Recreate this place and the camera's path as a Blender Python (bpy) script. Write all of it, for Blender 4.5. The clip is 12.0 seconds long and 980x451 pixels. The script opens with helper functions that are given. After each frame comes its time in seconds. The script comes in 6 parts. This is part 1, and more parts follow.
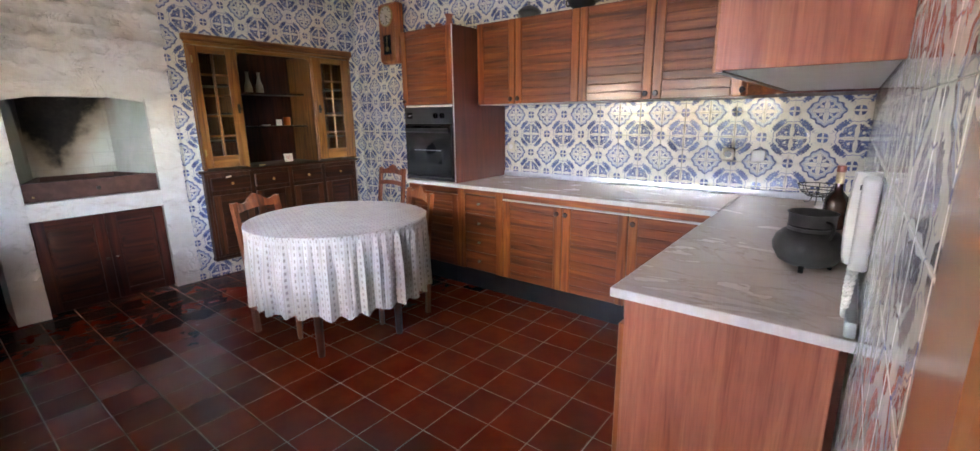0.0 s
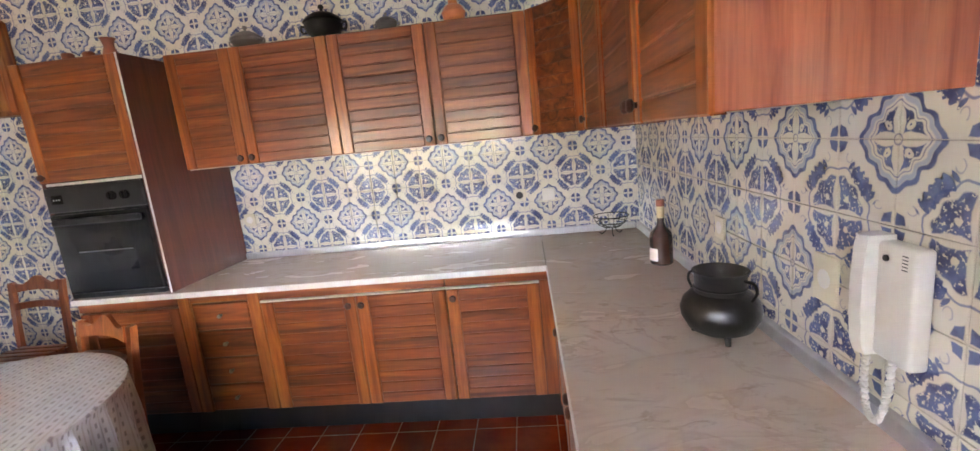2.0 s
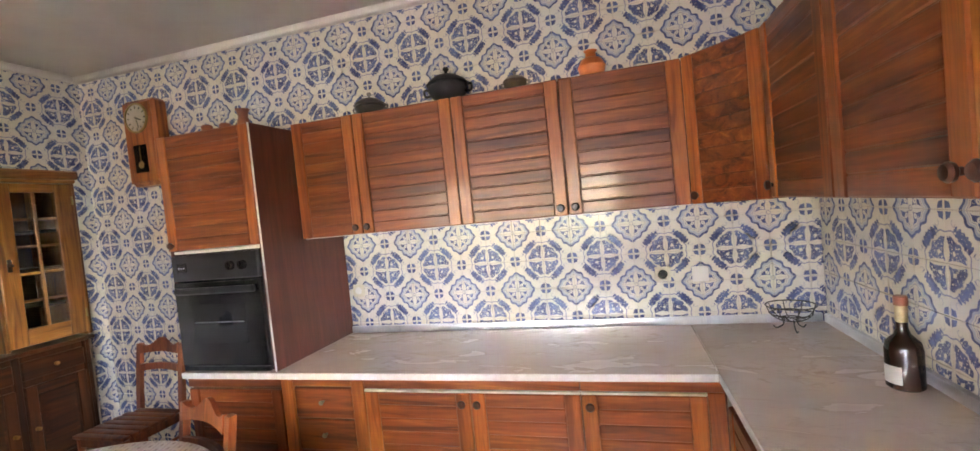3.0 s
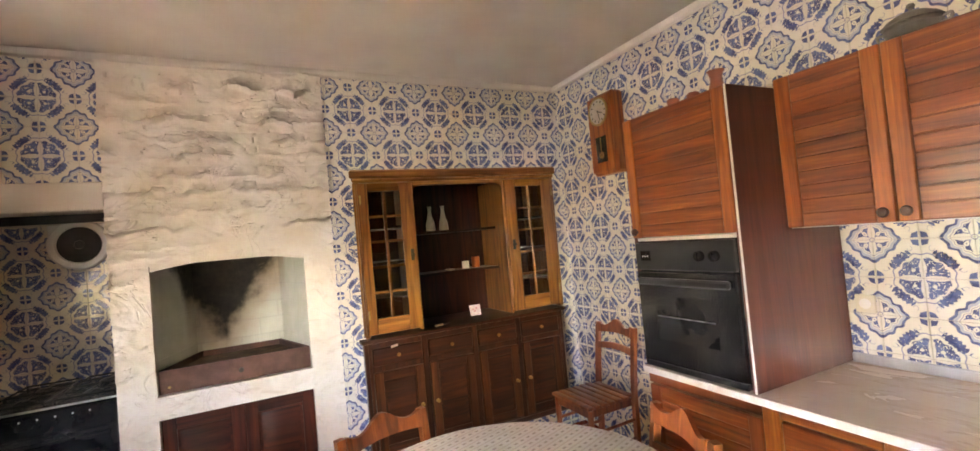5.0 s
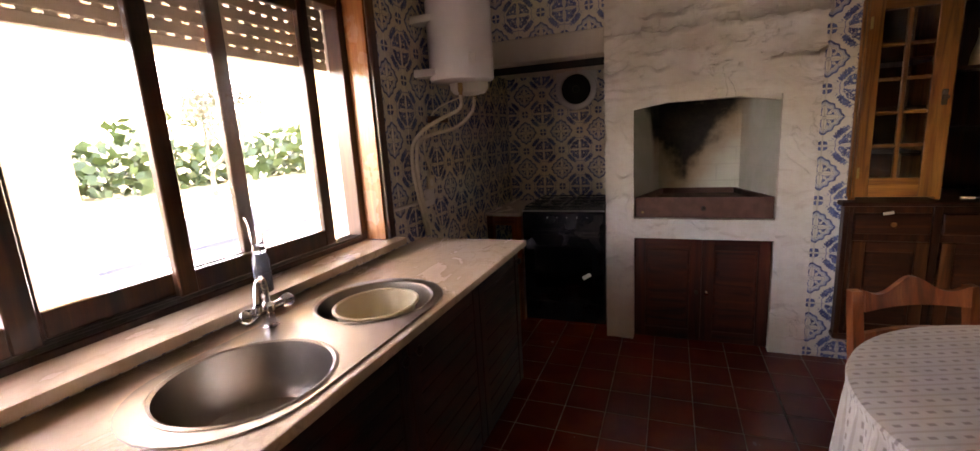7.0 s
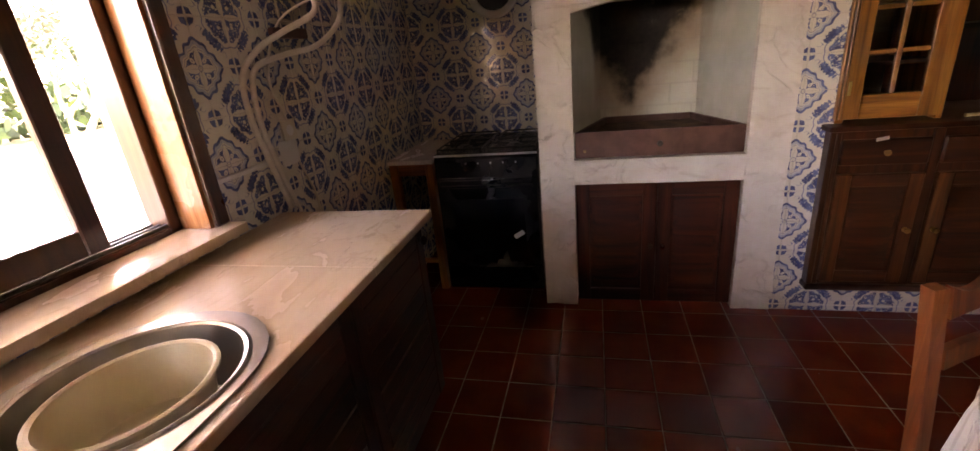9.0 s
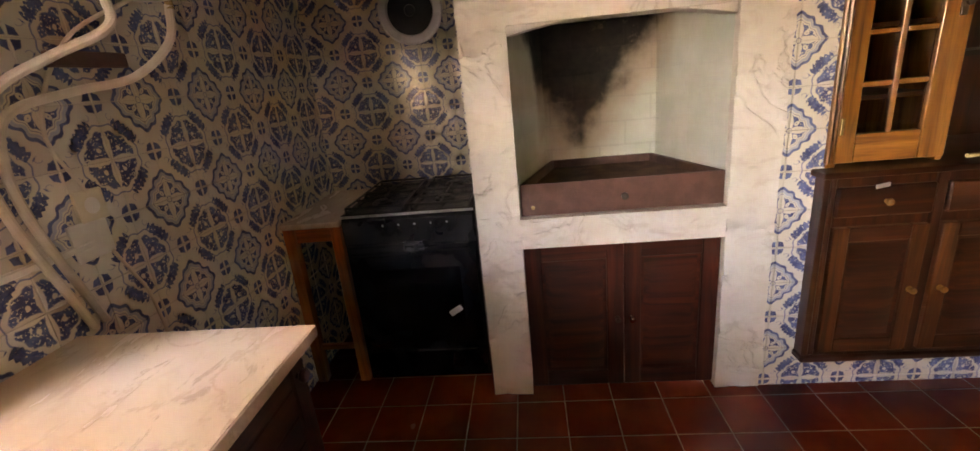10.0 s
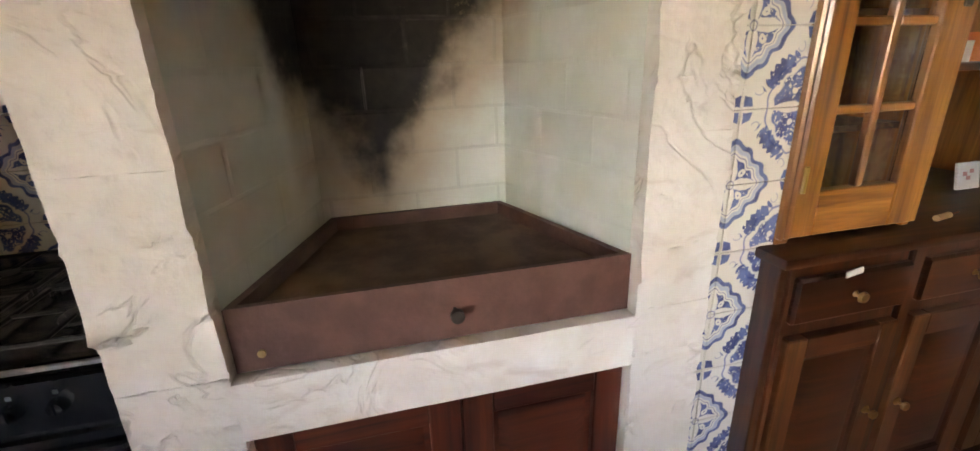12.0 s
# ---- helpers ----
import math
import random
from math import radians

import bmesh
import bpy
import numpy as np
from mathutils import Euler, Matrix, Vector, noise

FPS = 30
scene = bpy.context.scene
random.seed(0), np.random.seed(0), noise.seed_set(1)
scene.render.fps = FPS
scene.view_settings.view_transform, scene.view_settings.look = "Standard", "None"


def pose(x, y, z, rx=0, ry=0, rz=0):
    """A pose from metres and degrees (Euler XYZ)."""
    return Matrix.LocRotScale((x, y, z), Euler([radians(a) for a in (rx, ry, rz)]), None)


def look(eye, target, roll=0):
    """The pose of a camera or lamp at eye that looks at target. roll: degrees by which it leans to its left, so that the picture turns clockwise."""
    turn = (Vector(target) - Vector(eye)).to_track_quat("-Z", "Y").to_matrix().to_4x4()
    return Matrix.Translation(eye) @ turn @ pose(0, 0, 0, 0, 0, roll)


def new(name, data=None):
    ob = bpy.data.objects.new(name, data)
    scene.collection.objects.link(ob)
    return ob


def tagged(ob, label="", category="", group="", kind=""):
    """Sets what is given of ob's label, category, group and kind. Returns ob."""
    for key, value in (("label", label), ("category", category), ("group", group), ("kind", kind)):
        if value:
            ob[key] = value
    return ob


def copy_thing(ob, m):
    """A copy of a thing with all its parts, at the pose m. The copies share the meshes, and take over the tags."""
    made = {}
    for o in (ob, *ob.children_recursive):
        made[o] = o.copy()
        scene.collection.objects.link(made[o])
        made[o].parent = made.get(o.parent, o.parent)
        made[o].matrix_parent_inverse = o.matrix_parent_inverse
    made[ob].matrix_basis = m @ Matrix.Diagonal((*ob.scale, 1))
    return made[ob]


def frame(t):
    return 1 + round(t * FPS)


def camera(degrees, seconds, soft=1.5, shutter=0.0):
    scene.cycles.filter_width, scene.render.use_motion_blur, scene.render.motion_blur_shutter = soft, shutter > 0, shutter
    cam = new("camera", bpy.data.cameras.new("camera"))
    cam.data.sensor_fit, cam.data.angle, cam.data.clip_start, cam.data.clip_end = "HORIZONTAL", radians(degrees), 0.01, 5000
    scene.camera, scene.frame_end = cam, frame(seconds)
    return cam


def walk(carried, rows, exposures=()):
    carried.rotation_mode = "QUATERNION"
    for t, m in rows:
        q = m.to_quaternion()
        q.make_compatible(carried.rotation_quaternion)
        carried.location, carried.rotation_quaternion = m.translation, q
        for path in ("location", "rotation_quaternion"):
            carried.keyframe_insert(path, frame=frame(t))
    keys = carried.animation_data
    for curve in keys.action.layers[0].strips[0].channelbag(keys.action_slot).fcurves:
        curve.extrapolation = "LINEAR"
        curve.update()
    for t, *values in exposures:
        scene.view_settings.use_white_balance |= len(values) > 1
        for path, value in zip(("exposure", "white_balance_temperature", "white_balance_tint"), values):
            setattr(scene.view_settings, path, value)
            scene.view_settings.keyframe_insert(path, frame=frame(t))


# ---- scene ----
cam = camera(93.6, 12.0)
PATH = [
    (0, (0.011, 0.361, 1.404), (-1.189, 1.893, 0.943), -0.7),
    (0.5, (-0.159, 0.497, 1.414), (-1.245, 2.132, 1.032), -2.3),
    (1, (-0.289, 0.659, 1.435), (-1.06, 2.465, 1.055), -4.8),
    (1.5, (-0.439, 0.814, 1.467), (-0.775, 2.746, 1.072), -6.1),
    (2, (-0.572, 0.92, 1.503), (-0.751, 2.878, 1.133), -5.8),
    (2.5, (-0.689, 1.092, 1.542), (-0.979, 3.063, 1.371), -5.5),
    (2.7, (-0.732, 1.168, 1.562), (-1.118, 3.127, 1.449), -5.5),
    (4.3, (-1.212, 1.467, 1.562), (-2.589, 2.917, 1.598), -5.5),
    (4.5, (-1.237, 1.478, 1.56), (-2.77, 2.762, 1.602), -5.3),
    (5, (-1.281, 1.442, 1.565), (-3.077, 2.322, 1.62), -5.2),
    (5.5, (-1.294, 1.374, 1.559), (-3.249, 1.791, 1.584), -4.7),
    (6, (-1.311, 1.249, 1.543), (-3.306, 1.158, 1.431), -3.9),
    (6.5, (-1.307, 1.15, 1.489), (-3.225, 0.625, 1.268), -2.5),
    (6.7, (-1.309, 1.09, 1.471), (-3.183, 0.449, 1.191), -2.6),
    (8.3, (-1.69, 1.048, 1.392), (-3.435, 0.388, 0.673), -3.9),
    (8.5, (-1.79, 1.052, 1.398), (-3.559, 0.465, 0.672), -3.8),
    (9, (-2.079, 0.959, 1.414), (-3.894, 0.505, 0.709), -5.6),
    (9.5, (-2.33, 0.858, 1.432), (-4.163, 0.445, 0.747), -7.0),
    (10, (-2.657, 0.896, 1.417), (-4.55, 0.709, 0.799), -5.6),
    (10.5, (-2.966, 0.962, 1.419), (-4.86, 1.155, 0.807), -4.2),
    (11, (-3.24, 0.99, 1.449), (-5.093, 1.437, 0.842), -5.3),
    (11.5, (-3.45, 1.077, 1.408), (-5.29, 1.57, 0.8), -4.6),
    (12, (-3.666, 1.14, 1.379), (-5.496, 1.593, 0.713), -1.8),
]
EXPOSURES = [(0.0, 6.8, 6900, 24), (1.5, 6.9, 7300, 25), (2.5, 7.0, 7600, 25), (4.5, 7.2, 8500, 26), (5.5, 7.2, 9500, 29), (6.0, 6.8, 9400, 31), (6.5, 5.95, 9300, 34), (8.5, 5.2, 9800, 48), (9.0, 5.85, 10000, 44), (9.5, 6.2, 10200, 39), (10.5, 7.1, 10400, 31), (12.0, 6.75, 8600, 27)]
walk(cam, [(t, look(eye, target, roll)) for t, eye, target, roll in PATH], EXPOSURES)

# ---- world and light ----
world = bpy.data.worlds.new("sky")
scene.world = world
world.use_nodes = True
wn = world.node_tree
sky = wn.nodes.new("ShaderNodeTexSky")
sky.sky_type, sky.sun_disc = "NISHITA", False
sky.sun_elevation, sky.sun_rotation = radians(62), radians(200)
wn.links.new(sky.outputs[0], wn.nodes["Background"].inputs[0])
wn.nodes["Background"].inputs[1].default_value = 0.15
sun = new("sun", bpy.data.lights.new("sun", "SUN"))
sun.data.energy, sun.data.angle, sun.data.color = 2.6, radians(0.5), (1.0, 0.95, 0.87)
az, el = radians(200), radians(62)
sun.matrix_world = look((0, 0, 20), (-math.sin(az) * math.cos(el), -math.cos(az) * math.cos(el), 20 - math.sin(el)))

# ---- plan ----
XE, YN, XW, YS, ZC = 0.08, 3.715, -4.46, -0.27, 2.775
XA = -5.25            # back of the cooking recess
CT = 0.89             # worktop height
TILE = 0.1555
FP0, FP1 = 0.667, 1.84
WX0, WX1, WZ0, WZ1 = -3.27, -0.72, 0.955, 2.13
rng = random.Random(7)


# ---- mesh helpers ----
def box(bm, lo, hi, bevel=0.0, seg=1):
    r = bmesh.ops.create_cube(bm, size=1.0)
    vs = r["verts"]
    for v in vs:
        v.co = Vector([lo[i] + (v.co[i] + 0.5) * (hi[i] - lo[i]) for i in range(3)])
    if bevel > 0:
        es = list({e for v in vs for e in v.link_edges})
        bmesh.ops.bevel(bm, geom=es, offset=bevel, segments=seg, affect="EDGES", profile=0.5)
    return vs


def lathe(bm, profile, seg=24, centre=(0, 0, 0), axis="z", squash=(1, 1), caps=True):
    """A turned body from (radius, height) pairs round an axis through centre."""
    rings = []
    for r, h in profile:
        ring = []
        for i in range(seg):
            a = 2 * math.pi * i / seg
            u, v = r * math.cos(a) * squash[0], r * math.sin(a) * squash[1]
            p = {"z": (u, v, h), "y": (u, h, v), "x": (h, u, v)}[axis]
            ring.append(bm.verts.new(Vector(p) + Vector(centre)))
        rings.append(ring)
    for a, b in zip(rings, rings[1:]):
        for i in range(seg):
            bm.faces.new((a[i], a[(i + 1) % seg], b[(i + 1) % seg], b[i]))
    for ring in (rings[0], rings[-1]) if caps else ():
        try:
            bm.faces.new(ring)
        except ValueError:
            pass
    return rings


def tube(bm, pts, r, seg=8):
    """A round bar along points."""
    pts = [Vector(p) for p in pts]
    rings = []
    up = Vector((0.31, 0.17, 0.93))
    for i, p in enumerate(pts):
        d = (pts[min(i + 1, len(pts) - 1)] - pts[max(i - 1, 0)]).normalized()
        a = d.cross(up).normalized()
        b = d.cross(a)
        rr = r[i] if isinstance(r, (list, tuple)) else r
        rings.append([bm.verts.new(p + rr * (math.cos(t) * a + math.sin(t) * b)) for t in [2 * math.pi * k / seg for k in range(seg)]])
    for a, b in zip(rings, rings[1:]):
        for i in range(seg):
            bm.faces.new((a[i], a[(i + 1) % seg], b[(i + 1) % seg], b[i]))
    bm.faces.new(rings[0]), bm.faces.new(rings[-1])


def curve_pts(ctrl, n=8):
    """Smooth points through control points."""
    c = [Vector(p) for p in ctrl]
    c = [2 * c[0] - c[1]] + c + [2 * c[-1] - c[-2]]
    out = []
    for i in range(1, len(c) - 2):
        for k in range(n):
            t = k / n
            p0, p1, p2, p3 = c[i - 1:i + 3]
            out.append(0.5 * (2 * p1 + (p2 - p0) * t + (2 * p0 - 5 * p1 + 4 * p2 - p3) * t * t + (3 * p1 - p0 - 3 * p2 + p3) * t ** 3))
    out.append(c[-2])
    return out


def prism(bm, outline, axis, a, b):
    """A flat outline (pairs) pulled along an axis from a to b."""
    def p3(u, v, w):
        return {"x": (w, u, v), "y": (u, w, v), "z": (u, v, w)}[axis]
    lo = [bm.verts.new(p3(u, v, a)) for u, v in outline]
    hi = [bm.verts.new(p3(u, v, b)) for u, v in outline]
    n = len(outline)
    for i in range(n):
        bm.faces.new((lo[i], lo[(i + 1) % n], hi[(i + 1) % n], hi[i]))
    bm.faces.new(lo), bm.faces.new(hi)


def smooth(bm, angle=35):
    for f in bm.faces:
        f.smooth = True
    for e in bm.edges:
        if len(e.link_faces) == 2 and e.calc_face_angle(0) > radians(angle):
            e.smooth = False


def base_of(ob):
    p = Vector((0, 0, 0))
    while ob is not None:
        p += ob.matrix_basis.translation
        ob = ob.parent
    return p


def mesh_from(name, bm, material, shift=Vector((0, 0, 0)), soft=True):
    bmesh.ops.recalc_face_normals(bm, faces=bm.faces[:])
    bmesh.ops.translate(bm, verts=bm.verts[:], vec=-shift)
    if soft:
        smooth(bm)
    me = bpy.data.meshes.new(name)
    bm.to_mesh(me)
    bm.free()
    me.materials.append(material)
    return me


def part(name, bm, material, parent, label=""):
    ob = new(name, mesh_from(name, bm, material, base_of(parent)))
    ob.parent = parent
    return tagged(ob, label) if label else ob


def thing(name, base, label, category, group="", kind=""):
    ob = new(name)
    ob.empty_display_size = 0.05
    ob.matrix_basis = pose(*base)
    return tagged(ob, label, category, group, kind)


def solo(name, bm, material, label, category="", kind="", group="", base=None):
    """A thing of one mesh, with its origin at its base."""
    if base is None:
        xs = [v.co for v in bm.verts]
        base = (sum(v.x for v in xs) / len(xs), sum(v.y for v in xs) / len(xs), min(v.z for v in xs))
    ob = new(name, mesh_from(name, bm, material, Vector(base)))
    ob.location = base
    return tagged(ob, label, category, group, kind)


def boxpart(name, lo, hi, material, parent, bevel=0.003, label=""):
    bm = bmesh.new()
    box(bm, [min(a, b) for a, b in zip(lo, hi)], [max(a, b) for a, b in zip(lo, hi)], bevel)
    return part(name, bm, material, parent, label)


# ---- materials ----
class Nodes:
    """A node material, with short ways to write arithmetic."""

    def __init__(self, name):
        self.mat = bpy.data.materials.new(name)
        self.mat.use_nodes = True
        self.t = self.mat.node_tree
        self.b = self.t.nodes["Principled BSDF"]

    def put(self, sock, value):
        if isinstance(value, bpy.types.NodeSocket):
            self.t.links.new(value, sock)
        elif isinstance(value, (tuple, list)) and len(value) == 3 and sock.type == "RGBA":
            sock.default_value = (*value, 1)
        else:
            sock.default_value = value

    def m(self, op, a, b=0.0, c=0.0, clamp=False):
        n = self.t.nodes.new("ShaderNodeMath")
        n.operation, n.use_clamp = op, clamp
        for s, v in zip(n.inputs, (a, b, c)):
            self.put(s, v)
        return n.outputs[0]

    def mix(self, f, a, b, how="MIX"):
        n = self.t.nodes.new("ShaderNodeMix")
        n.data_type, n.blend_type = "RGBA", how
        self.put(n.inputs[0], f), self.put(n.inputs[6], a), self.put(n.inputs[7], b)
        return n.outputs[2]

    def where(self, scale=(1, 1, 1), shift=(0, 0, 0), world=False, rand=0.0):
        if world:
            v = self.t.nodes.new("ShaderNodeNewGeometry").outputs["Position"]
        else:
            v = self.t.nodes.new("ShaderNodeTexCoord").outputs["Object"]
        n = self.t.nodes.new("ShaderNodeMapping")
        self.put(n.inputs[0], v)
        n.inputs["Location"].default_value, n.inputs["Scale"].default_value = shift, scale
        out = n.outputs[0]
        if rand:
            o = self.t.nodes.new("ShaderNodeObjectInfo").outputs["Random"]
            a = self.t.nodes.new("ShaderNodeVectorMath")
            self.put(a.inputs[0], out)
            s = self.t.nodes.new("ShaderNodeCombineXYZ")
            r = self.m("MULTIPLY", o, rand)
            for i in range(3):
                self.put(s.inputs[i], r)
            self.put(a.inputs[1], s.outputs[0])
            out = a.outputs[0]
        return out

    def noise(self, vec, scale, detail=3.0, rough=0.55, distort=0.0):
        n = self.t.nodes.new("ShaderNodeTexNoise")
        self.put(n.inputs["Vector"], vec)
        n.inputs["Scale"].default_value, n.inputs["Detail"].default_value = scale, detail
        n.inputs["Roughness"].default_value, n.inputs["Distortion"].default_value = rough, distort
        return n.outputs["Fac"]

    def step(self, x, a, b):
        """0 to 1 as x goes from a to b."""
        n = self.t.nodes.new("ShaderNodeMapRange")
        n.interpolation_type = "SMOOTHSTEP"
        self.put(n.inputs[0], x), self.put(n.inputs[1], a), self.put(n.inputs[2], b)
        return n.outputs[0]

    def split(self, vec):
        n = self.t.nodes.new("ShaderNodeSeparateXYZ")
        self.put(n.inputs[0], vec)
        return n.outputs

    def rand(self):
        return self.t.nodes.new("ShaderNodeObjectInfo").outputs["Random"]

    def done(self, colour, rough=0.5, metal=0.0, bump=None, strength=0.3, depth=0.01, **more):
        self.put(self.b.inputs["Base Color"], colour)
        self.put(self.b.inputs["Roughness"], rough)
        self.put(self.b.inputs["Metallic"], metal)
        if bump is not None:
            n = self.t.nodes.new("ShaderNodeBump")
            n.inputs["Strength"].default_value, n.inputs["Distance"].default_value = strength, depth
            self.put(n.inputs["Height"], bump)
            self.t.links.new(n.outputs[0], self.b.inputs["Normal"])
        for key, value in more.items():
            self.put(self.b.inputs[key.replace("_", " ")], value)
        return self.mat


def wood(name, dark, mid, light, axis="z", rough=0.35, streak=26.0, vary=0.35):
    n = Nodes(name)
    long, wide = 1.6, streak
    sc = {"x": (long, wide, wide), "y": (wide, long, wide), "z": (wide, wide, long)}[axis]
    v = n.where(sc, rand=17.0)
    g = n.noise(v, 0.8, 3.0, 0.55, 1.1)
    fine = n.noise(n.where([s * 6 for s in sc], rand=9.0), 1.0, 2.0)
    c = n.mix(n.step(g, 0.3, 0.52), dark, mid)
    c = n.mix(n.step(g, 0.5, 0.75), c, light)
    c = n.mix(n.m("MULTIPLY", n.step(fine, 0.45, 0.65), 0.22), c, [k * 0.55 for k in dark])
    tone = n.m("ADD", 1 - vary / 2, n.m("MULTIPLY", n.rand(), vary))
    t = n.t.nodes.new("ShaderNodeCombineColor")
    for i in range(3):
        n.put(t.inputs[i], tone)
    c = n.mix(1.0, c, t.outputs[0], "MULTIPLY")
    r = n.m("ADD", rough - 0.06, n.m("MULTIPLY", n.noise(n.where((3, 3, 3)), 2.0), 0.16))
    return n.done(c, r, 0.0, fine, 0.08, 0.002, Coat_Weight=0.3, Coat_Roughness=0.14)


def mottled(name, a, b, scale=8.0, rough=0.6, bump=0.1, fine=90.0, metal=0.0, depth=0.004, **more):
    n = Nodes(name)
    v = n.where()
    f = n.noise(v, scale, 4.0)
    g = n.noise(v, fine, 3.0)
    c = n.mix(n.step(f, 0.35, 0.68), a, b)
    c = n.mix(n.m("MULTIPLY", g, 0.12), c, [k * 0.6 for k in a])
    return n.done(c, n.m("ADD", rough - 0.05, n.m("MULTIPLY", g, 0.1)), metal, g, bump, depth, **more)


def azulejo(name, flat, u0, z0):
    """Hand-painted blue tile: four quarter designs that meet in medallions, leaf rosettes and small crosses."""
    n = Nodes(name)
    P = n.split(n.where(world=True))
    wob = n.where(world=True)
    w1 = n.m("SUBTRACT", n.noise(wob, 34.0, 2.0), 0.5)
    w2 = n.m("SUBTRACT", n.noise(n.where(shift=(3.1, 1.7, 5.3), world=True), 34.0, 2.0), 0.5)

    def fold(q, o):
        k = n.m("DIVIDE", n.m("SUBTRACT", q, o), TILE)
        return n.m("PINGPONG", k, 1.0)
    s0, t0 = fold(P[flat], u0), fold(P[2], z0)
    s = n.m("ADD", s0, n.m("MULTIPLY", w1, 0.06))
    t = n.m("ADD", t0, n.m("MULTIPLY", w2, 0.06))

    def dist(cx, cy, sx=1.0, sy=1.0):
        a = n.m("MULTIPLY", n.m("SUBTRACT", s, cx), sx)
        b = n.m("MULTIPLY", n.m("SUBTRACT", t, cy), sy)
        return n.m("SQRT", n.m("ADD", n.m("MULTIPLY", a, a), n.m("MULTIPLY", b, b)))

    def turned(cx, cy, lu, lv):
        """Distance in an ellipse that lies along the diagonal through (cx, cy)."""
        a, b = n.m("SUBTRACT", s, cx), n.m("SUBTRACT", t, cy)
        p = n.m("DIVIDE", n.m("ADD", a, b), lu * 1.414)
        q = n.m("DIVIDE", n.m("SUBTRACT", a, b), lv * 1.414)
        return n.m("SQRT", n.m("ADD", n.m("MULTIPLY", p, p), n.m("MULTIPLY", q, q)))

    def band(d, a, b, e=0.03):
        return n.m("MULTIPLY", n.step(d, a - e, a + e), n.m("SUBTRACT", 1.0, n.step(d, b - e, b + e)))

    def top(*fs):
        out = fs[0]
        for f in fs[1:]:
            out = n.m("MAXIMUM", out, f)
        return out

    # medallion at (0, 0): a pointed quatrefoil with a dark edge and a pale band
    r = dist(0, 0)
    ang = n.m("ARCTAN2", t, s)
    lobes = n.m("ADD", 0.525, n.m("ADD", n.m("MULTIPLY", n.m("COSINE", n.m("MULTIPLY", ang, 4.0)), 0.050),
                                 n.m("MULTIPLY", n.m("COSINE", n.m("MULTIPLY", ang, 12.0)), 0.026)))
    q = n.m("DIVIDE", r, lobes)
    ring = top(band(q, 0.91, 1.04, 0.025), n.m("MULTIPLY", band(q, 0.705, 0.735, 0.015), 0.7))
    pale = band(q, 0.79, 0.90)
    veins = n.noise(n.where(shift=(9.0, 4.0, 2.0), world=True), 135.0, 2.0)
    low, high = n.m("MINIMUM", s, t), n.m("MAXIMUM", s, t)
    ray = n.m("ADD", 0.012, n.m("MULTIPLY", n.m("SINE", n.m("MULTIPLY", n.m("MINIMUM", r, 0.40), 7.85)), 0.062))
    inner = n.m("MULTIPLY", n.m("SUBTRACT", 1.0, n.step(q, 0.62, 0.66)), n.step(n.m("SUBTRACT", low, ray), 0.0, 0.022))
    bud = turned(0.155, 0.155, 0.075, 0.055)
    inner = n.m("MULTIPLY", inner, n.m("MAXIMUM", n.step(bud, 0.75, 1.0), n.m("SUBTRACT", 1.0, n.step(bud, 0.12, 0.3))))
    petals = n.m("MULTIPLY", inner, n.step(veins, 0.30, 0.42))
    eye = n.m("MULTIPLY", band(r, 0.048, 0.066, 0.010), 0.7)
    # rosette of four leaves at (1, 1), parted by a white cross, inside a scalloped line
    rs, rt = n.m("SUBTRACT", 1.0, s), n.m("SUBTRACT", 1.0, t)
    rr = n.m("SQRT", n.m("ADD", n.m("MULTIPLY", rs, rs), n.m("MULTIPLY", rt, rt)))
    turn = n.m("ARCTAN2", rt, rs)
    scal = n.m("ADD", rr, n.m("MULTIPLY", n.m("COSINE", n.m("MULTIPLY", turn, 12.0)), 0.020))
    gap = n.m("SUBTRACT", n.m("MINIMUM", rs, rt), n.m("MULTIPLY", n.m("SINE", n.m("MULTIPLY", n.m("MINIMUM", rr, 0.50), 6.28)), 0.050))
    leaves = n.m("MULTIPLY", n.m("SUBTRACT", 1.0, n.step(scal, 0.490, 0.525)), n.step(veins, 0.35, 0.45))
    leaves = n.m("MULTIPLY", leaves, n.step(gap, 0.010, 0.035))
    spot = n.m("SQRT", n.m("ADD", n.m("POWER", n.m("SUBTRACT", rs, 0.20), 2.0), n.m("POWER", n.m("SUBTRACT", rt, 0.20), 2.0)))
    leaves = n.m("MULTIPLY", leaves, n.step(n.m("ADD", spot, n.m("MULTIPLY", veins, 0.04)), 0.055, 0.075))
    line = n.m("MULTIPLY", band(scal, 0.600, 0.628, 0.010), n.step(q, 1.05, 1.10))
    # leaf sprigs across the diagonal between medallion and rosette
    sprig = turned(0.540, 0.540, 0.118, 0.310)
    stroke = n.m("SINE", n.m("MULTIPLY", n.m("SUBTRACT", s, t), 44.0))
    edge = n.m("ADD", sprig, n.m("MULTIPLY", stroke, 0.16))
    sprigs = n.m("MULTIPLY", n.m("SUBTRACT", 1.0, n.step(edge, 0.86, 1.00)), n.step(veins, 0.30, 0.40))
    sprigs = n.m("MULTIPLY", n.m("MULTIPLY", sprigs, n.step(q, 1.07, 1.12)), n.step(scal, 0.53, 0.56))
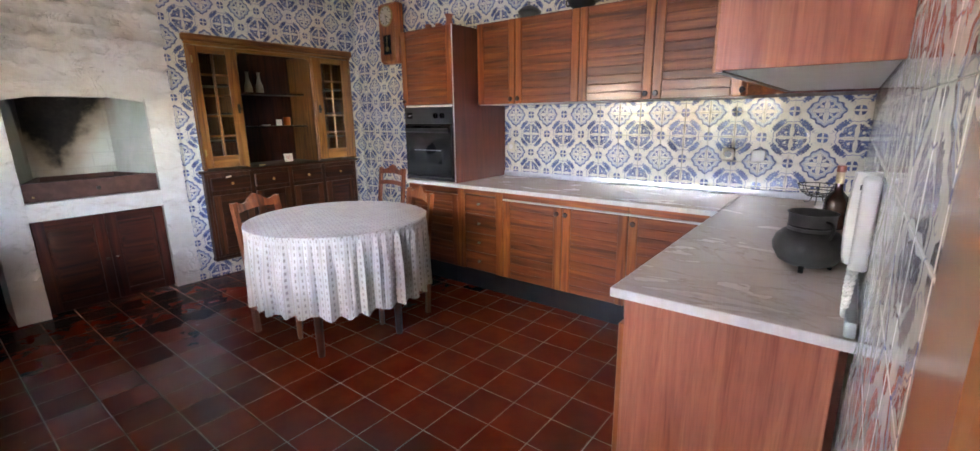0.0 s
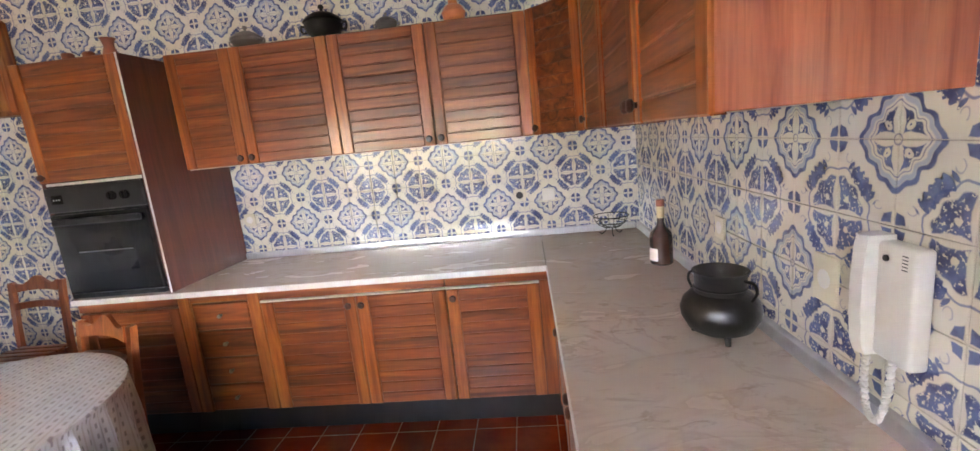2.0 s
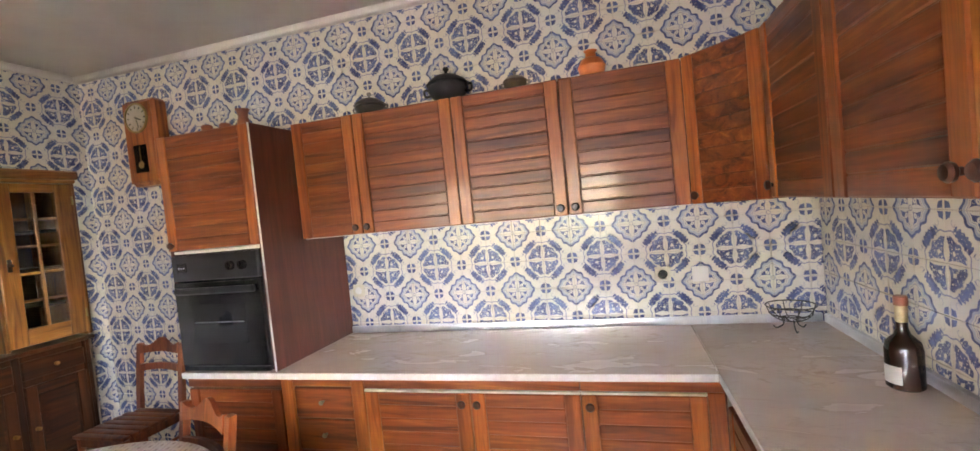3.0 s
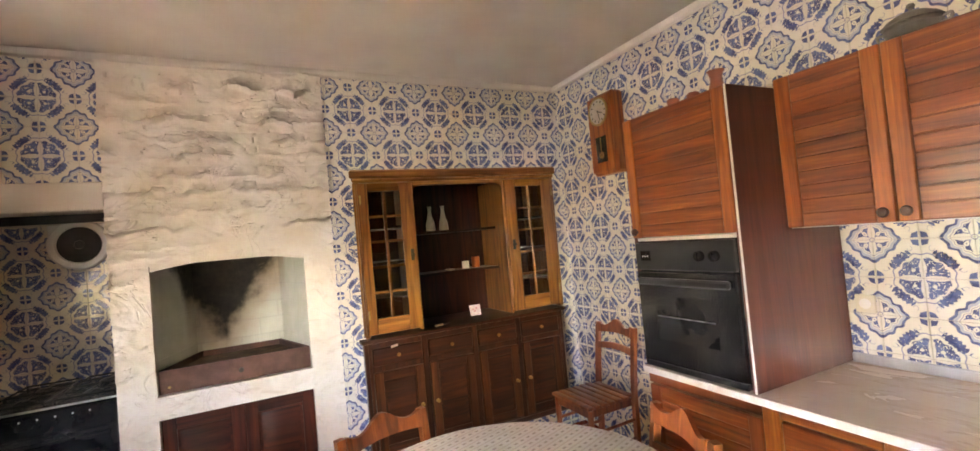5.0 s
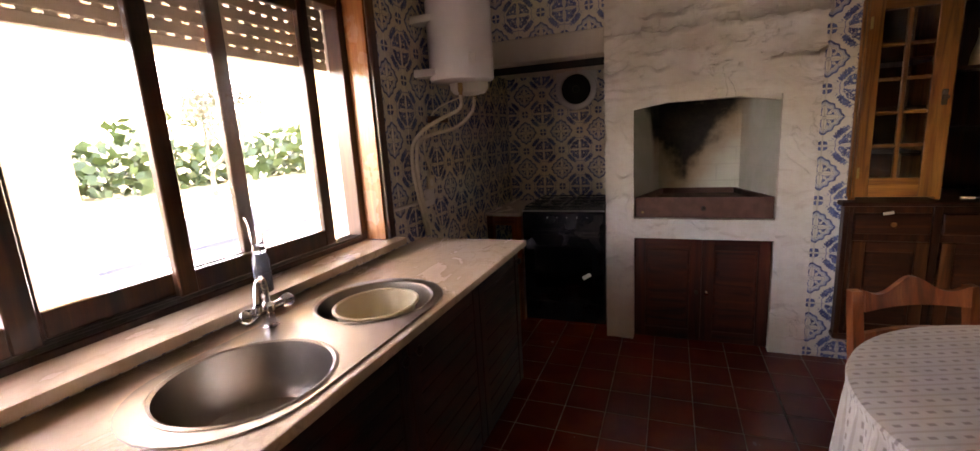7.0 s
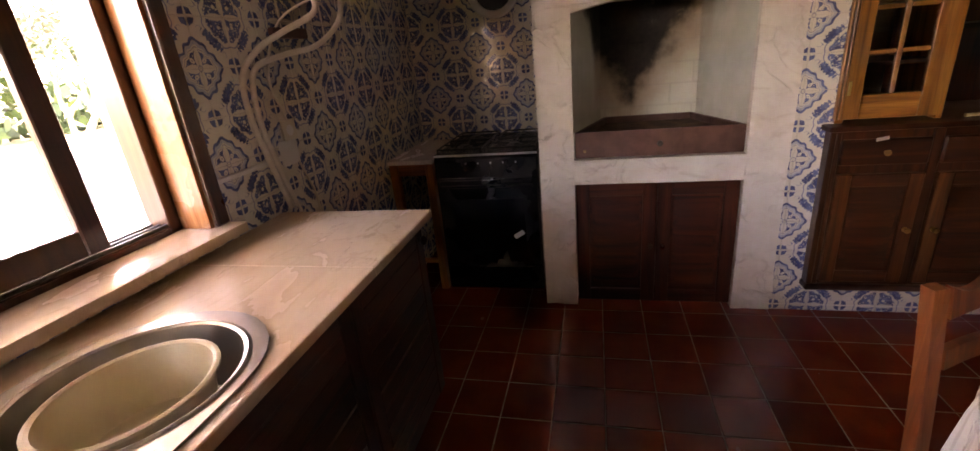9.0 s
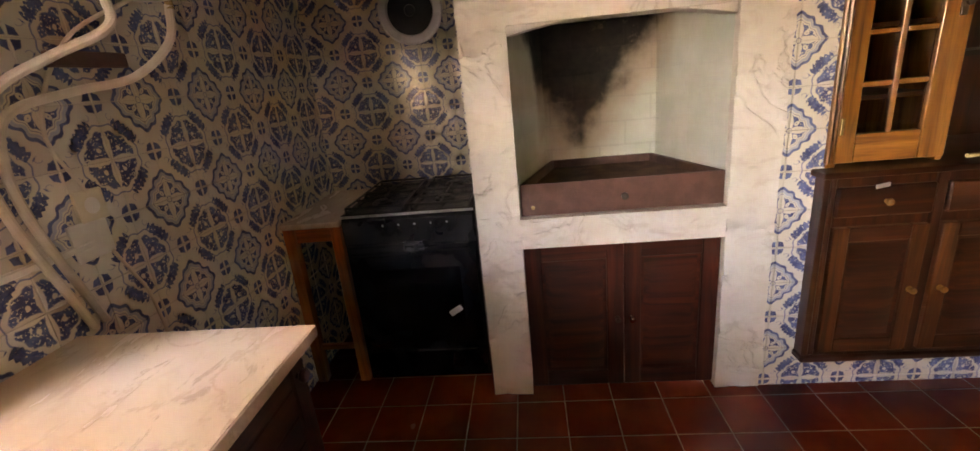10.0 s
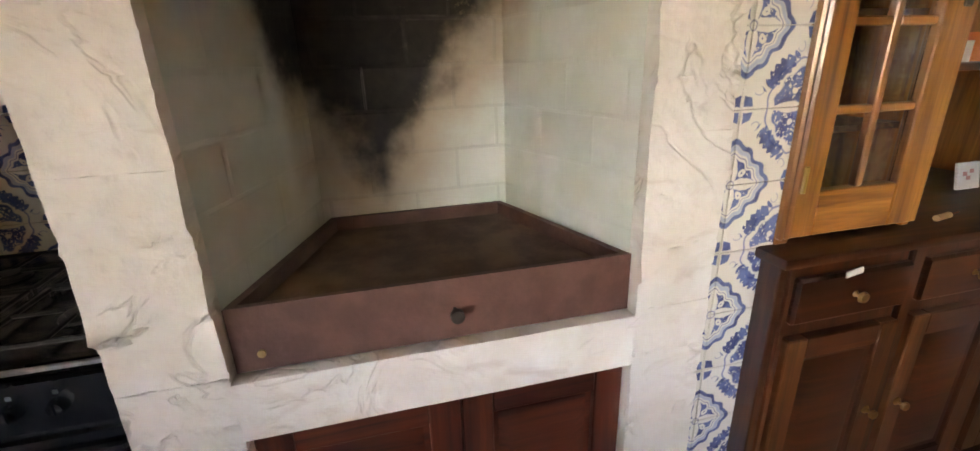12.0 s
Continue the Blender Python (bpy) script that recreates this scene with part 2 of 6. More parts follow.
    # four cut drops at the small crosses, (1, 0) and (0, 1), with curls round them
    xa, xb = n.m("MINIMUM", rs, s), n.m("MINIMUM", rt, t)
    cross = n.m("GREATER_THAN", n.m("ABSOLUTE", n.m("SUBTRACT", s, t)), 0.5)
    drop = n.m("MULTIPLY", n.step(n.m("MINIMUM", xa, xb), 0.020, 0.040), n.m("SUBTRACT", 1.0, n.step(n.m("ADD", n.m("MAXIMUM", xa, xb), n.m("MULTIPLY", n.m("ADD", xa, xb), 0.55)), 0.285, 0.315)))
    drops = n.m("MULTIPLY", drop, cross)
    curl = n.m("MINIMUM", dist(0.775, 0.245, 1.0, 0.8), dist(0.245, 0.775, 0.8, 1.0))
    curls = n.m("MULTIPLY", n.m("MULTIPLY", band(curl, 0.046, 0.058, 0.009), n.step(n.m("ADD", s, t), 0.96, 1.0)), 0.7)
    deep = top(ring, leaves, sprigs, drops, petals, eye)
    thin = top(line, curls)
    wash = n.noise(wob, 22.0, 3.0)
    per = n.m("MULTIPLY", n.m("SUBTRACT", n.rand(), 0.5), 0.10)
    glaze = n.mix(n.step(n.noise(wob, 3.0, 3.0), 0.35, 0.7), (0.70, 0.655, 0.545), (0.77, 0.73, 0.635))
    blue = n.mix(n.step(n.m("ADD", wash, per), 0.36, 0.62), (0.032, 0.050, 0.170), (0.100, 0.145, 0.325))
    c = n.mix(n.m("MULTIPLY", pale, 0.75), glaze, (0.34, 0.40, 0.52))
    c = n.mix(n.m("MULTIPLY", thin, 0.75), c, (0.10, 0.14, 0.32))
    c = n.mix(n.m("MULTIPLY", deep, 0.93), c, blue)
    bump = n.noise(wob, 16.0, 2.0)
    return n.done(c, 0.135, 0.0, bump, 0.10, 0.01)


def terracotta():
    n = Nodes("terracotta_tile")
    v = n.where(world=True)
    f, g = n.noise(v, 5.0, 4.0), n.noise(v, 70.0, 3.0)
    c = n.mix(n.step(f, 0.3, 0.7), (0.150, 0.019, 0.007), (0.225, 0.034, 0.011))
    c = n.mix(n.m("MULTIPLY", n.rand(), 0.5), c, (0.105, 0.014, 0.006))
    c = n.mix(n.m("MULTIPLY", n.step(g, 0.6, 0.75), 0.3), c, (0.06, 0.013, 0.008))
    return n.done(c, n.m("ADD", 0.20, n.m("MULTIPLY", f, 0.10)), 0.0, f, 0.05, 0.003)


def marble(name, base, vein, pale, rough=0.2):
    n = Nodes(name)
    v = n.where((1.0, 1.6, 1.0), world=True)
    d = n.noise(v, 2.2, 5.0, 0.65, 1.2)
    big = n.noise(n.where(shift=(4, 2, 0), world=True), 2.2, 4.0)
    line = n.m("SUBTRACT", 1.0, n.step(n.m("ABSOLUTE", n.m("SUBTRACT", d, 0.5)), 0.0, 0.035))
    c = n.mix(n.step(big, 0.3, 0.72), base, pale)
    fine = n.noise(v, 60.0, 3.0, 0.6)
    cloud = n.noise(n.where((0.8, 2.0, 1.0), shift=(7, 1, 0), world=True), 3.4, 4.0, 0.55, 1.0)
    c = n.mix(n.m("MULTIPLY", n.step(cloud, 0.50, 0.74), 0.42), c, vein)
    c = n.mix(n.m("MULTIPLY", n.m("MULTIPLY", line, n.step(big, 0.45, 0.6)), 0.25), c, vein)
    fleck = n.step(n.noise(n.where((2.0, 5.0, 2.0), shift=(1, 9, 0), world=True), 4.0, 5.0, 0.7, 0.8), 0.565, 0.65)
    c = n.mix(n.m("MULTIPLY", n.m("MULTIPLY", fleck, n.step(big, 0.36, 0.60)), 0.34), c, [k * 0.7 for k in vein])
    return n.done(c, n.m("ADD", rough, n.m("MULTIPLY", cloud, 0.12)), 0.0, fine, 0.02, 0.002)


def stone():
    n = Nodes("rough_cream_stone")
    v = n.where(world=True)
    f = n.noise(v, 5.0, 4.0)
    g = n.noise(n.where((1, 1, 1.5), world=True), 3.0, 3.0, 0.5, 2.2)
    fine = n.noise(v, 42.0, 4.0)
    crack = n.m("SUBTRACT", 1.0, n.step(n.m("ABSOLUTE", n.m("SUBTRACT", g, 0.52)), 0.0, 0.040))
    crack = n.m("MULTIPLY", crack, n.step(n.noise(n.where(shift=(5, 8, 2), world=True), 4.0, 2.0), 0.48, 0.58))
    stain = n.step(n.noise(n.where((1, 1, 2.0), shift=(2, 6, 1), world=True), 6.0, 4.0, 0.6, 1.0), 0.56, 0.75)
    c = n.mix(n.step(f, 0.3, 0.7), (0.71, 0.65, 0.55), (0.80, 0.755, 0.675))
    c = n.mix(n.m("MULTIPLY", crack, 0.10), c, (0.42, 0.32, 0.23))
    c = n.mix(n.m("MULTIPLY", stain, 0.30), c, (0.46, 0.33, 0.22))
    c = n.mix(n.m("MULTIPLY", n.step(fine, 0.5, 0.8), 0.10), c, (0.5, 0.42, 0.33))
    h = n.m("ADD", n.m("MULTIPLY", fine, 0.25), n.m("SUBTRACT", g, n.m("MULTIPLY", crack, 0.5)))
    return n.done(c, 0.72, 0.0, h, 0.45, 0.02)


def sooty():
    n = Nodes("sooted_firebrick")
    P = n.split(n.where(world=True))
    v = n.where(world=True)
    b = n.t.nodes.new("ShaderNodeTexBrick")
    cc = n.t.nodes.new("ShaderNodeCombineXYZ")
    n.put(cc.inputs[0], n.m("ADD", P[1], P[0])), n.put(cc.inputs[1], P[2])
    n.put(b.inputs["Vector"], cc.outputs[0])
    b.inputs["Scale"].default_value = 1.0
    b.inputs["Brick Width"].default_value, b.inputs["Row Height"].default_value = 0.24, 0.115
    b.inputs["Mortar Size"].default_value, b.inputs["Mortar Smooth"].default_value = 0.006, 0.5
    f = n.noise(v, 7.0, 4.0)
    side = n.m("ABSOLUTE", n.m("SUBTRACT", P[1], 1.16))
    flame = n.m("ADD", n.m("SUBTRACT", n.m("MULTIPLY", n.m("SUBTRACT", P[2], 1.02), 1.0), n.m("MULTIPLY", side, 1.45)), n.m("MULTIPLY", n.m("SUBTRACT", f, 0.5), 0.36))
    flame = n.m("SUBTRACT", flame, n.m("MULTIPLY", n.m("MAXIMUM", n.m("ADD", P[0], 4.86), 0.0), 1.0))
    soot = n.m("MULTIPLY", n.step(flame, -0.05, 0.15), n.m("ADD", 0.90, n.m("MULTIPLY", n.noise(v, 18.0, 3.0), 0.12)), clamp=True)
    c = n.mix(n.step(f, 0.35, 0.7), (0.60, 0.62, 0.52), (0.68, 0.68, 0.60))
    tan = n.m("MULTIPLY", n.step(n.m("ADD", flame, 0.30), 0.0, 0.30), 0.85)
    c = n.mix(n.m("MULTIPLY", tan, n.step(n.m("SUBTRACT", -4.80, P[0]), 0.0, 0.1)), c, (0.44, 0.33, 0.22))
    c = n.mix(n.m("MULTIPLY", b.outputs["Fac"], n.m("MULTIPLY", n.step(n.m("SUBTRACT", -4.90, P[0]), 0.0, 0.06), 0.16)), c, (0.30, 0.29, 0.25))
    bloom = n.m("MULTIPLY", n.step(n.noise(n.where(shift=(1, 3, 7), world=True), 9.0, 5.0, 0.7), 0.56, 0.70), n.step(P[1], 1.20, 1.30))
    soot = n.m("MULTIPLY", soot, n.m("SUBTRACT", 1.0, n.m("MULTIPLY", bloom, 0.45)))
    c = n.mix(soot, c, (0.006, 0.006, 0.006))
    h = n.m("SUBTRACT", n.m("MULTIPLY", f, 0.5), n.m("MULTIPLY", b.outputs["Fac"], n.m("ADD", 0.2, n.m("MULTIPLY", n.step(n.m("SUBTRACT", -4.90, P[0]), 0.0, 0.06), 0.25))))
    return n.done(c, 0.8, 0.0, h, 0.35, 0.01)


def cloth():
    """Pale cotton with woven stripes and little sprigs."""
    n = Nodes("striped_cotton")
    tc = n.t.nodes.new("ShaderNodeTexCoord").outputs["UV"]
    P = n.split(tc)
    k = n.m("PINGPONG", n.m("DIVIDE", P[0], 0.021), 1.0)
    row = n.m("PINGPONG", n.m("DIVIDE", P[1], 0.018), 1.0)
    stripe = n.m("MULTIPLY", n.step(k, 0.78, 0.9), 0.55)
    dots = n.m("MULTIPLY", n.m("SUBTRACT", 1.0, n.step(k, 0.14, 0.30)), n.step(row, 0.40, 0.65))
    f = n.noise(n.where(), 9.0, 4.0)
    fine = n.noise(n.where(), 240.0, 2.0)
    c = n.mix(n.step(f, 0.3, 0.7), (0.42, 0.370, 0.315), (0.49, 0.440, 0.385))
    c = n.mix(stripe, c, (0.31, 0.25, 0.215))
    c = n.mix(n.m("MULTIPLY", dots, 0.75), c, (0.18, 0.13, 0.12))
    return n.done(c, 0.85, 0.0, fine, 0.2, 0.002, Sheen_Weight=0.2)


def grey_metal(name, colour, rough, streak=False):
    n = Nodes(name)
    g = n.noise(n.where((4, 60, 60) if streak else (30, 30, 30)), 1.0, 3.0)
    return n.done(n.mix(g, [k * 0.8 for k in colour], colour), n.m("ADD", rough, n.m("MULTIPLY", g, 0.12)), 1.0, g, 0.03, 0.002)


def glass(name, tint=(1, 1, 1), rough=0.0):
    n = Nodes(name)
    return n.done(tint, rough, 0.0, Transmission_Weight=1.0, IOR=1.45)


RED = ((0.105, 0.022, 0.007), (0.225, 0.053, 0.013), (0.36, 0.104, 0.025))
ORG = ((0.19, 0.042, 0.008), (0.37, 0.095, 0.017), (0.50, 0.160, 0.031))
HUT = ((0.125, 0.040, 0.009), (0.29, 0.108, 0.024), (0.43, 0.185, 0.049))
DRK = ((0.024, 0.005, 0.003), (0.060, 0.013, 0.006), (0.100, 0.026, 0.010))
VEN = ((0.30, 0.078, 0.040), (0.45, 0.135, 0.070), (0.56, 0.20, 0.105))
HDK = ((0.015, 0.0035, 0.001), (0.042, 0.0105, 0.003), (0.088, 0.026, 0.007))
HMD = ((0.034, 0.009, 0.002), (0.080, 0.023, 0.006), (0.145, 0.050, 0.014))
M = dict(
    hmd_z=wood("hutch_worn_upright", *HMD, axis="z"),
    red_x=wood("mahogany_boards", *RED, axis="x"), red_y=wood("mahogany_boards_side", *RED, axis="y"),
    red_z=wood("mahogany_upright", *RED, axis="z"),
    org_z=wood("honey_stile", *ORG, axis="z"), org_x=wood("honey_rail", *ORG, axis="x"), org_y=wood("honey_rail_side", *ORG, axis="y"),
    ven=wood("red_veneer", *VEN, axis="z", rough=0.4, streak=34.0, vary=0.1),
    tallside=wood("dark_red_veneer", (0.085, 0.020, 0.013), (0.115, 0.030, 0.018), (0.14, 0.040, 0.024), axis="z", rough=0.33, vary=0.05),
    hut_z=wood("hutch_wood_upright", *HUT, axis="z"), hut_y=wood("hutch_wood_across", *HUT, axis="y"),
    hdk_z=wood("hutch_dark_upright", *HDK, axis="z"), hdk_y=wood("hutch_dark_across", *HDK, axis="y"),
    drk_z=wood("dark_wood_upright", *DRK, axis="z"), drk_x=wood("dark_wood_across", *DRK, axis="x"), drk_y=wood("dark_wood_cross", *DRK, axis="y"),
    chair=wood("chair_wood", (0.13, 0.030, 0.010), (0.25, 0.062, 0.018), (0.34, 0.10, 0.03), axis="z", rough=0.3),
    # brown window wood, darkened in its colour for the backlight
    win=wood("backlit_window_wood", (0.034, 0.011, 0.005), (0.062, 0.020, 0.008), (0.100, 0.034, 0.013), axis="z", rough=0.28),
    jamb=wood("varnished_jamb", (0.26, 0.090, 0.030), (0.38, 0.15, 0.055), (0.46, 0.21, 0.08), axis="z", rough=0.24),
    table_top=marble("pink_marble", (0.63, 0.515, 0.44), (0.38, 0.24, 0.17), (0.71, 0.61, 0.54)),
    sink_top=marble("warm_marble", (0.73, 0.545, 0.375), (0.46, 0.26, 0.15), (0.81, 0.66, 0.50)),
    edge=mottled("marble_edge", (0.66, 0.62, 0.59), (0.74, 0.71, 0.69), 30.0, 0.35),
    stone=stone(), soot=sooty(), floor=terracotta(), cloth=cloth(),
    grout=mottled("pale_grout", (0.55, 0.50, 0.42), (0.64, 0.60, 0.52), 20.0, 0.85),
    floor_grout=mottled("floor_grout", (0.22, 0.115, 0.070), (0.36, 0.22, 0.15), 9.0, 0.85),
    plaster=mottled("cream_plaster", (0.62, 0.56, 0.47), (0.70, 0.65, 0.56), 3.0, 0.8),
    ceiling=mottled("ceiling_paint", (0.66, 0.62, 0.55), (0.73, 0.69, 0.62), 1.3, 0.75),
    outer=mottled("yellow_render", (0.72, 0.56, 0.34), (0.80, 0.66, 0.44), 3.0, 0.85, 0.3),
    white=mottled("white_enamel", (0.76, 0.75, 0.74), (0.80, 0.79, 0.78), 6.0, 0.22),
    plastic=mottled("white_plastic", (0.74, 0.715, 0.655), (0.78, 0.755, 0.70), 6.0, 0.35),
    cream=mottled("cream_plastic", (0.66, 0.60, 0.44), (0.70, 0.65, 0.50), 6.0, 0.4),
    basin=mottled("cream_yellow_plastic", (0.60, 0.49, 0.30), (0.65, 0.54, 0.35), 7.0, 0.4),
    laminate=mottled("white_laminate", (0.68, 0.66, 0.63), (0.72, 0.70, 0.68), 4.0, 0.3),
    black=mottled("black_enamel", (0.012, 0.012, 0.013), (0.02, 0.02, 0.021), 6.0, 0.22),
    enamel=mottled("dark_enamel", (0.020, 0.014, 0.011), (0.040, 0.028, 0.021), 10.0, 0.25),
    iron=mottled("black_cast_iron", (0.007, 0.007, 0.0065), (0.016, 0.015, 0.013), 25.0, 0.42, 0.25),
    ovenglass=mottled("black_oven_glass", (0.008, 0.009, 0.010), (0.012, 0.012, 0.014), 4.0, 0.08),
    charcoal=mottled("charcoal_panel", (0.014, 0.014, 0.015), (0.021, 0.021, 0.022), 8.0, 0.3),
    rust=mottled("brown_sheet_iron", (0.090, 0.038, 0.026), (0.14, 0.062, 0.042), 14.0, 0.5, 0.25),
    ash=mottled("ashy_tray_floor", (0.085, 0.045, 0.027), (0.170, 0.098, 0.058), 9.0, 0.8, 0.3),
    steel=grey_metal("brushed_steel", (0.40, 0.35, 0.29), 0.28), chrome=grey_metal("chrome", (0.75, 0.75, 0.76), 0.07),
    alu=grey_metal("aluminium", (0.70, 0.71, 0.73), 0.3), pewter=grey_metal("pewter", (0.28, 0.27, 0.25), 0.4),
    brass=grey_metal("old_brass", (0.42, 0.30, 0.14), 0.35), dull=grey_metal("dark_iron_fitting", (0.10, 0.09, 0.08), 0.4),
    kick=mottled("black_plinth", (0.010, 0.011, 0.012), (0.017, 0.018, 0.02), 5.0, 0.5),
    clay=mottled("glazed_clay", (0.22, 0.060, 0.028), (0.30, 0.09, 0.04), 14.0, 0.3),
    orange=mottled("orange_wax", (0.70, 0.16, 0.03), (0.80, 0.22, 0.05), 18.0, 0.35),
    dialface=mottled("yellowed_dial", (0.44, 0.40, 0.32), (0.52, 0.48, 0.40), 12.0, 0.4),
    card=mottled("white_card", (0.74, 0.72, 0.68), (0.78, 0.76, 0.73), 40.0, 0.6),
    ink=mottled("pink_ink", (0.60, 0.30, 0.28), (0.66, 0.36, 0.33), 40.0, 0.7),
    paper=mottled("gold_label", (0.55, 0.44, 0.22), (0.62, 0.52, 0.30), 40.0, 0.5),
    pipe=mottled("cream_pipe_paint", (0.66, 0.60, 0.48), (0.72, 0.66, 0.55), 20.0, 0.4),
    shutter=mottled("beige_shutter", (0.42, 0.33, 0.24), (0.48, 0.38, 0.28), 5.0, 0.6),
    bottle=mottled("brown_glass_full", (0.030, 0.010, 0.005), (0.045, 0.014, 0.007), 4.0, 0.08),
    pane=glass("window_glass"), clear=glass("clear_glass"), porcelain=mottled("white_porcelain", (0.72, 0.70, 0.66), (0.76, 0.74, 0.71), 10.0, 0.2),
    creamware=mottled("dull_creamware", (0.36, 0.30, 0.22), (0.46, 0.40, 0.31), 22.0, 0.3),
    cloth_blue=mottled("blue_liquid", (0.34, 0.42, 0.60), (0.42, 0.50, 0.66), 8.0, 0.08, Transmission_Weight=0.7),
    paving=mottled("pale_paving", (0.24, 0.23, 0.21), (0.32, 0.31, 0.28), 2.0, 0.8, 0.3),
    # far paving with its bluish shade mixed into the grey
    drive_shade=mottled("shaded_drive", (0.075, 0.080, 0.088), (0.105, 0.110, 0.118), 2.5, 0.85, 0.3),
    grass=mottled("dry_lawn", (0.075, 0.085, 0.030), (0.115, 0.115, 0.042), 1.2, 0.9, 0.4, 40.0),
    bark=mottled("grey_bark", (0.16, 0.12, 0.09), (0.26, 0.21, 0.17), 12.0, 0.9, 0.6),
    leaf=mottled("green_leaves", (0.025, 0.052, 0.012), (0.052, 0.090, 0.024), 2.0, 0.6),
    leaf2=mottled("olive_leaves", (0.045, 0.055, 0.028), (0.085, 0.095, 0.055), 2.0, 0.6),
    # whitewash of the garden wall, its shade put into a dark blue-grey
    wall_shade=mottled("shaded_whitewash", (0.12, 0.135, 0.16), (0.17, 0.185, 0.21), 14.0, 0.9, 0.4),
    whitewash=mottled("whitewash", (0.68, 0.68, 0.68), (0.76, 0.76, 0.75), 2.0, 0.85, 0.3),
)
M["tile_ns"] = azulejo("blue_tile_long_wall", 0, -1.070, 1.103)
M["tile_ew"] = azulejo("blue_tile_end_wall", 1, 1.784, 1.120)
M["tile_w"] = azulejo("blue_tile_hearth_wall", 1, 1.86, 1.120)
M["tile_a"] = azulejo("blue_tile_recess", 1, 0.20, 1.130)
M["tile_b"] = azulejo("blue_tile_over_beam", 1, 0.262, 1.120)
M["tile_s"] = azulejo("blue_tile_window_wall", 0, -4.02, 1.135)


# ---- large structure ----
def structure(name, boxes, material, label, category):
    bm = bmesh.new()
    for lo, hi in boxes:
        box(bm, lo, hi)
    me = mesh_from(name, bm, material, soft=False)
    return tagged(new(name, me), label, category, kind="structure")


floor = structure("floor", [((-5.4, YS - 0.3, -0.12), (0.28, YN + 0.2, -0.0014))], M["floor_grout"], "dark red terracotta tiled kitchen floor", "floor")
ceiling = structure("ceiling", [((-5.4, YS - 0.3, ZC), (0.28, YN + 0.2, ZC + 0.15))], M["ceiling"], "cream painted ceiling with a faint stain", "ceiling")
wall_north = structure("wall_north", [((-5.4, YN, 0), (0.28, YN + 0.2, ZC))], M["grout"], "wall of blue and white painted tiles", "wall")
wall_east = structure("wall_east", [((XE, 0.66, 0), (XE + 0.2, YN, ZC)), ((XE, -0.57, 0), (XE + 0.2, -0.2, ZC)), ((XE, -0.2, 2.06), (XE + 0.2, 0.66, ZC))],
                      M["grout"], "blue and white tiled wall with a doorway", "wall")
wall_south = structure("wall_south", [((-5.4, YS - 0.3, 0), (WX0, YS, ZC)), ((WX1, YS - 0.3, 0), (XE, YS, ZC)), ((WX0, YS - 0.3, 0), (WX1, YS, WZ0 - 0.04)),
                                      ((WX0, YS - 0.3, WZ1), (WX1, YS, ZC))], M["grout"], "blue and white tiled wall with a wide window", "wall")
wall_west = structure("wall_west", [((-5.0, FP1, 0), (XW, 2.02, ZC)), ((-5.0, 3.58, 0), (XW, YN, ZC)), ((-5.0, 2.02, 2.07), (XW, 3.58, ZC)),
                                    ((-5.0, 2.02, 0), (XW, 3.58, 0.18)), ((-5.2, FP1, 0), (-5.0, YN, ZC)), ((-5.4, YS, 0), (XA, FP0 + 0.12, 2.065)),
                                    ((-5.4, YS, 2.065), (XW, FP0, ZC))], M["grout"], "blue and white tiled wall round hearth and dresser", "wall")

hall = structure("wall_hall", [((1.6, -0.9, 0), (1.7, 1.4, ZC)), ((0.28, 1.3, 0), (1.6, 1.4, ZC)), ((0.28, -0.9, 0), (1.6, -0.8, ZC)),
                               ((0.28, -0.9, ZC), (1.7, 1.4, ZC + 0.1)), ((0.28, -0.9, -0.1), (1.7, 1.4, 0))], M["plaster"], "plain cream hallway walls beyond the doorway", "wall")


def stained_ceiling():
    n = Nodes("stained_ceiling_paint")
    P = n.split(n.where(world=True))
    f = n.noise(n.where(world=True), 2.2, 4.0)
    c = n.mix(n.step(f, 0.3, 0.7), (0.64, 0.59, 0.52), (0.70, 0.66, 0.59))
    dx, dy = n.m("MULTIPLY", n.m("SUBTRACT", P[0], -3.35), 2.2), n.m("SUBTRACT", P[1], 1.72)
    d = n.m("SQRT", n.m("ADD", n.m("MULTIPLY", dx, dx), n.m("MULTIPLY", dy, dy)))
    d = n.m("ADD", d, n.m("MULTIPLY", n.m("SUBTRACT", n.noise(n.where(world=True), 9.0, 3.0), 0.5), 0.3))
    c = n.mix(n.m("MULTIPLY", n.m("SUBTRACT", 1.0, n.step(d, 0.08, 0.26)), 0.35), c, (0.30, 0.25, 0.20))
    return n.done(c, 0.75, 0.0, f, 0.05, 0.01)


ceiling.data.materials[0] = stained_ceiling()
bm = bmesh.new()
for lo, hi in (((-5.2, YN - 0.05, ZC - 0.045), (XE, YN, ZC)), ((XE - 0.05, YS, ZC - 0.045), (XE, YN - 0.05, ZC)),
               ((XW, YS, ZC - 0.045), (XE - 0.05, YS + 0.05, ZC)), ((XW, YS + 0.05, ZC - 0.045), (XW + 0.05, YN - 0.05, ZC))):
    box(bm, lo, hi, 0.016, 2)
solo("trim", bm, M["ceiling"], "white plaster cornice along the ceiling", "cornice", "structure")

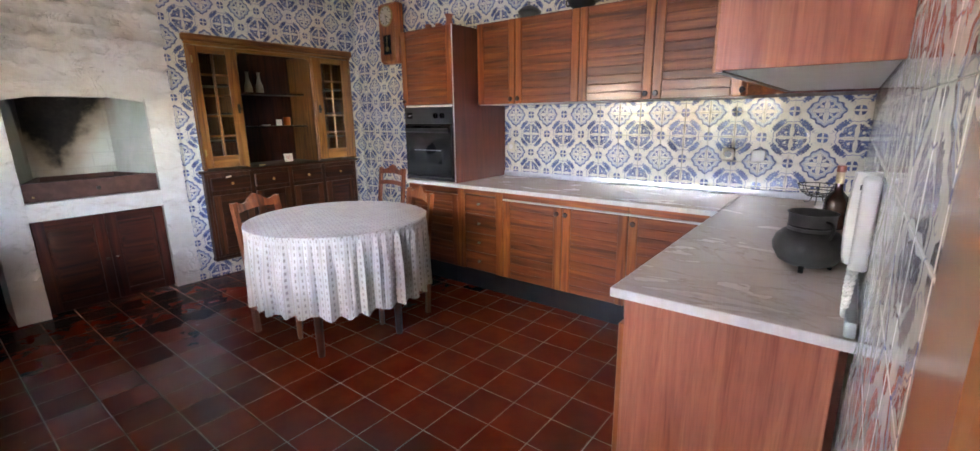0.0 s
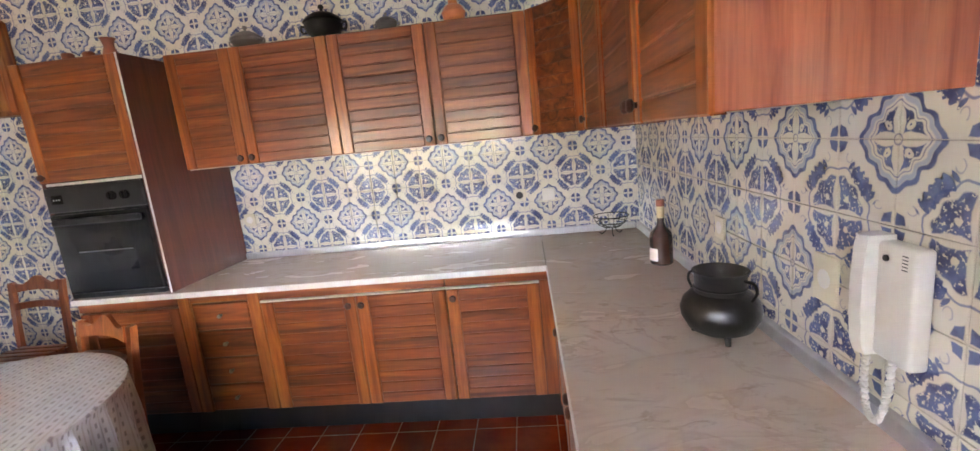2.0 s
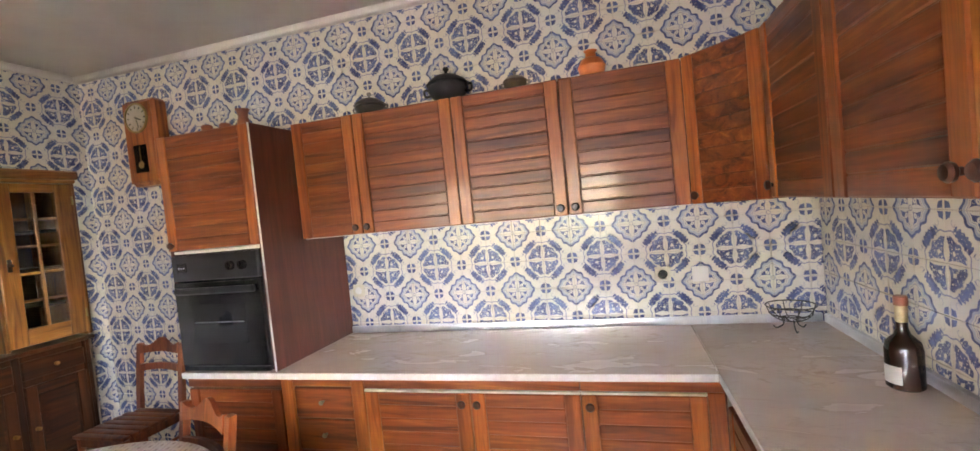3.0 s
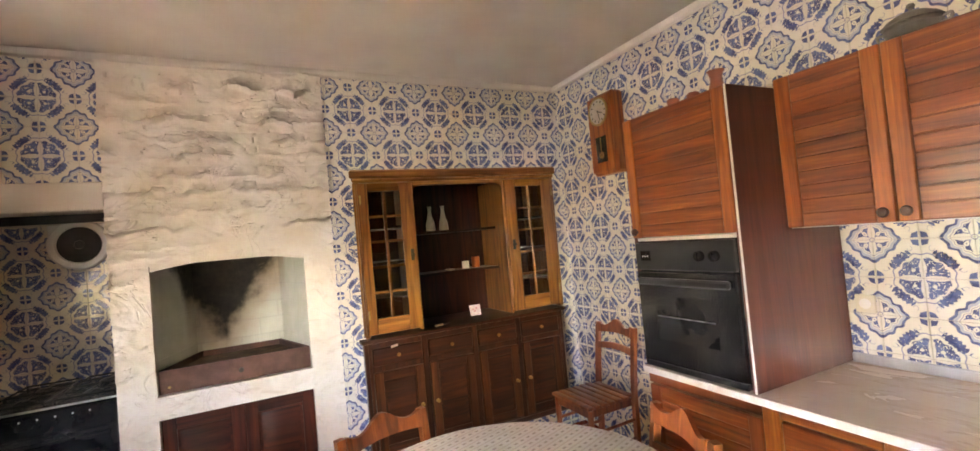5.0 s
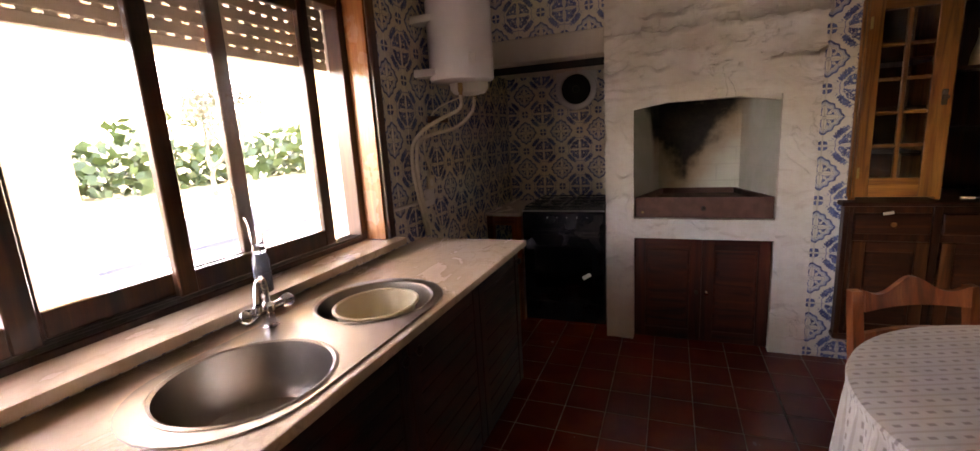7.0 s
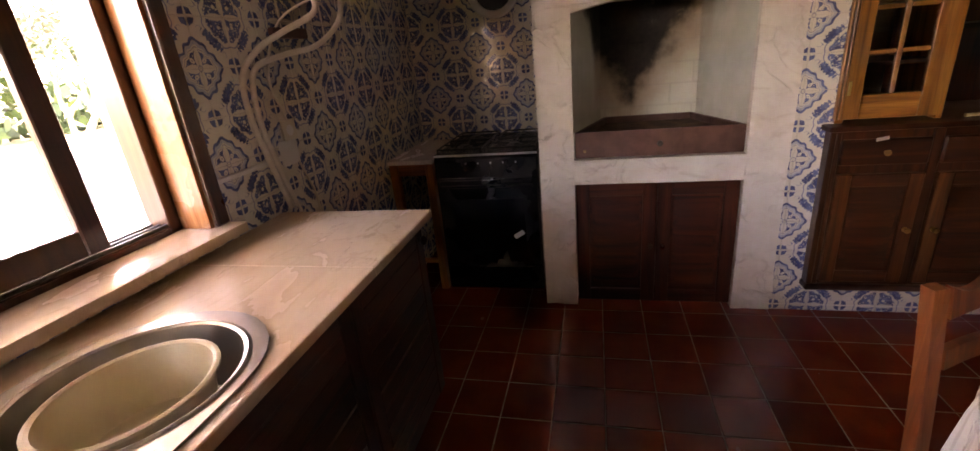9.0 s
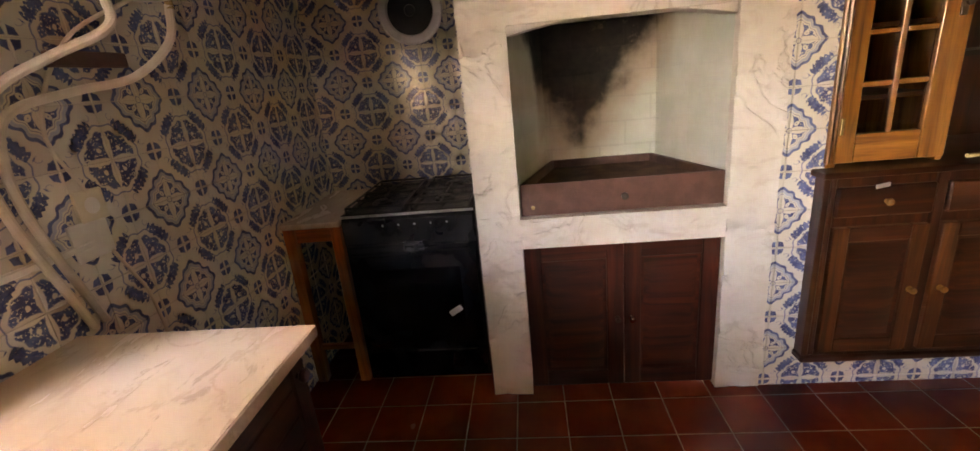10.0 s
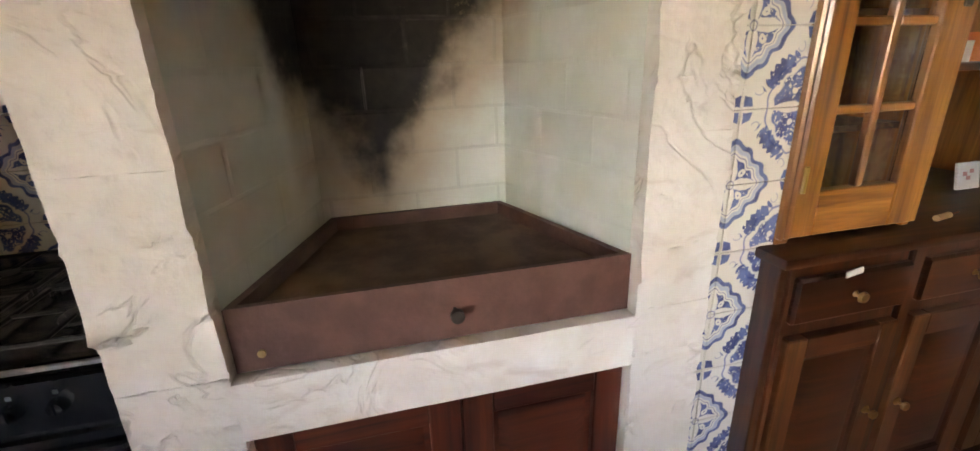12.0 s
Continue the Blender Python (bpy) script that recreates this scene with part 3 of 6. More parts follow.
# plastered beam over the cooking recess
bm = bmesh.new()
box(bm, (XA, YS, 1.91), (XW + 0.008, FP0, 2.064), 0.006)
solo("beam", bm, M["plaster"], "cream plaster beam over the cooking recess", "beam", "structure")
bm = bmesh.new()
box(bm, (-4.62, YS + 0.002, 1.86), (-4.60, FP0 - 0.002, 1.909), 0.003)
solo("trim", bm, M["kick"], "dark metal rail under the plaster beam", "rail", "structure")

# doorway casing
bm = bmesh.new()
for lo, hi in (((XE - 0.022, 0.60, 0), (XE + 0.21, 0.66, 2.0)), ((XE - 0.022, -0.2, 0), (XE + 0.21, -0.14, 2.0)), ((XE - 0.022, -0.2, 2.0), (XE + 0.21, 0.66, 2.06)),
               ((XE - 0.020, 0.66, 0), (XE - 0.0005, 0.73, 2.06)), ((XE - 0.02, -0.26, 0), (XE - 0.0005, -0.2, 2.06)), ((XE - 0.02, -0.26, 2.06), (XE - 0.0005, 0.73, 2.13))):
    box(bm, lo, hi, 0.004)
solo("door_1", bm, M["jamb"], "varnished wooden door casing", "doorway", "structure")


# ---- hearth ----
def frame_at(origin, u, out):
    u, out = Vector(u).normalized(), Vector(out).normalized()
    m = Matrix.Identity(4)
    for i in range(3):
        m[i][0], m[i][1], m[i][2], m[i][3] = u[i], out[i], (0, 0, 1)[i], origin[i]
    return m


hearth = thing("fireplace", (XW, 1.25, 0), "rough cream stone fireplace with a raised sooted hearth", "fireplace")


def rough_block(name, y0, y1, z0, z1, seed, depth=0.018, arch=0.0, front=XW + 0.012, back=-4.60):
    """A hewn stone with an uneven face; arch lifts the middle of its lower edge."""
    bm = bmesh.new()
    ny, nz = max(3, int((y1 - y0) / 0.012)), max(3, int((z1 - z0) / 0.008))
    grid = []
    for j in range(nz + 1):
        row = []
        for i in range(ny + 1):
            a, b = i / ny, j / nz
            y = y0 + (y1 - y0) * a
            lift = arch * (1 - (2 * a - 1) ** 2)
            z = (z0 + lift) + (z1 - z0 - lift) * b
            k = noise.fractal(Vector((y * 5.5, z * 9, 1.3 + seed)), 1.0, 2.2, 5)
            x = front + depth * 0.11 * k
            # two chipped ledges a stone: a sharp undercut below, a slow slope above
            for m_, (at_, size) in enumerate(((0.30, 1.0), (0.72, 0.6))):
                ragged = noise.fractal(Vector((y * 9.0, seed * 1.7 + 5 * m_, 0.3)), 0.8, 2.0, 4)
                edge_ = z0 + lift + (z1 - z0 - lift) * (at_ + 0.13 * ragged)
                strong = max(0.0, noise.noise(Vector((y * 6.0, seed * 2.3 + 9 * m_, 0.6))) + 0.22) * size
                over = z - edge_
                x += depth * 0.85 * strong * (math.exp(-over / 0.045) if over > 0 else math.exp(over / 0.005))
            cleft = max(0.0, 1 - abs(noise.noise(Vector((y * 7 + 3, z * 9, 4.0 + seed)))) / 0.035)
            x -= depth * 0.10 * cleft
            row.append(bm.verts.new((x, y, z)))
        grid.append(row)
    for j in range(nz):
        for i in range(ny):
            bm.faces.new((grid[j][i], grid[j][i + 1], grid[j + 1][i + 1], grid[j + 1][i]))
    rim = [grid[0][i] for i in range(ny + 1)] + [grid[j][ny] for j in range(1, nz + 1)] + [grid[nz][i] for i in range(ny - 1, -1, -1)] + [grid[j][0] for j in range(nz - 1, 0, -1)]
    backs = [bm.verts.new((back, v.co.y, v.co.z)) for v in rim]
    n = len(rim)
    for i in range(n):
        bm.faces.new((rim[i], rim[(i + 1) % n], backs[(i + 1) % n], backs[i]))
    bm.faces.new(backs)
    return part(name, bm, M["stone"], hearth)


OY0, OY1 = 0.845, 1.655
for k, (z0, z1) in enumerate(((0.0, 0.42), (0.42, 0.86), (0.86, 1.24), (1.24, 1.58))):
    rough_block("stone", FP0, OY0, z0, z1, 3 + k, 0.055)
    rough_block("stone", OY1, FP1, z0, z1, 13 + k, 0.055)
rough_block("mantel_shelf", OY0, OY1, 0.718, 0.846, 23, 0.010)
rough_block("lintel", FP0, FP1, 1.58, 1.72, 31, 0.050, 0.0)
zs = [1.72, 1.93, 2.14, 2.35, 2.56, ZC]
for k in range(5):
    cuts = [FP0, FP0 + 0.30 + 0.22 * (k % 2), FP0 + 0.78 + 0.12 * (k % 2), FP1] if k % 2 == 0 else [FP0, FP0 + 0.42, FP0 + 0.85, FP1]
    for a, b in zip(cuts, cuts[1:]):
        rough_block("stone", a, b, zs[k], zs[k + 1], 40 + 7 * k, 0.115)
# sides of the chimney in the recess, and the arched soffit
boxpart("side_wall", (XA, FP0 + 0.001, 0), (-4.60, FP0 + 0.12, ZC - 0.001), M["stone"], hearth)
bm = bmesh.new()
ys = [OY0 + (OY1 - OY0) * i / 16 for i in range(17)]
prism(bm, [(y, 1.575 + 0.045 * (1 - (2 * (y - OY0) / (OY1 - OY0) - 1) ** 2) - 0.03) for y in ys][::-1] + [(OY0, 1.60), (OY1, 1.60)], "x", XW - 0.10, XW - 0.012)
part("arch_soffit", bm, M["stone"], hearth)
# firebox: back, two splayed cheeks, smoke hood
FB = -4.97
bm = bmesh.new()
box(bm, (FB - 0.05, 0.98, 0.846), (FB, 1.52, 1.75))
part("firebox_back", bm, M["soot"], hearth, "firebrick blackened with soot")
for e, f0, f1 in ((OY0, 0.985, -0.055), (OY1, 1.515, 0.055)):
    bm = bmesh.new()
    prism(bm, [(XW - 0.03, e), (FB, f0), (FB, f0 + f1), (XW - 0.03, e + f1)], "z", 0.846, 1.75)
    part("firebox_cheek", bm, M["soot"], hearth, "pale firebrick with soot")
boxpart("hearth_slab", (FB, OY0 - 0.04, 0.80), (-4.60, OY1 + 0.04, 0.850), M["stone"], hearth)
boxpart("smoke_hood", (FB - 0.05, OY0 - 0.05, 1.75), (-4.60, OY1 + 0.05, 1.80), M["kick"], hearth)
boxpart("cupboard_back", (-4.72, OY0 - 0.04, 0.0), (-4.70, OY1 + 0.04, 0.80), M["drk_y"], hearth)

# iron tray on the hearth
tray = thing("ember_tray", (-4.7, 1.25, 0.852), "brown sheet iron ember tray on the hearth", "tray")
outline = [(XW - 0.012, OY0 + 0.006), (XW - 0.012, OY1 - 0.006), (FB + 0.012, 1.495), (FB + 0.012, 1.005)]
cen = Vector((-4.70, 1.25))
for k in range(4):
    a, b = Vector(outline[k]), Vector(outline[(k + 1) % 4])
    ai, bi = a + (cen - a) * 0.055, b + (cen - b) * 0.055
    bm = bmesh.new()
    prism(bm, [a, b, bi, ai], "z", 0.853, 0.985)
    part("side", bm, M["rust"], tray)
bm = bmesh.new()
prism(bm, [Vector(p) + (cen - Vector(p)) * 0.05 for p in outline], "z", 0.853, 0.950)
part("tray_floor", bm, M["ash"], tray)
bm = bmesh.new()
lathe(bm, [(0.004, XW - 0.014), (0.006, XW + 0.008), (0.014, XW + 0.012), (0.014, XW + 0.024), (0.004, XW + 0.028)], 12, (0, 1.262, 0.918), "x")
part("knob", bm, M["dull"], tray)
bm = bmesh.new()
lathe(bm, [(0.008, XW - 0.014), (0.008, XW - 0.008), (0.003, XW - 0.006)], 10, (0, 0.90, 0.888), "x")
part("rivet", bm, M["brass"], tray)


def panel_door(name, parent, f, u0, u1, z0, z1, mats, knob=None, raised=True, rail=0.062, thick=0.022, metal="brass"):
    """A framed door with a raised panel. f: place of the face; u along the wall, out towards the room."""
    def b(lo, hi, bevel=0.003):
        m = bmesh.new()
        box(m, lo, hi, bevel)
        m.transform(f)
        return m
    door = part(name, b((u0 + rail - 0.005, -0.012, z0 + rail - 0.005), (u1 - rail + 0.005, 0.004, z1 - rail + 0.005), 0.0), mats[1], parent)
    for a, c in ((u0, u0 + rail), (u1 - rail, u1)):
        part("stile", b((a, -0.012, z0), (c, thick, z1)), mats[0], door)
    for a, c in ((z0, z0 + rail), (z1 - rail, z1)):
        part("rail", b((u0 + rail, -0.012, a), (u1 - rail, thick - 0.001, c)), mats[1], door)
    if raised:
        m = bmesh.new()
        i, j = rail + 0.012, rail + 0.042
        o = [(u0 + i, z0 + i), (u1 - i, z0 + i), (u1 - i, z1 - i), (u0 + i, z1 - i)]
        q = [(u0 + j, z0 + j), (u1 - j, z0 + j), (u1 - j, z1 - j), (u0 + j, z1 - j)]
        vo, vq = [m.verts.new((a, 0.003, c)) for a, c in o], [m.verts.new((a, 0.016, c)) for a, c in q]
        for k in range(4):
            m.faces.new((vo[k], vo[(k + 1) % 4], vq[(k + 1) % 4], vq[k]))
        m.faces.new(vq), m.faces.new(vo[::-1])
        m.transform(f)
        part("raised_panel", m, mats[1], door)
    if knob:
        m = bmesh.new()
        lathe(m, [(0.012, thick - 0.002), (0.012, thick + 0.003), (0.005, thick + 0.006), (0.005, thick + 0.014), (0.012, thick + 0.018), (0.012, thick + 0.026), (0.004, thick + 0.030)], 12, (knob[0], 0, knob[1]), "y")
        m.transform(f)
        part("knob", m, M[metal], door)
    return door


WESTF = frame_at((XW, 0, 0), (0, 1, 0), (1, 0, 0))
cup = thing("hearth_cupboard", (XW - 0.1, 1.25, 0.0), "dark brown two-door wooden cupboard under the hearth", "cupboard")
F = frame_at((XW - 0.035, 0, 0), (0, 1, 0), (1, 0, 0))
panel_door("door", cup, F, OY0 + 0.004, 1.262, 0.02, 0.712, (M["drk_z"], M["drk_y"]), (1.235, 0.36), metal="dull", rail=0.07)
panel_door("door", cup, F, 1.265, OY1 - 0.004, 0.02, 0.712, (M["drk_z"], M["drk_y"]), (1.295, 0.36), metal="chrome", rail=0.07)

# ---- built-in dresser ----
hutch = thing("dresser", (XW, 2.79, 0.18), "brown wooden built-in dresser with glazed doors", "dresser")
HB = -4.90
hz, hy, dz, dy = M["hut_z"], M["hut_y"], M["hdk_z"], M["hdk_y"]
boxpart("back", (HB - 0.03, 2.03, 0.2), (HB, 3.57, 2.06), M["drk_z"], hutch, 0.0)
boxpart("cornice", (XW - 0.05, 1.975, 2.045), (XW + 0.035, 3.625, 2.105), hy, hutch, 0.012)
boxpart("cornice", (XW - 0.05, 1.99, 2.020), (XW + 0.022, 3.61, 2.046), hy, hutch, 0.008)
for a, b in ((2.0, 2.035), (3.565, 3.60)):
    boxpart("side", (HB, a, 0.968), (XW + 0.012, b, 2.02), hz, hutch)
for a, b in ((2.385, 2.41), (3.125, 3.15)):
    boxpart("partition", (HB, a, 0.968), (XW + 0.004, b, 2.02), hz, hutch)
boxpart("top_rail", (XW - 0.02, 2.41, 1.99), (XW + 0.006, 3.125, 2.02), hy, hutch)
for y0, y1, s in ((2.41, 2.48, 1), (3.055, 3.125, -1)):
    bm = bmesh.new()
    arc = [(0.07 * math.cos(t), 0.05 * math.sin(t)) for t in [math.pi / 2 * k / 6 for k in range(7)]]
    if s > 0:
        prism(bm, [(y0, 1.94)] + [(y1 - p, 1.94 + q) for p, q in arc] + [(y0, 1.99)], "x", XW - 0.018, XW + 0.005)
    else:
        prism(bm, [(y1, 1.94)] + [(y0 + p, 1.94 + q) for p, q in arc] + [(y1, 1.99)], "x", XW - 0.018, XW + 0.005)
    part("bracket", bm, hy, hutch)
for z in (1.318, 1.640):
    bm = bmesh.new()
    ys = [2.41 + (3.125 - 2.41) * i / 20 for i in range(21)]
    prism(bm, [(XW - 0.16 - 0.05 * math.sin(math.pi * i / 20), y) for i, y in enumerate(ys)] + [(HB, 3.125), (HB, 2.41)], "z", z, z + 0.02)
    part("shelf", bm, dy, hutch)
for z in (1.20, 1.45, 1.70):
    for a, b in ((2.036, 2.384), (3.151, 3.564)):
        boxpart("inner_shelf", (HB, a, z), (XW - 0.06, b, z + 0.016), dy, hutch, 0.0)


def glazed_door(u0, u1, g0, g1, knob):
    f = frame_at((XW + 0.006, 0, 0), (0, 1, 0), (1, 0, 0))

    def b(lo, hi, bevel=0.003):
        m = bmesh.new()
        box(m, lo, hi, bevel)
        m.transform(f)
        return m
    z0, z1, gz0, gz1 = 0.985, 2.012, 1.09, 1.955
    door = part("door", b((u0, -0.012, z0), (g0, 0.018, z1)), hz, hutch)
    part("stile", b((g1, -0.012, z0), (u1, 0.018, z1)), hz, door)
    part("rail", b((g0, -0.012, z0), (g1, 0.017, gz0)), hy, door)
    part("rail", b((g0, -0.012, gz1), (g1, 0.017, z1)), hy, door)
    mid = (g0 + g1) / 2
    part("glazing_bar", b((mid - 0.010, -0.008, gz0), (mid + 0.010, 0.014, gz1)), M["hut_z"], door)
    for k in range(1, 5):
        z = gz0 + (gz1 - gz0) * k / 5
        part("glazing_bar", b((g0, -0.008, z - 0.009), (mid - 0.010, 0.013, z + 0.009)), hy, door)
        part("glazing_bar", b((mid + 0.010, -0.008, z - 0.009), (g1, 0.013, z + 0.009)), hy, door)
    for k in range(5):
        for a, c in ((g0, mid), (mid, g1)):
            z = gz0 + (gz1 - gz0) * k / 5
            p = part("pane", b((a, -0.003, z), (c, 0.0, z + (gz1 - gz0) / 5), 0.0), M["clear"], door)
            p.visible_shadow = False
    m = bmesh.new()
    lathe(m, [(0.013, 0.017), (0.013, 0.021), (0.005, 0.024), (0.005, 0.032), (0.011, 0.037), (0.011, 0.044), (0.003, 0.047)], 12, (knob, 0, 1.50), "y")
    box(m, (knob - 0.012, 0.017, 1.46), (knob + 0.012, 0.021, 1.54), 0.004)
    m.transform(f)
    part("lock_plate", m, M["dull"], door)
    for z in (1.12, 1.90):
        u = u0 + 0.012 if knob > mid else u1 - 0.012
        part("hinge", b((u - 0.006, 0.017, z - 0.03), (u + 0.006, 0.024, z + 0.03), 0.002), M["brass"], door)


for a, b in ((1.990, 2.002), (2.006, 2.018)):
    boxpart("moulding", (XW + 0.010, a, 0.985), (XW + 0.032, b, 2.018), hz, hutch, 0.005)
glazed_door(2.020, 2.398, 2.085, 2.306, 2.365)
glazed_door(3.140, 3.580, 3.235, 3.47, 3.185)
LX = -4.40
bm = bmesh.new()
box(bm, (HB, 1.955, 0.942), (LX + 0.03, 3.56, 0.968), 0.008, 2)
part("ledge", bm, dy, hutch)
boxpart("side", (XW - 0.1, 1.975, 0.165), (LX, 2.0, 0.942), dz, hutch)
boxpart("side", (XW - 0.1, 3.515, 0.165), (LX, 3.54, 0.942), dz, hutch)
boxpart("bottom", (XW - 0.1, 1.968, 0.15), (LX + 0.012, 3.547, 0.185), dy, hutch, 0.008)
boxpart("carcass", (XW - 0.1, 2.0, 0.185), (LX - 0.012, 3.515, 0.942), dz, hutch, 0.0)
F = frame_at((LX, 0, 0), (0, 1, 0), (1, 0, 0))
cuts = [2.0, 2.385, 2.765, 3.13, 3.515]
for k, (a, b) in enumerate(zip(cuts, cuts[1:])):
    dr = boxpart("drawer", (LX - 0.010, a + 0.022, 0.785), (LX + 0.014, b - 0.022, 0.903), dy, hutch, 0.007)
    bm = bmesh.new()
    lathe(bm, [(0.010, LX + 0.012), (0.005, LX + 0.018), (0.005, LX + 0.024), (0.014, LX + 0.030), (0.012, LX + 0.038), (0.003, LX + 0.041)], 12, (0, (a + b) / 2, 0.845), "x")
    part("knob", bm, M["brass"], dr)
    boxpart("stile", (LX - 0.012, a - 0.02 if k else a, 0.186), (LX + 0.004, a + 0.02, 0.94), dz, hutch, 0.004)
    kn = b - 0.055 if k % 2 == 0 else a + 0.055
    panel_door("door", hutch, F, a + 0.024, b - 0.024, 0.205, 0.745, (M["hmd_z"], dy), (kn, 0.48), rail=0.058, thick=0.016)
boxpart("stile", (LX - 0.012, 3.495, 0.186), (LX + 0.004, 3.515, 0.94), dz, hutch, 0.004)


# ---- kitchen cabinets ----
def board_door(parent, f, u0, u1, z0, z1, board, stile, n=11, knob=None, w=0.055, label=""):
    """A door of horizontal bevelled boards between two upright stiles."""
    def b(lo, hi, bevel=0.003):
        m = bmesh.new()
        box(m, lo, hi, bevel)
        m.transform(f)
        return m
    door = part("door", b((u0 + 0.004, -0.018, z0), (u1 - 0.004, 0.0, z1), 0.0), board, parent, label)
    for a, c in ((u0 + 0.002, u0 + w), (u1 - w, u1 - 0.002)):
        part("stile", b((a, -0.018, z0), (c, 0.008, z1), 0.004), stile, door)
    h = (z1 - z0) / n
    for k in range(n):
        part("board", b((u0 + w + 0.001, -0.01, z0 + k * h + 0.0015), (u1 - w - 0.001, 0.0045, z0 + (k + 1) * h - 0.0015), 0.0035), board, door)
    if knob:
        m = bmesh.new()
        lathe(m, [(0.008, 0.006), (0.007, 0.014), (0.016, 0.020), (0.018, 0.027), (0.013, 0.033), (0.003, 0.035)], 14, (knob[0], 0, knob[1]), "y")
        m.transform(f)
        part("knob", m, M["drk_z"], door, "dark turned wooden knob")
    return door


def carcass(parent, lo, hi, material=None):
    return boxpart("body", lo, hi, material or M["tallside"], parent, 0.002)


# tall unit with the oven
YT = 3.045
TX0, TX1 = -2.985, -2.425
tall = thing("oven_cabinet", (-2.705, 3.38, 0.0), "tall dark red cabinet round a built-in oven", "cabinet")
for a, b in ((TX0, TX0 + 0.02), (TX1 - 0.02, TX1)):
    boxpart("side_panel", (a, YT + 0.002, CT + 0.002), (b, YN - 0.012, 2.07), M["tallside"], tall, 0.002)
boxpart("top_panel", (TX0 + 0.02, YT + 0.02, 2.05), (TX1 - 0.02, YN - 0.012, 2.07), M["tallside"], tall)
boxpart("back_panel", (TX0 + 0.02, 3.6, CT + 0.002), (TX1 - 0.02, YN - 0.012, 2.05), M["tallside"], tall)
boxpart("shelf_panel", (TX0 + 0.02, YT + 0.004, 1.484), (TX1 - 0.02, 3.6, 1.498), M["laminate"], tall, 0.002, "white edged shelf over the oven")
boxpart("edge_strip", (TX1 - 0.008, YT - 0.003, CT + 0.004), (TX1, YT + 0.002, 2.07), M["laminate"], tall, 0.001)
board_door(tall, frame_at((0, YT, 0), (1, 0, 0), (0, -1, 0)), TX0, TX1 - 0.010, 1.502, 2.068, M["red_x"], M["org_z"], 10, (TX0 + 0.035, 1.53))
oven = thing("oven", (-2.705, 3.3, CT + 0.01), "black built-in electric oven with a glass door", "oven")
OX0, OX1 = TX0 + 0.022, TX1 - 0.022
boxpart("body", (OX0, YT + 0.004, CT + 0.012), (OX1, 3.55, 1.482), M["black"], oven)
pan = boxpart("control_panel", (OX0, YT - 0.020, 1.352), (OX1, YT + 0.004, 1.478), M["charcoal"], oven, 0.004)
for x in (-2.60, -2.53):
    bm = bmesh.new()
    lathe(bm, [(0.022, YT - 0.018), (0.021, YT - 0.036), (0.017, YT - 0.040), (0.002, YT - 0.041)], 18, (x, 0, 1.415), "y")
    box(bm, (x - 0.003, YT - 0.046, 1.397), (x + 0.003, YT - 0.038, 1.433), 0.001)
    part("dial", bm, M["black"], pan)
boxpart("clock_window", (-2.93, YT - 0.022, 1.395), (-2.87, YT - 0.019, 1.440), M["ovenglass"], pan, 0.001)
for x in (-2.915, -2.90, -2.885):
    boxpart("mark", (x - 0.002, YT - 0.0235, 1.412), (x + 0.002, YT - 0.0215, 1.420), M["alu"], pan, 0.0)
dr = boxpart("door", (OX0, YT - 0.022, CT + 0.04), (OX1, YT + 0.004, 1.344), M["ovenglass"], oven, 0.005)
boxpart("window", (OX0 + 0.10, YT - 0.0235, 1.04), (OX1 - 0.10, YT - 0.0215, 1.235), M["black"], dr, 0.0)
boxpart("handle", (OX0 + 0.02, YT - 0.046, 1.285), (OX1 - 0.02, YT - 0.020, 1.318), M["charcoal"], dr, 0.008)
boxpart("vent_strip", (OX0, YT - 0.018, CT + 0.012), (OX1, YT + 0.004, CT + 0.036), M["charcoal"], oven, 0.003)
bm = bmesh.new()
tube(bm, [(OX0 + 0.11, YT - 0.0225, 1.145), (OX1 - 0.11, YT - 0.0225, 1.145)], 0.0025, 6)
part("rack_bar", bm, M["alu"], dr)

# upper units, long wall
YU, UZ0, UZ1 = 3.335, 1.497, 2.098
FU = frame_at((0, YU, 0), (1, 0, 0), (0, -1, 0))
ups = [(-2.50, -2.060, "r"), (-2.060, -1.532, "l"), (-1.532, -1.027, "r"), (-1.027, -0.52, "l")]
for k in (0, 2):
    a, b = ups[k][0], ups[k + 1][1]
    u = thing("wall_cabinet", ((a + b) / 2, 3.54, UZ0), "mahogany wall cabinet with two horizontally boarded doors", "cabinet", "wall cabinets")
    lo = max(a, TX1 + 0.003)
    carcass(u, (lo, YU + 0.02, UZ0 + 0.002), (b - 0.001, YN - 0.012, UZ1 - 0.002))
    boxpart("underside", (lo, YU + 0.02, UZ0 - 0.004), (b - 0.001, YN - 0.012, UZ0 + 0.002), M["laminate"], u, 0.0)
    for (p, q, s) in ups[k:k + 2]:
        p = max(p, TX1 + 0.003)
        board_door(u, FU, p, q, UZ0, UZ1, M["red_x"], M["org_z"], 11, ((q - 0.032) if s == "r" else (p + 0.032), UZ0 + 0.035), 0.06)
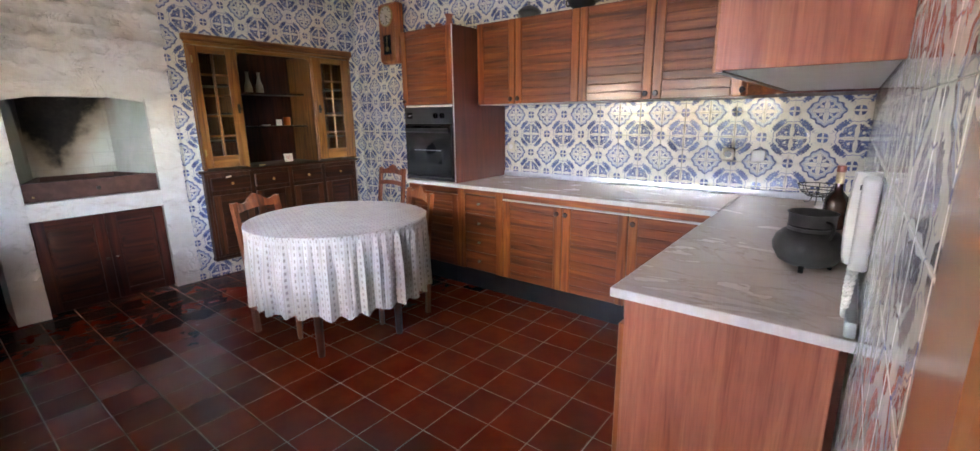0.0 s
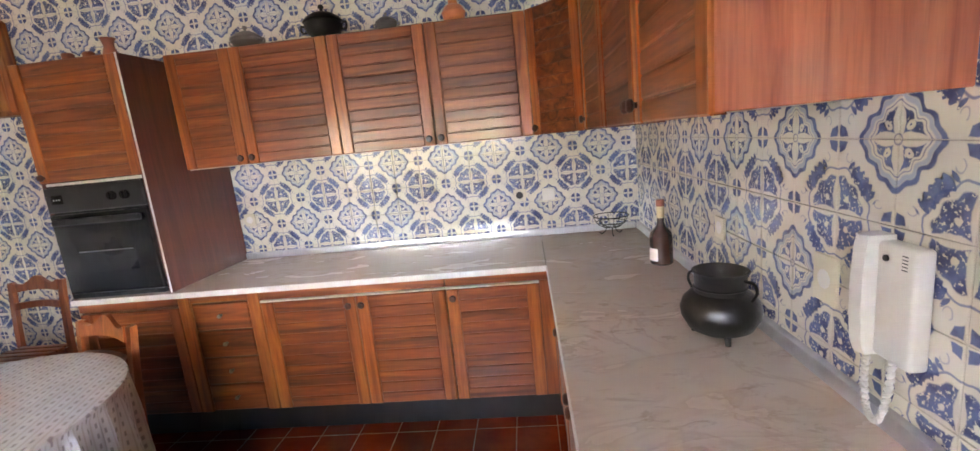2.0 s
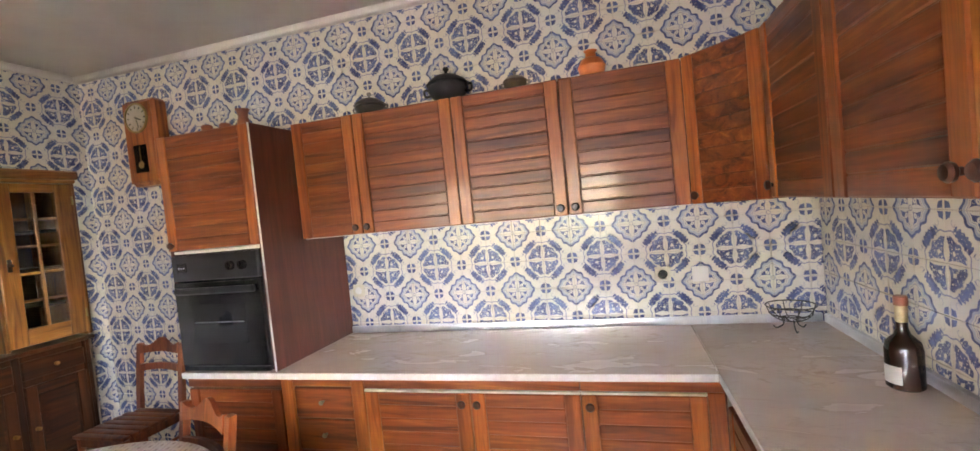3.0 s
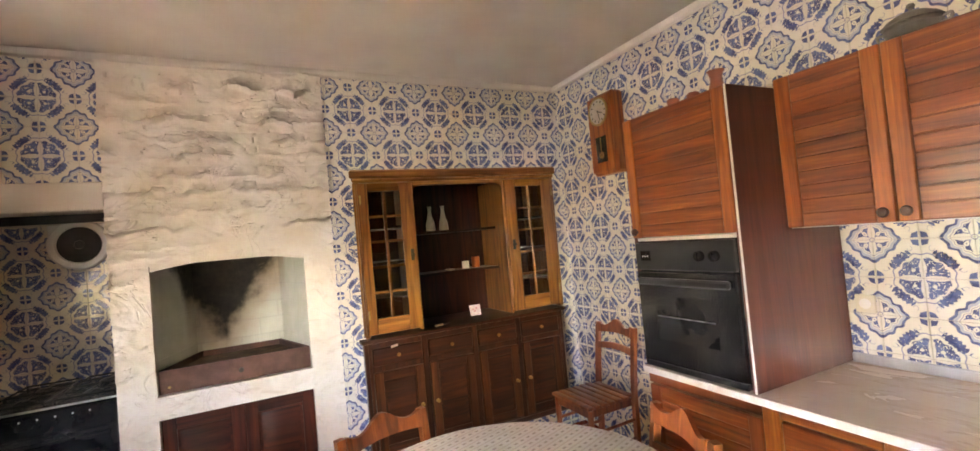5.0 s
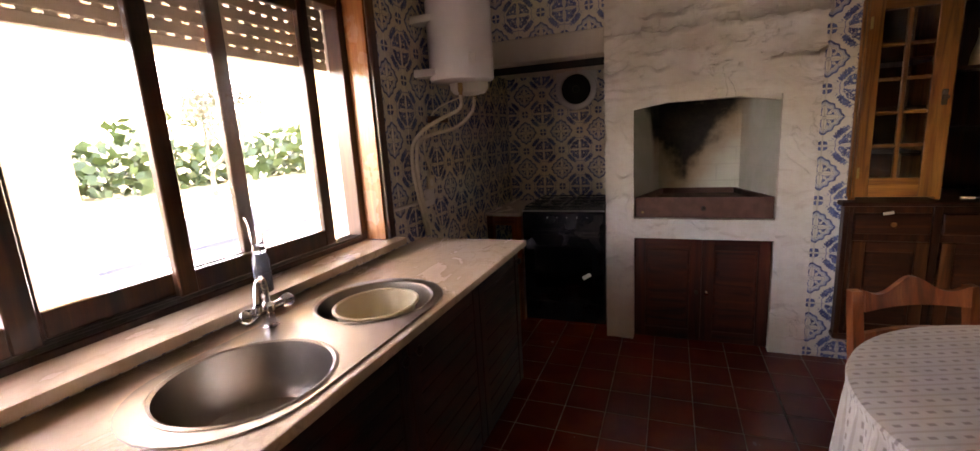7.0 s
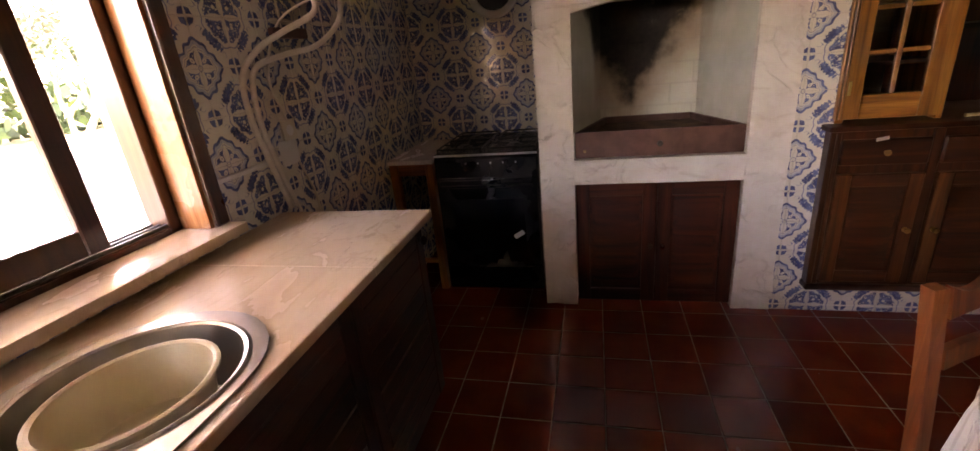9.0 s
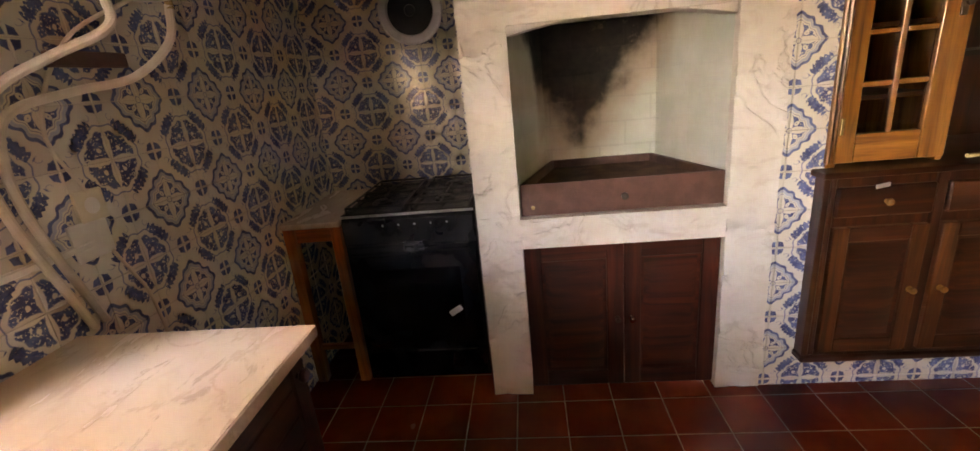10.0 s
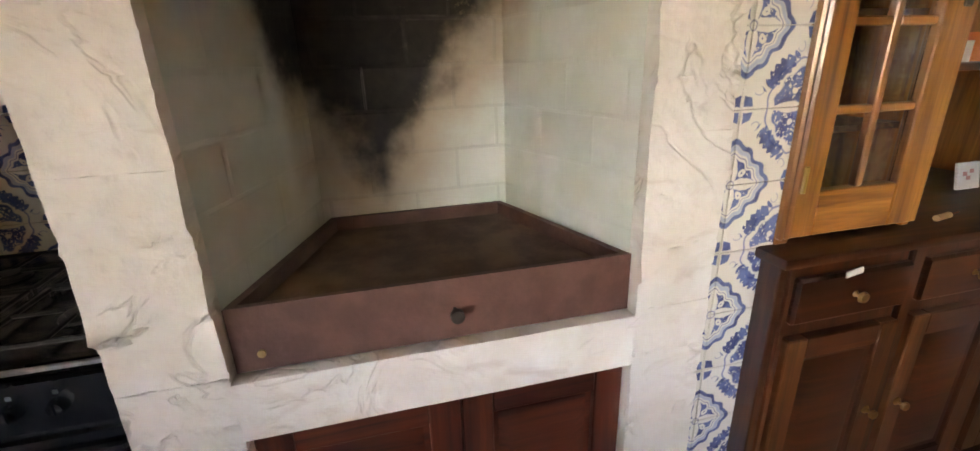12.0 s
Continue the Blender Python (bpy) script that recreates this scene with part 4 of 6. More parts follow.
# diagonal corner unit
u = thing("corner_cabinet", (-0.2, 3.45, UZ0), "mahogany corner wall cabinet with one boarded door", "cabinet", "wall cabinets")
XU = -0.285
P0, P1 = Vector((-0.518, YU, 0)), Vector((XU, 3.10, 0))
d = (P1 - P0).normalized()
outd = Vector((d.y, -d.x, 0))
outd = outd if outd.x < 0 else -outd
bm = bmesh.new()
prism(bm, [(-0.518, YU + 0.025), (XU + 0.025, 3.102), (XE - 0.012, 3.102), (XE - 0.012, YN - 0.012), (-0.518, YN - 0.012)], "z", UZ0, UZ1 - 0.002)
part("body", bm, M["tallside"], u)
board_door(u, frame_at(P0 + outd * 0.004, d, outd), 0.004, (P1 - P0).length - 0.004, UZ0, UZ1, M["red_x"], M["org_z"], 11, (0.035, UZ0 + 0.035), 0.05)
# upper units, short wall
FE = frame_at((XU, 0, 0), (0, 1, 0), (-1, 0, 0))
ends = [1.65, 2.13, 2.61, 3.10]
u = thing("wall_cabinet", (-0.1, 2.37, UZ0), "mahogany wall cabinet with red veneer end and white underside", "cabinet", "wall cabinets")
carcass(u, (XU + 0.02, 1.668, UZ0 + 0.018), (XE - 0.012, 3.099, UZ1 - 0.002))
boxpart("end_panel", (XU, 1.65, UZ0 + 0.010), (XE - 0.006, 1.668, UZ1), M["ven"], u, 0.002, "red veneered end panel")
boxpart("underside", (XU + 0.018, 1.668, UZ0 + 0.010), (XE - 0.012, 3.099, UZ0 + 0.018), M["laminate"], u, 0.001, "white laminate underside")
for k, (a, b) in enumerate(zip(ends, ends[1:])):
    board_door(u, FE, a, b, UZ0 + 0.006, UZ1, M["red_y"], M["org_z"], 11, ((b - 0.03) if k != 1 else (a + 0.03), UZ0 + 0.05), 0.06)

# base units, long wall
YB = 3.062
FB_ = frame_at((0, YB, 0), (1, 0, 0), (0, -1, 0))
BZ0, BZ1 = 0.205, 0.862
u = thing("base_cabinet", (-2.7, 3.38, 0), "dark mahogany base cabinet below the oven", "cabinet", "base cabinets")
carcass(u, (TX0, YB + 0.02, BZ0), (TX1, YN - 0.012, BZ1 - 0.004))
board_door(u, FB_, TX0, TX1, BZ0, 0.800, M["red_x"], M["red_z"], 9, None, 0.06)
boxpart("top_rail", (TX0, YB - 0.006, 0.81), (TX1, YB + 0.02, BZ1 - 0.001), M["red_x"], u)
u = thing("drawer_cabinet", (-2.2, 3.38, 0), "mahogany base cabinet with four drawers", "cabinet", "base cabinets")
carcass(u, (TX1 + 0.001, YB + 0.02, BZ0), (-1.981, YN - 0.012, BZ1 - 0.004))
for a, b in ((TX1 + 0.002, -2.36), (-2.045, -1.982)):
    boxpart("stile", (a, YB - 0.008, BZ0), (b, YB + 0.02, BZ1 - 0.001), M["org_z"], u)
for k in range(4):
    z = BZ0 + k * 0.153
    dr = boxpart("drawer", (-2.357, YB - 0.004, z + 0.003), (-2.048, YB + 0.02, z + 0.15), M["red_x"], u, 0.006)
    bm = bmesh.new()
    lathe(bm, [(0.006, YB - 0.003), (0.005, YB - 0.014), (0.011, YB - 0.020), (0.010, YB - 0.028), (0.002, YB - 0.030)], 12, (-2.2, 0, z + 0.085), "y")
    part("knob", bm, M["pewter"], dr)
boxpart("top_rail", (-2.358, YB - 0.006, 0.82), (-2.047, YB + 0.02, BZ1 - 0.001), M["org_x"], u)
u = thing("base_cabinet", (-1.5, 3.38, 0), "mahogany base cabinet with two boarded doors", "cabinet", "base cabinets")
carcass(u, (-1.979, YB + 0.02, BZ0), (-1.021, YN - 0.012, BZ1 - 0.004))
board_door(u, FB_, -1.98, -1.482, BZ0, 0.796, M["red_x"], M["org_z"], 10, (-1.515, 0.755), 0.065)
board_door(u, FB_, -1.482, -1.02, BZ0, 0.796, M["red_x"], M["org_z"], 10, (-1.448, 0.755), 0.065)
boxpart("top_rail", (-1.979, YB - 0.006, 0.812), (-1.021, YB + 0.02, BZ1 - 0.001), M["org_x"], u)
boxpart("metal_strip", (-1.979, YB - 0.010, 0.799), (-1.021, YB + 0.02, 0.809), M["alu"], u, 0.002, "thin aluminium strip")
u = thing("base_cabinet", (-0.77, 3.38, 0), "mahogany base cabinet with one boarded door", "cabinet", "base cabinets")
carcass(u, (-1.019, YB + 0.02, BZ0), (-0.49, YN - 0.012, BZ1 - 0.004))
board_door(u, FB_, -1.019, -0.56, BZ0, 0.796, M["red_x"], M["org_z"], 10, (-0.985, 0.755), 0.06)
boxpart("top_rail", (-1.019, YB - 0.006, 0.812), (-0.50, YB + 0.02, BZ1 - 0.001), M["org_x"], u)
boxpart("metal_strip", (-1.019, YB - 0.010, 0.799), (-0.56, YB + 0.02, 0.809), M["alu"], u, 0.002)
boxpart("filler", (-0.558, YB - 0.004, BZ0), (-0.50, YB + 0.02, 0.81), M["red_z"], u)
bm = bmesh.new()
box(bm, (TX0, 3.19, 0), (-0.39, 3.21, BZ0), 0.002)
box(bm, (-0.40, 1.69, 0), (-0.38, 3.19, BZ0 - 0.001), 0.002)
solo("baseboard", bm, M["kick"], "black recessed plinth under the base cabinets", "plinth", "structure")
# base units, short wall
u = thing("base_cabinet", (-0.2, 2.35, 0), "mahogany base cabinet with red veneer end panel", "cabinet", "base cabinets")
XB = -0.490
carcass(u, (XB + 0.02, 1.672, BZ0), (XE - 0.012, 3.058, BZ1 - 0.004))
bm = bmesh.new()
box(bm, (XB + 0.012, 1.652, 0.0), (XE - 0.030, 1.671, BZ1 - 0.001), 0.002)
part("end_panel", bm, M["ven"], u, "red veneered end panel")
FEB = frame_at((XB, 0, 0), (0, 1, 0), (-1, 0, 0))
for k, (a, b) in enumerate(((1.655, 2.12), (2.12, 2.585), (2.585, 3.045))):
    board_door(u, FEB, a, b, BZ0 - 0.02, 0.770, M["red_y"], M["org_z"], 10, ((b - 0.035) if k == 0 else (a + 0.035), 0.735), 0.06)
boxpart("top_rail", (XB + 0.001, 1.672, 0.785), (XB + 0.02, 3.045, BZ1 - 0.001), M["org_y"], u)

# worktops
wt = thing("worktop", (-1.7, 3.4, 0.862), "pinkish grey marble worktop along the long wall", "worktop")
boxpart("slab", (TX0 - 0.006, 3.0345, 0.862), (-0.521, YN - 0.012, CT), M["table_top"], wt, 0.0)
boxpart("front_edge", (TX0 - 0.006, 3.030, 0.861), (-0.5215, 3.0345, CT - 0.0005), M["edge"], wt, 0.0015, "pale polished front edge")
wt = thing("worktop", (-0.22, 2.6, 0.862), "pinkish grey marble worktop beside the wall telephone", "worktop")
boxpart("slab", (-0.5155, 1.6365, 0.862), (XE - 0.002, YN - 0.012, CT), M["table_top"], wt, 0.0)
boxpart("front_edge", (-0.520, 1.6365, 0.861), (-0.5155, 3.034, CT - 0.0005), M["edge"], wt, 0.0015, "pale polished front edge")
boxpart("end_edge", (-0.520, 1.632, 0.861), (XE - 0.002, 1.6365, CT - 0.0005), M["edge"], wt, 0.0015, "pale polished end edge")
bm = bmesh.new()
box(bm, (TX1 + 0.001, YN - 0.030, CT + 0.001), (XE - 0.03, YN - 0.011, CT + 0.042), 0.006, 2)
box(bm, (XE - 0.030, 1.64, CT + 0.001), (XE - 0.006, YN - 0.032, CT + 0.042), 0.006, 2)
solo("trim", bm, M["alu"], "grey metal upstand along the worktop", "upstand", "structure")

# ---- sink side ----
SX0, SX1, SYF = -3.60, -0.70, 0.362
HX0, HX1, HY0, HY1 = -2.86, -1.84, -0.115, 0.262

def stadium(x0, x1, y0, y1, n=14):
    r = (y1 - y0) / 2
    cy = (y0 + y1) / 2
    return [(x1 - r + r * math.sin(t), cy - r * math.cos(t)) for t in [math.pi * k / n for k in range(n + 1)]] + \
           [(x0 + r - r * math.sin(t), cy + r * math.cos(t)) for t in [math.pi * k / n for k in range(n + 1)]]


def holed(bm, loops, inside, z, drop):
    """A flat sheet at z between an outer loop and holes, with edges that go down by drop."""
    es = []
    for lp, d in zip(loops, drop):
        vs = [bm.verts.new((x, y, z)) for x, y in lp]
        es += [bm.edges.new((vs[i], vs[(i + 1) % len(vs)])) for i in range(len(vs))]
        if d:
            low = [bm.verts.new((x, y, z - d)) for x, y in lp]
            for i in range(len(vs)):
                bm.faces.new((vs[i], vs[(i + 1) % len(vs)], low[(i + 1) % len(vs)], low[i]))
    made = bmesh.ops.triangle_fill(bm, edges=es, use_beauty=True)
    gone = [f for f in made["geom"] if isinstance(f, bmesh.types.BMFace) and inside(f.calc_center_median())]
    bmesh.ops.delete(bm, geom=gone, context="FACES_ONLY")


bm = bmesh.new()
hole = stadium(-2.850, -1.830, -0.120, 0.310)
cyh, rh = 0.095, 0.215
in_hole = lambda c: abs(c.y - cyh) < rh and ((-2.635 <= c.x <= -2.045) or (c - Vector((-2.635, cyh, c.z))).length < rh - 0.001 or (c - Vector((-2.045, cyh, c.z))).length < rh - 0.001)
holed(bm, [[(-3.118, YS + 0.008), (SX1, YS + 0.008), (SX1, SYF - 0.004), (-3.118, SYF - 0.004)], hole], in_hole, CT, (0, 0.03))
for x in (-3.118, SX1):
    box(bm, (x - 0.0004, YS + 0.008, CT - 0.03), (x + 0.0004, SYF - 0.005, CT - 0.0002))
wt = thing("worktop", (-2.0, 0.0, CT - 0.03), "warm marble worktop cut out for the sink", "worktop")
part("slab", bm, M["sink_top"], wt)
bm = bmesh.new()
prism(bm, [(SYF - 0.0045, CT), (SYF - 0.001, CT - 0.002), (SYF, CT - 0.007), (SYF, CT - 0.024), (SYF - 0.003, CT - 0.030), (SYF - 0.0045, CT - 0.030)], "x", -3.118, SX1)
part("front_edge", bm, M["sink_top"], wt, "rounded polished front edge")
wt = thing("worktop", (-3.36, 0.05, 0.860), "warm marble worktop end beside the stove", "worktop")
boxpart("slab", (SX0 + 0.004, YS + 0.008, 0.860), (-3.121, SYF - 0.006, CT), M["sink_top"], wt, 0.0)
bm = bmesh.new()
box(bm, (SX0 + 0.004, SYF - 0.006, 0.860), (-3.121, SYF, CT - 0.0004), 0.0028, 2)
part("front_edge", bm, M["sink_top"], wt, "rounded polished front edge")
bm = bmesh.new()
box(bm, (SX0, YS + 0.008, 0.860), (SX0 + 0.004, SYF, CT - 0.0004), 0.0018, 2)
part("end_edge", bm, M["sink_top"], wt, "rounded polished end edge")
xs = [SX0 + 0.02, -3.03, -2.46, -1.89, -1.37, SX1]
for k, (a, b) in enumerate(zip(xs, xs[1:])):
    u = thing("sink_cabinet", ((a + b) / 2, 0.1, 0), "very dark brown base cabinet under the sink worktop", "cabinet", "sink cabinets")
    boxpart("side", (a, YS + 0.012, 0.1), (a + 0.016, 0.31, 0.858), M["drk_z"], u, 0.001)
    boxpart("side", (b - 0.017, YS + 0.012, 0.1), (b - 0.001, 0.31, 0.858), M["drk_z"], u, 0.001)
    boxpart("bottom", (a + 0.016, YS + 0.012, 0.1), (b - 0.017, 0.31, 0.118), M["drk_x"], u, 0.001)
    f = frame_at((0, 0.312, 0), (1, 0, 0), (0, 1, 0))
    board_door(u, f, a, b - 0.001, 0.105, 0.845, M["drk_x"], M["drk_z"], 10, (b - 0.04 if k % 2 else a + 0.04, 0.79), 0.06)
bm = bmesh.new()
box(bm, (SX0 + 0.03, 0.24, 0), (SX1, 0.26, 0.10), 0.002)
solo("baseboard", bm, M["kick"], "black plinth under the sink cabinets", "plinth", "structure")

sink = thing("sink", (-2.35, 0.07, CT), "brushed steel sink with two round bowls", "sink")
B1, B2, R1, R2 = (-2.075, 0.105), (-2.615, 0.102), 0.200, 0.196


bm = bmesh.new()
ring1 = [(B1[0] + R1 * math.cos(2 * math.pi * k / 40), B1[1] + R1 * math.sin(2 * math.pi * k / 40)) for k in range(40)]
ring2 = [(B2[0] + R2 * math.cos(2 * math.pi * k / 40), B2[1] + R2 * math.sin(2 * math.pi * k / 40)) for k in range(40)]
in_bowl = lambda c: (c.x - B1[0]) ** 2 + (c.y - B1[1]) ** 2 < (R1 - 0.004) ** 2 or (c.x - B2[0]) ** 2 + (c.y - B2[1]) ** 2 < (R2 - 0.004) ** 2
holed(bm, [stadium(-2.870, -1.808, -0.140, 0.332), ring1, ring2], in_bowl, CT + 0.006, (0.0055, 0, 0))
part("rim", bm, M["steel"], sink)
for (cx, cy), r, dep in ((B1, R1, 0.16), (B2, R2, 0.14)):
    bm = bmesh.new()
    prof = [(r + 0.016, 0.0075), (r + 0.008, 0.010), (r, 0.006), (r - 0.004, -0.01), (r - 0.012, -dep + 0.05), (r - 0.04, -dep + 0.012), (r - 0.09, -dep), (0.035, -dep - 0.003)]
    lathe(bm, prof, 40, (cx, cy, CT), caps=False)
    b = part("bowl", bm, M["steel"], sink)
    bm = bmesh.new()
    lathe(bm, [(0.038, 0.0), (0.036, 0.004), (0.02, 0.001), (0.002, -0.001)], 20, (cx, cy, CT - dep - 0.001))
    part("drain", bm, M["chrome"], b)
basin = thing("wash_basin", (B2[0] + 0.012, B2[1] + 0.012, CT - 0.128), "round cream plastic bowl standing in the sink", "basin")
bm = bmesh.new()
lathe(bm, [(0.001, 0.0), (0.105, 0.0), (0.115, 0.01), (0.138, 0.124), (0.134, 0.124), (0.112, 0.014), (0.10, 0.006), (0.001, 0.006)], 36, (B2[0] + 0.012, B2[1] + 0.012, CT - 0.128), squash=(1.06, 0.97))
part("bowl", bm, M["basin"], basin)
bm = bmesh.new()
lathe(bm, [(0.134, 0.124), (0.136, 0.131), (0.142, 0.134), (0.149, 0.132), (0.149, 0.126), (0.138, 0.124)], 36, (B2[0] + 0.012, B2[1] + 0.012, CT - 0.128), squash=(1.06, 0.97), caps=False)
part("rim", bm, M["basin"], basin)
bm = bmesh.new()
pts = [(B1[0] - 0.09 + 0.11 * math.cos(t), B1[1] + 0.10 * math.sin(t), CT - 0.148) for t in [math.pi * 0.15 * k / 2 for k in range(12)]]
tube(bm, curve_pts(pts, 3), 0.006, 8)
solo("hose", bm, M["steel"], "thin grey hose lying in the sink", "hose")

tap = thing("tap", (-2.345, -0.105, CT), "chrome mixer tap with two glass handles", "tap")
tx, ty = -2.345, -0.105
bm = bmesh.new()
lathe(bm, [(0.027, 0.0), (0.027, 0.008), (0.018, 0.014), (0.017, 0.05), (0.022, 0.056), (0.022, 0.075), (0.012, 0.085)], 18, (tx, ty, CT))
tube(bm, [(tx - 0.055, ty, CT + 0.063), (tx + 0.055, ty, CT + 0.063)], 0.014, 12)
part("body", bm, M["chrome"], tap)
bm = bmesh.new()
tube(bm, curve_pts([(tx, ty, CT + 0.08), (tx, ty, CT + 0.125), (tx + 0.025, ty + 0.02, CT + 0.168), (tx + 0.085, ty + 0.07, CT + 0.172), (tx + 0.12, ty + 0.10, CT + 0.125)], 8), 0.0095, 10)
lathe(bm, [(0.013, 0.0), (0.014, 0.02), (0.010, 0.024)], 12, (tx + 0.121, ty + 0.101, CT + 0.103))
part("spout", bm, M["chrome"], tap)
for s in (-1, 1):
    bm = bmesh.new()
    prof = [(0.010, s * 0.05), (0.012, s * 0.06), (0.020, s * 0.064), (0.024, s * 0.080), (0.020, s * 0.092), (0.010, s * 0.100)]
    lathe(bm, prof, 8, (tx, ty, CT + 0.063), "x")
    part("handle", bm, M["clear"], tap, "clear faceted tap handle")

# marble sill, window
bm = bmesh.new()
box(bm, (WX0 - 0.06, YS - 0.16, WZ0 - 0.036), (WX1 + 0.06, YS + 0.075, WZ0), 0.007, 2)
solo("sill", bm, M["sink_top"], "thick warm marble window sill", "sill", "structure")
win = thing("window_1", ((WX0 + WX1) / 2, YS - 0.15, WZ0), "brown wooden sliding window, partly open", "window", kind="structure")
for lo, hi in (((WX0 - 0.05, YS + 0.0005, WZ0 + 0.001), (WX0 + 0.004, YS + 0.020, WZ1 + 0.05)), ((WX1 - 0.004, YS + 0.0005, WZ0 + 0.001), (WX1 + 0.05, YS + 0.020, WZ1 + 0.05)),
               ((WX0 + 0.004, YS + 0.0005, WZ1 - 0.004), (WX1 - 0.004, YS + 0.020, WZ1 + 0.05))):
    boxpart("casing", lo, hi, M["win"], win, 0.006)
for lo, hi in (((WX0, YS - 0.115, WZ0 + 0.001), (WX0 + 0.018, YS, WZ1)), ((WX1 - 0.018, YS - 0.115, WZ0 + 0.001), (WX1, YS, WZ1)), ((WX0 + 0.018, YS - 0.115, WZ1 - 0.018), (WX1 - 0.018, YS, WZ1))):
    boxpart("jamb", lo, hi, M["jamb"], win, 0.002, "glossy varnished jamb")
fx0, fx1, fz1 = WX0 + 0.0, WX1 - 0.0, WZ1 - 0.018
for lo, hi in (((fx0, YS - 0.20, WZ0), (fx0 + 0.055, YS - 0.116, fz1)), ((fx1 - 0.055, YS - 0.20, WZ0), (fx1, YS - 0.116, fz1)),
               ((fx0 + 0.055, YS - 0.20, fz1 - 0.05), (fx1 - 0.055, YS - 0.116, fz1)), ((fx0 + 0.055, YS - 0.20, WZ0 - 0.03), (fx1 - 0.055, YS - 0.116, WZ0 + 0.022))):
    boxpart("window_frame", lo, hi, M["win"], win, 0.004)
for y in (-0.128, -0.158, -0.188):
    boxpart("track", (fx0 + 0.056, YS + y - 0.003, WZ0 + 0.022), (fx1 - 0.056, YS + y + 0.003, WZ0 + 0.034), M["dull"], win, 0.0)


def sash(x0, x1, y0, y1):
    z0, z1, w = WZ0 + 0.036, fz1 - 0.052, 0.062
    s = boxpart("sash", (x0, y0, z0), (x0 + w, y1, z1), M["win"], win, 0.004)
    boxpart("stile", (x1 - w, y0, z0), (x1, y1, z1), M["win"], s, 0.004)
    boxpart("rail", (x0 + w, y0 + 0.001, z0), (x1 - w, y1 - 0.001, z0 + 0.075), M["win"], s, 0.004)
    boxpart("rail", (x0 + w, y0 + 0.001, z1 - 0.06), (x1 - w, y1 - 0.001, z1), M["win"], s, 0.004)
    p = boxpart("pane", (x0 + w - 0.005, (y0 + y1) / 2 - 0.002, z0 + 0.07), (x1 - w + 0.005, (y0 + y1) / 2 + 0.002, z1 - 0.055), M["pane"], s, 0.0)
    p.visible_shadow = False


sash(-3.025, -2.275, YS - 0.150, YS - 0.120)
sash(-2.630, -1.885, YS - 0.195, YS - 0.165)
sash(-1.92, -1.30, YS - 0.150, YS - 0.120)
sash(-1.37, -0.77, YS - 0.195, YS - 0.165)

shut = thing("roller_shutter", ((WX0 + WX1) / 2, YS - 0.25, 1.80), "beige roller shutter pulled partly down outside", "shutter")
for k in range(7):
    z = 1.80 + k * 0.048
    bm = bmesh.new()
    box(bm, (WX0 + 0.005, YS - 0.262, z), (WX1 - 0.005, YS - 0.248, z + 0.040), 0.004)
    x = WX0 + 0.01
    while k and x < WX1 - 0.05:
        box(bm, (x, YS - 0.259, z - 0.0085), (x + 0.035, YS - 0.251, z + 0.001))
        x += 0.060
    part("slat", bm, M["shutter"], shut)
bm = bmesh.new()
box(bm, (-2.83, YS + 0.006, 2.30), (WX1 + 0.05, YS + 0.10, 2.44), 0.035, 4)
solo("blind_box", bm, M["cream"], "beige rolled blind box above the window", "blind")
bm = bmesh.new()
tube(bm, [(WX0 - 0.06, YS + 0.025, 2.225), (WX1 + 0.02, YS + 0.025, 2.225)], 0.009, 8)
solo("curtain_rail", bm, M["alu"], "thin metal curtain rail above the window", "rail")

# outside
ground = structure("ground", [((-400, -400, -0.5), (400, 400, -0.22))], M["grass"], "dry sunlit lawn", "ground")
pav = structure("pavement", [((-12, -3.0, -0.21), (4, YS - 0.305, -0.06)), ((0.29, YS - 0.305, -0.21), (4, 5, -0.06))], M["paving"], "pale porch paving", "pavement")
# drive past the porch, shade painted in by its dark grey
drive = structure("road", [((-20, -6.1, -0.219), (10, -3.0, -0.08))], M["drive_shade"], "grey drive beside the porch, shade in its colour", "road")
porch = thing("porch", (-4, -2.3, -0.06), "yellow rendered porch with a wide arch", "porch")
boxpart("pillar", (-2.98, -2.5, -0.06), (-2.3, -2.2, 2.5), M["outer"], porch)
boxpart("pillar", (-5.7, -2.5, -0.06), (-5.15, -2.2, 2.5), M["outer"], porch)
for a, b in ((-5.15, -2.98),):
    bm = bmesh.new()
    n = 20
    prism(bm, [(a, 2.5), (a, 1.80)] + [(a + (b - a) * k / n, 1.80 + 0.36 * (1 - abs(2 * k / n - 1) ** 3.2) ** 0.6) for k in range(1, n)] + [(b, 1.80), (b, 2.5)], "y", -2.5, -2.2)
    part("arch", bm, M["outer"], porch)
boxpart("roof", (-6.2, -2.7, 2.5), (-2.25, YS - 0.31, 2.62), M["whitewash"], porch)
# unseen slab added to keep direct sun out of the east window
boxpart("eave", (-2.249, YS - 1.2, 2.55), (0.9, YS - 0.31, 2.65), M["whitewash"], porch)
# the wall's shaded side is painted by its blue-grey colour
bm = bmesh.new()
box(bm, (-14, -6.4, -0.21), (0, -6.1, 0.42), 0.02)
solo("garden_wall", bm, M["wall_shade"], "low whitewashed garden wall, shade in its blue-grey colour", "wall")
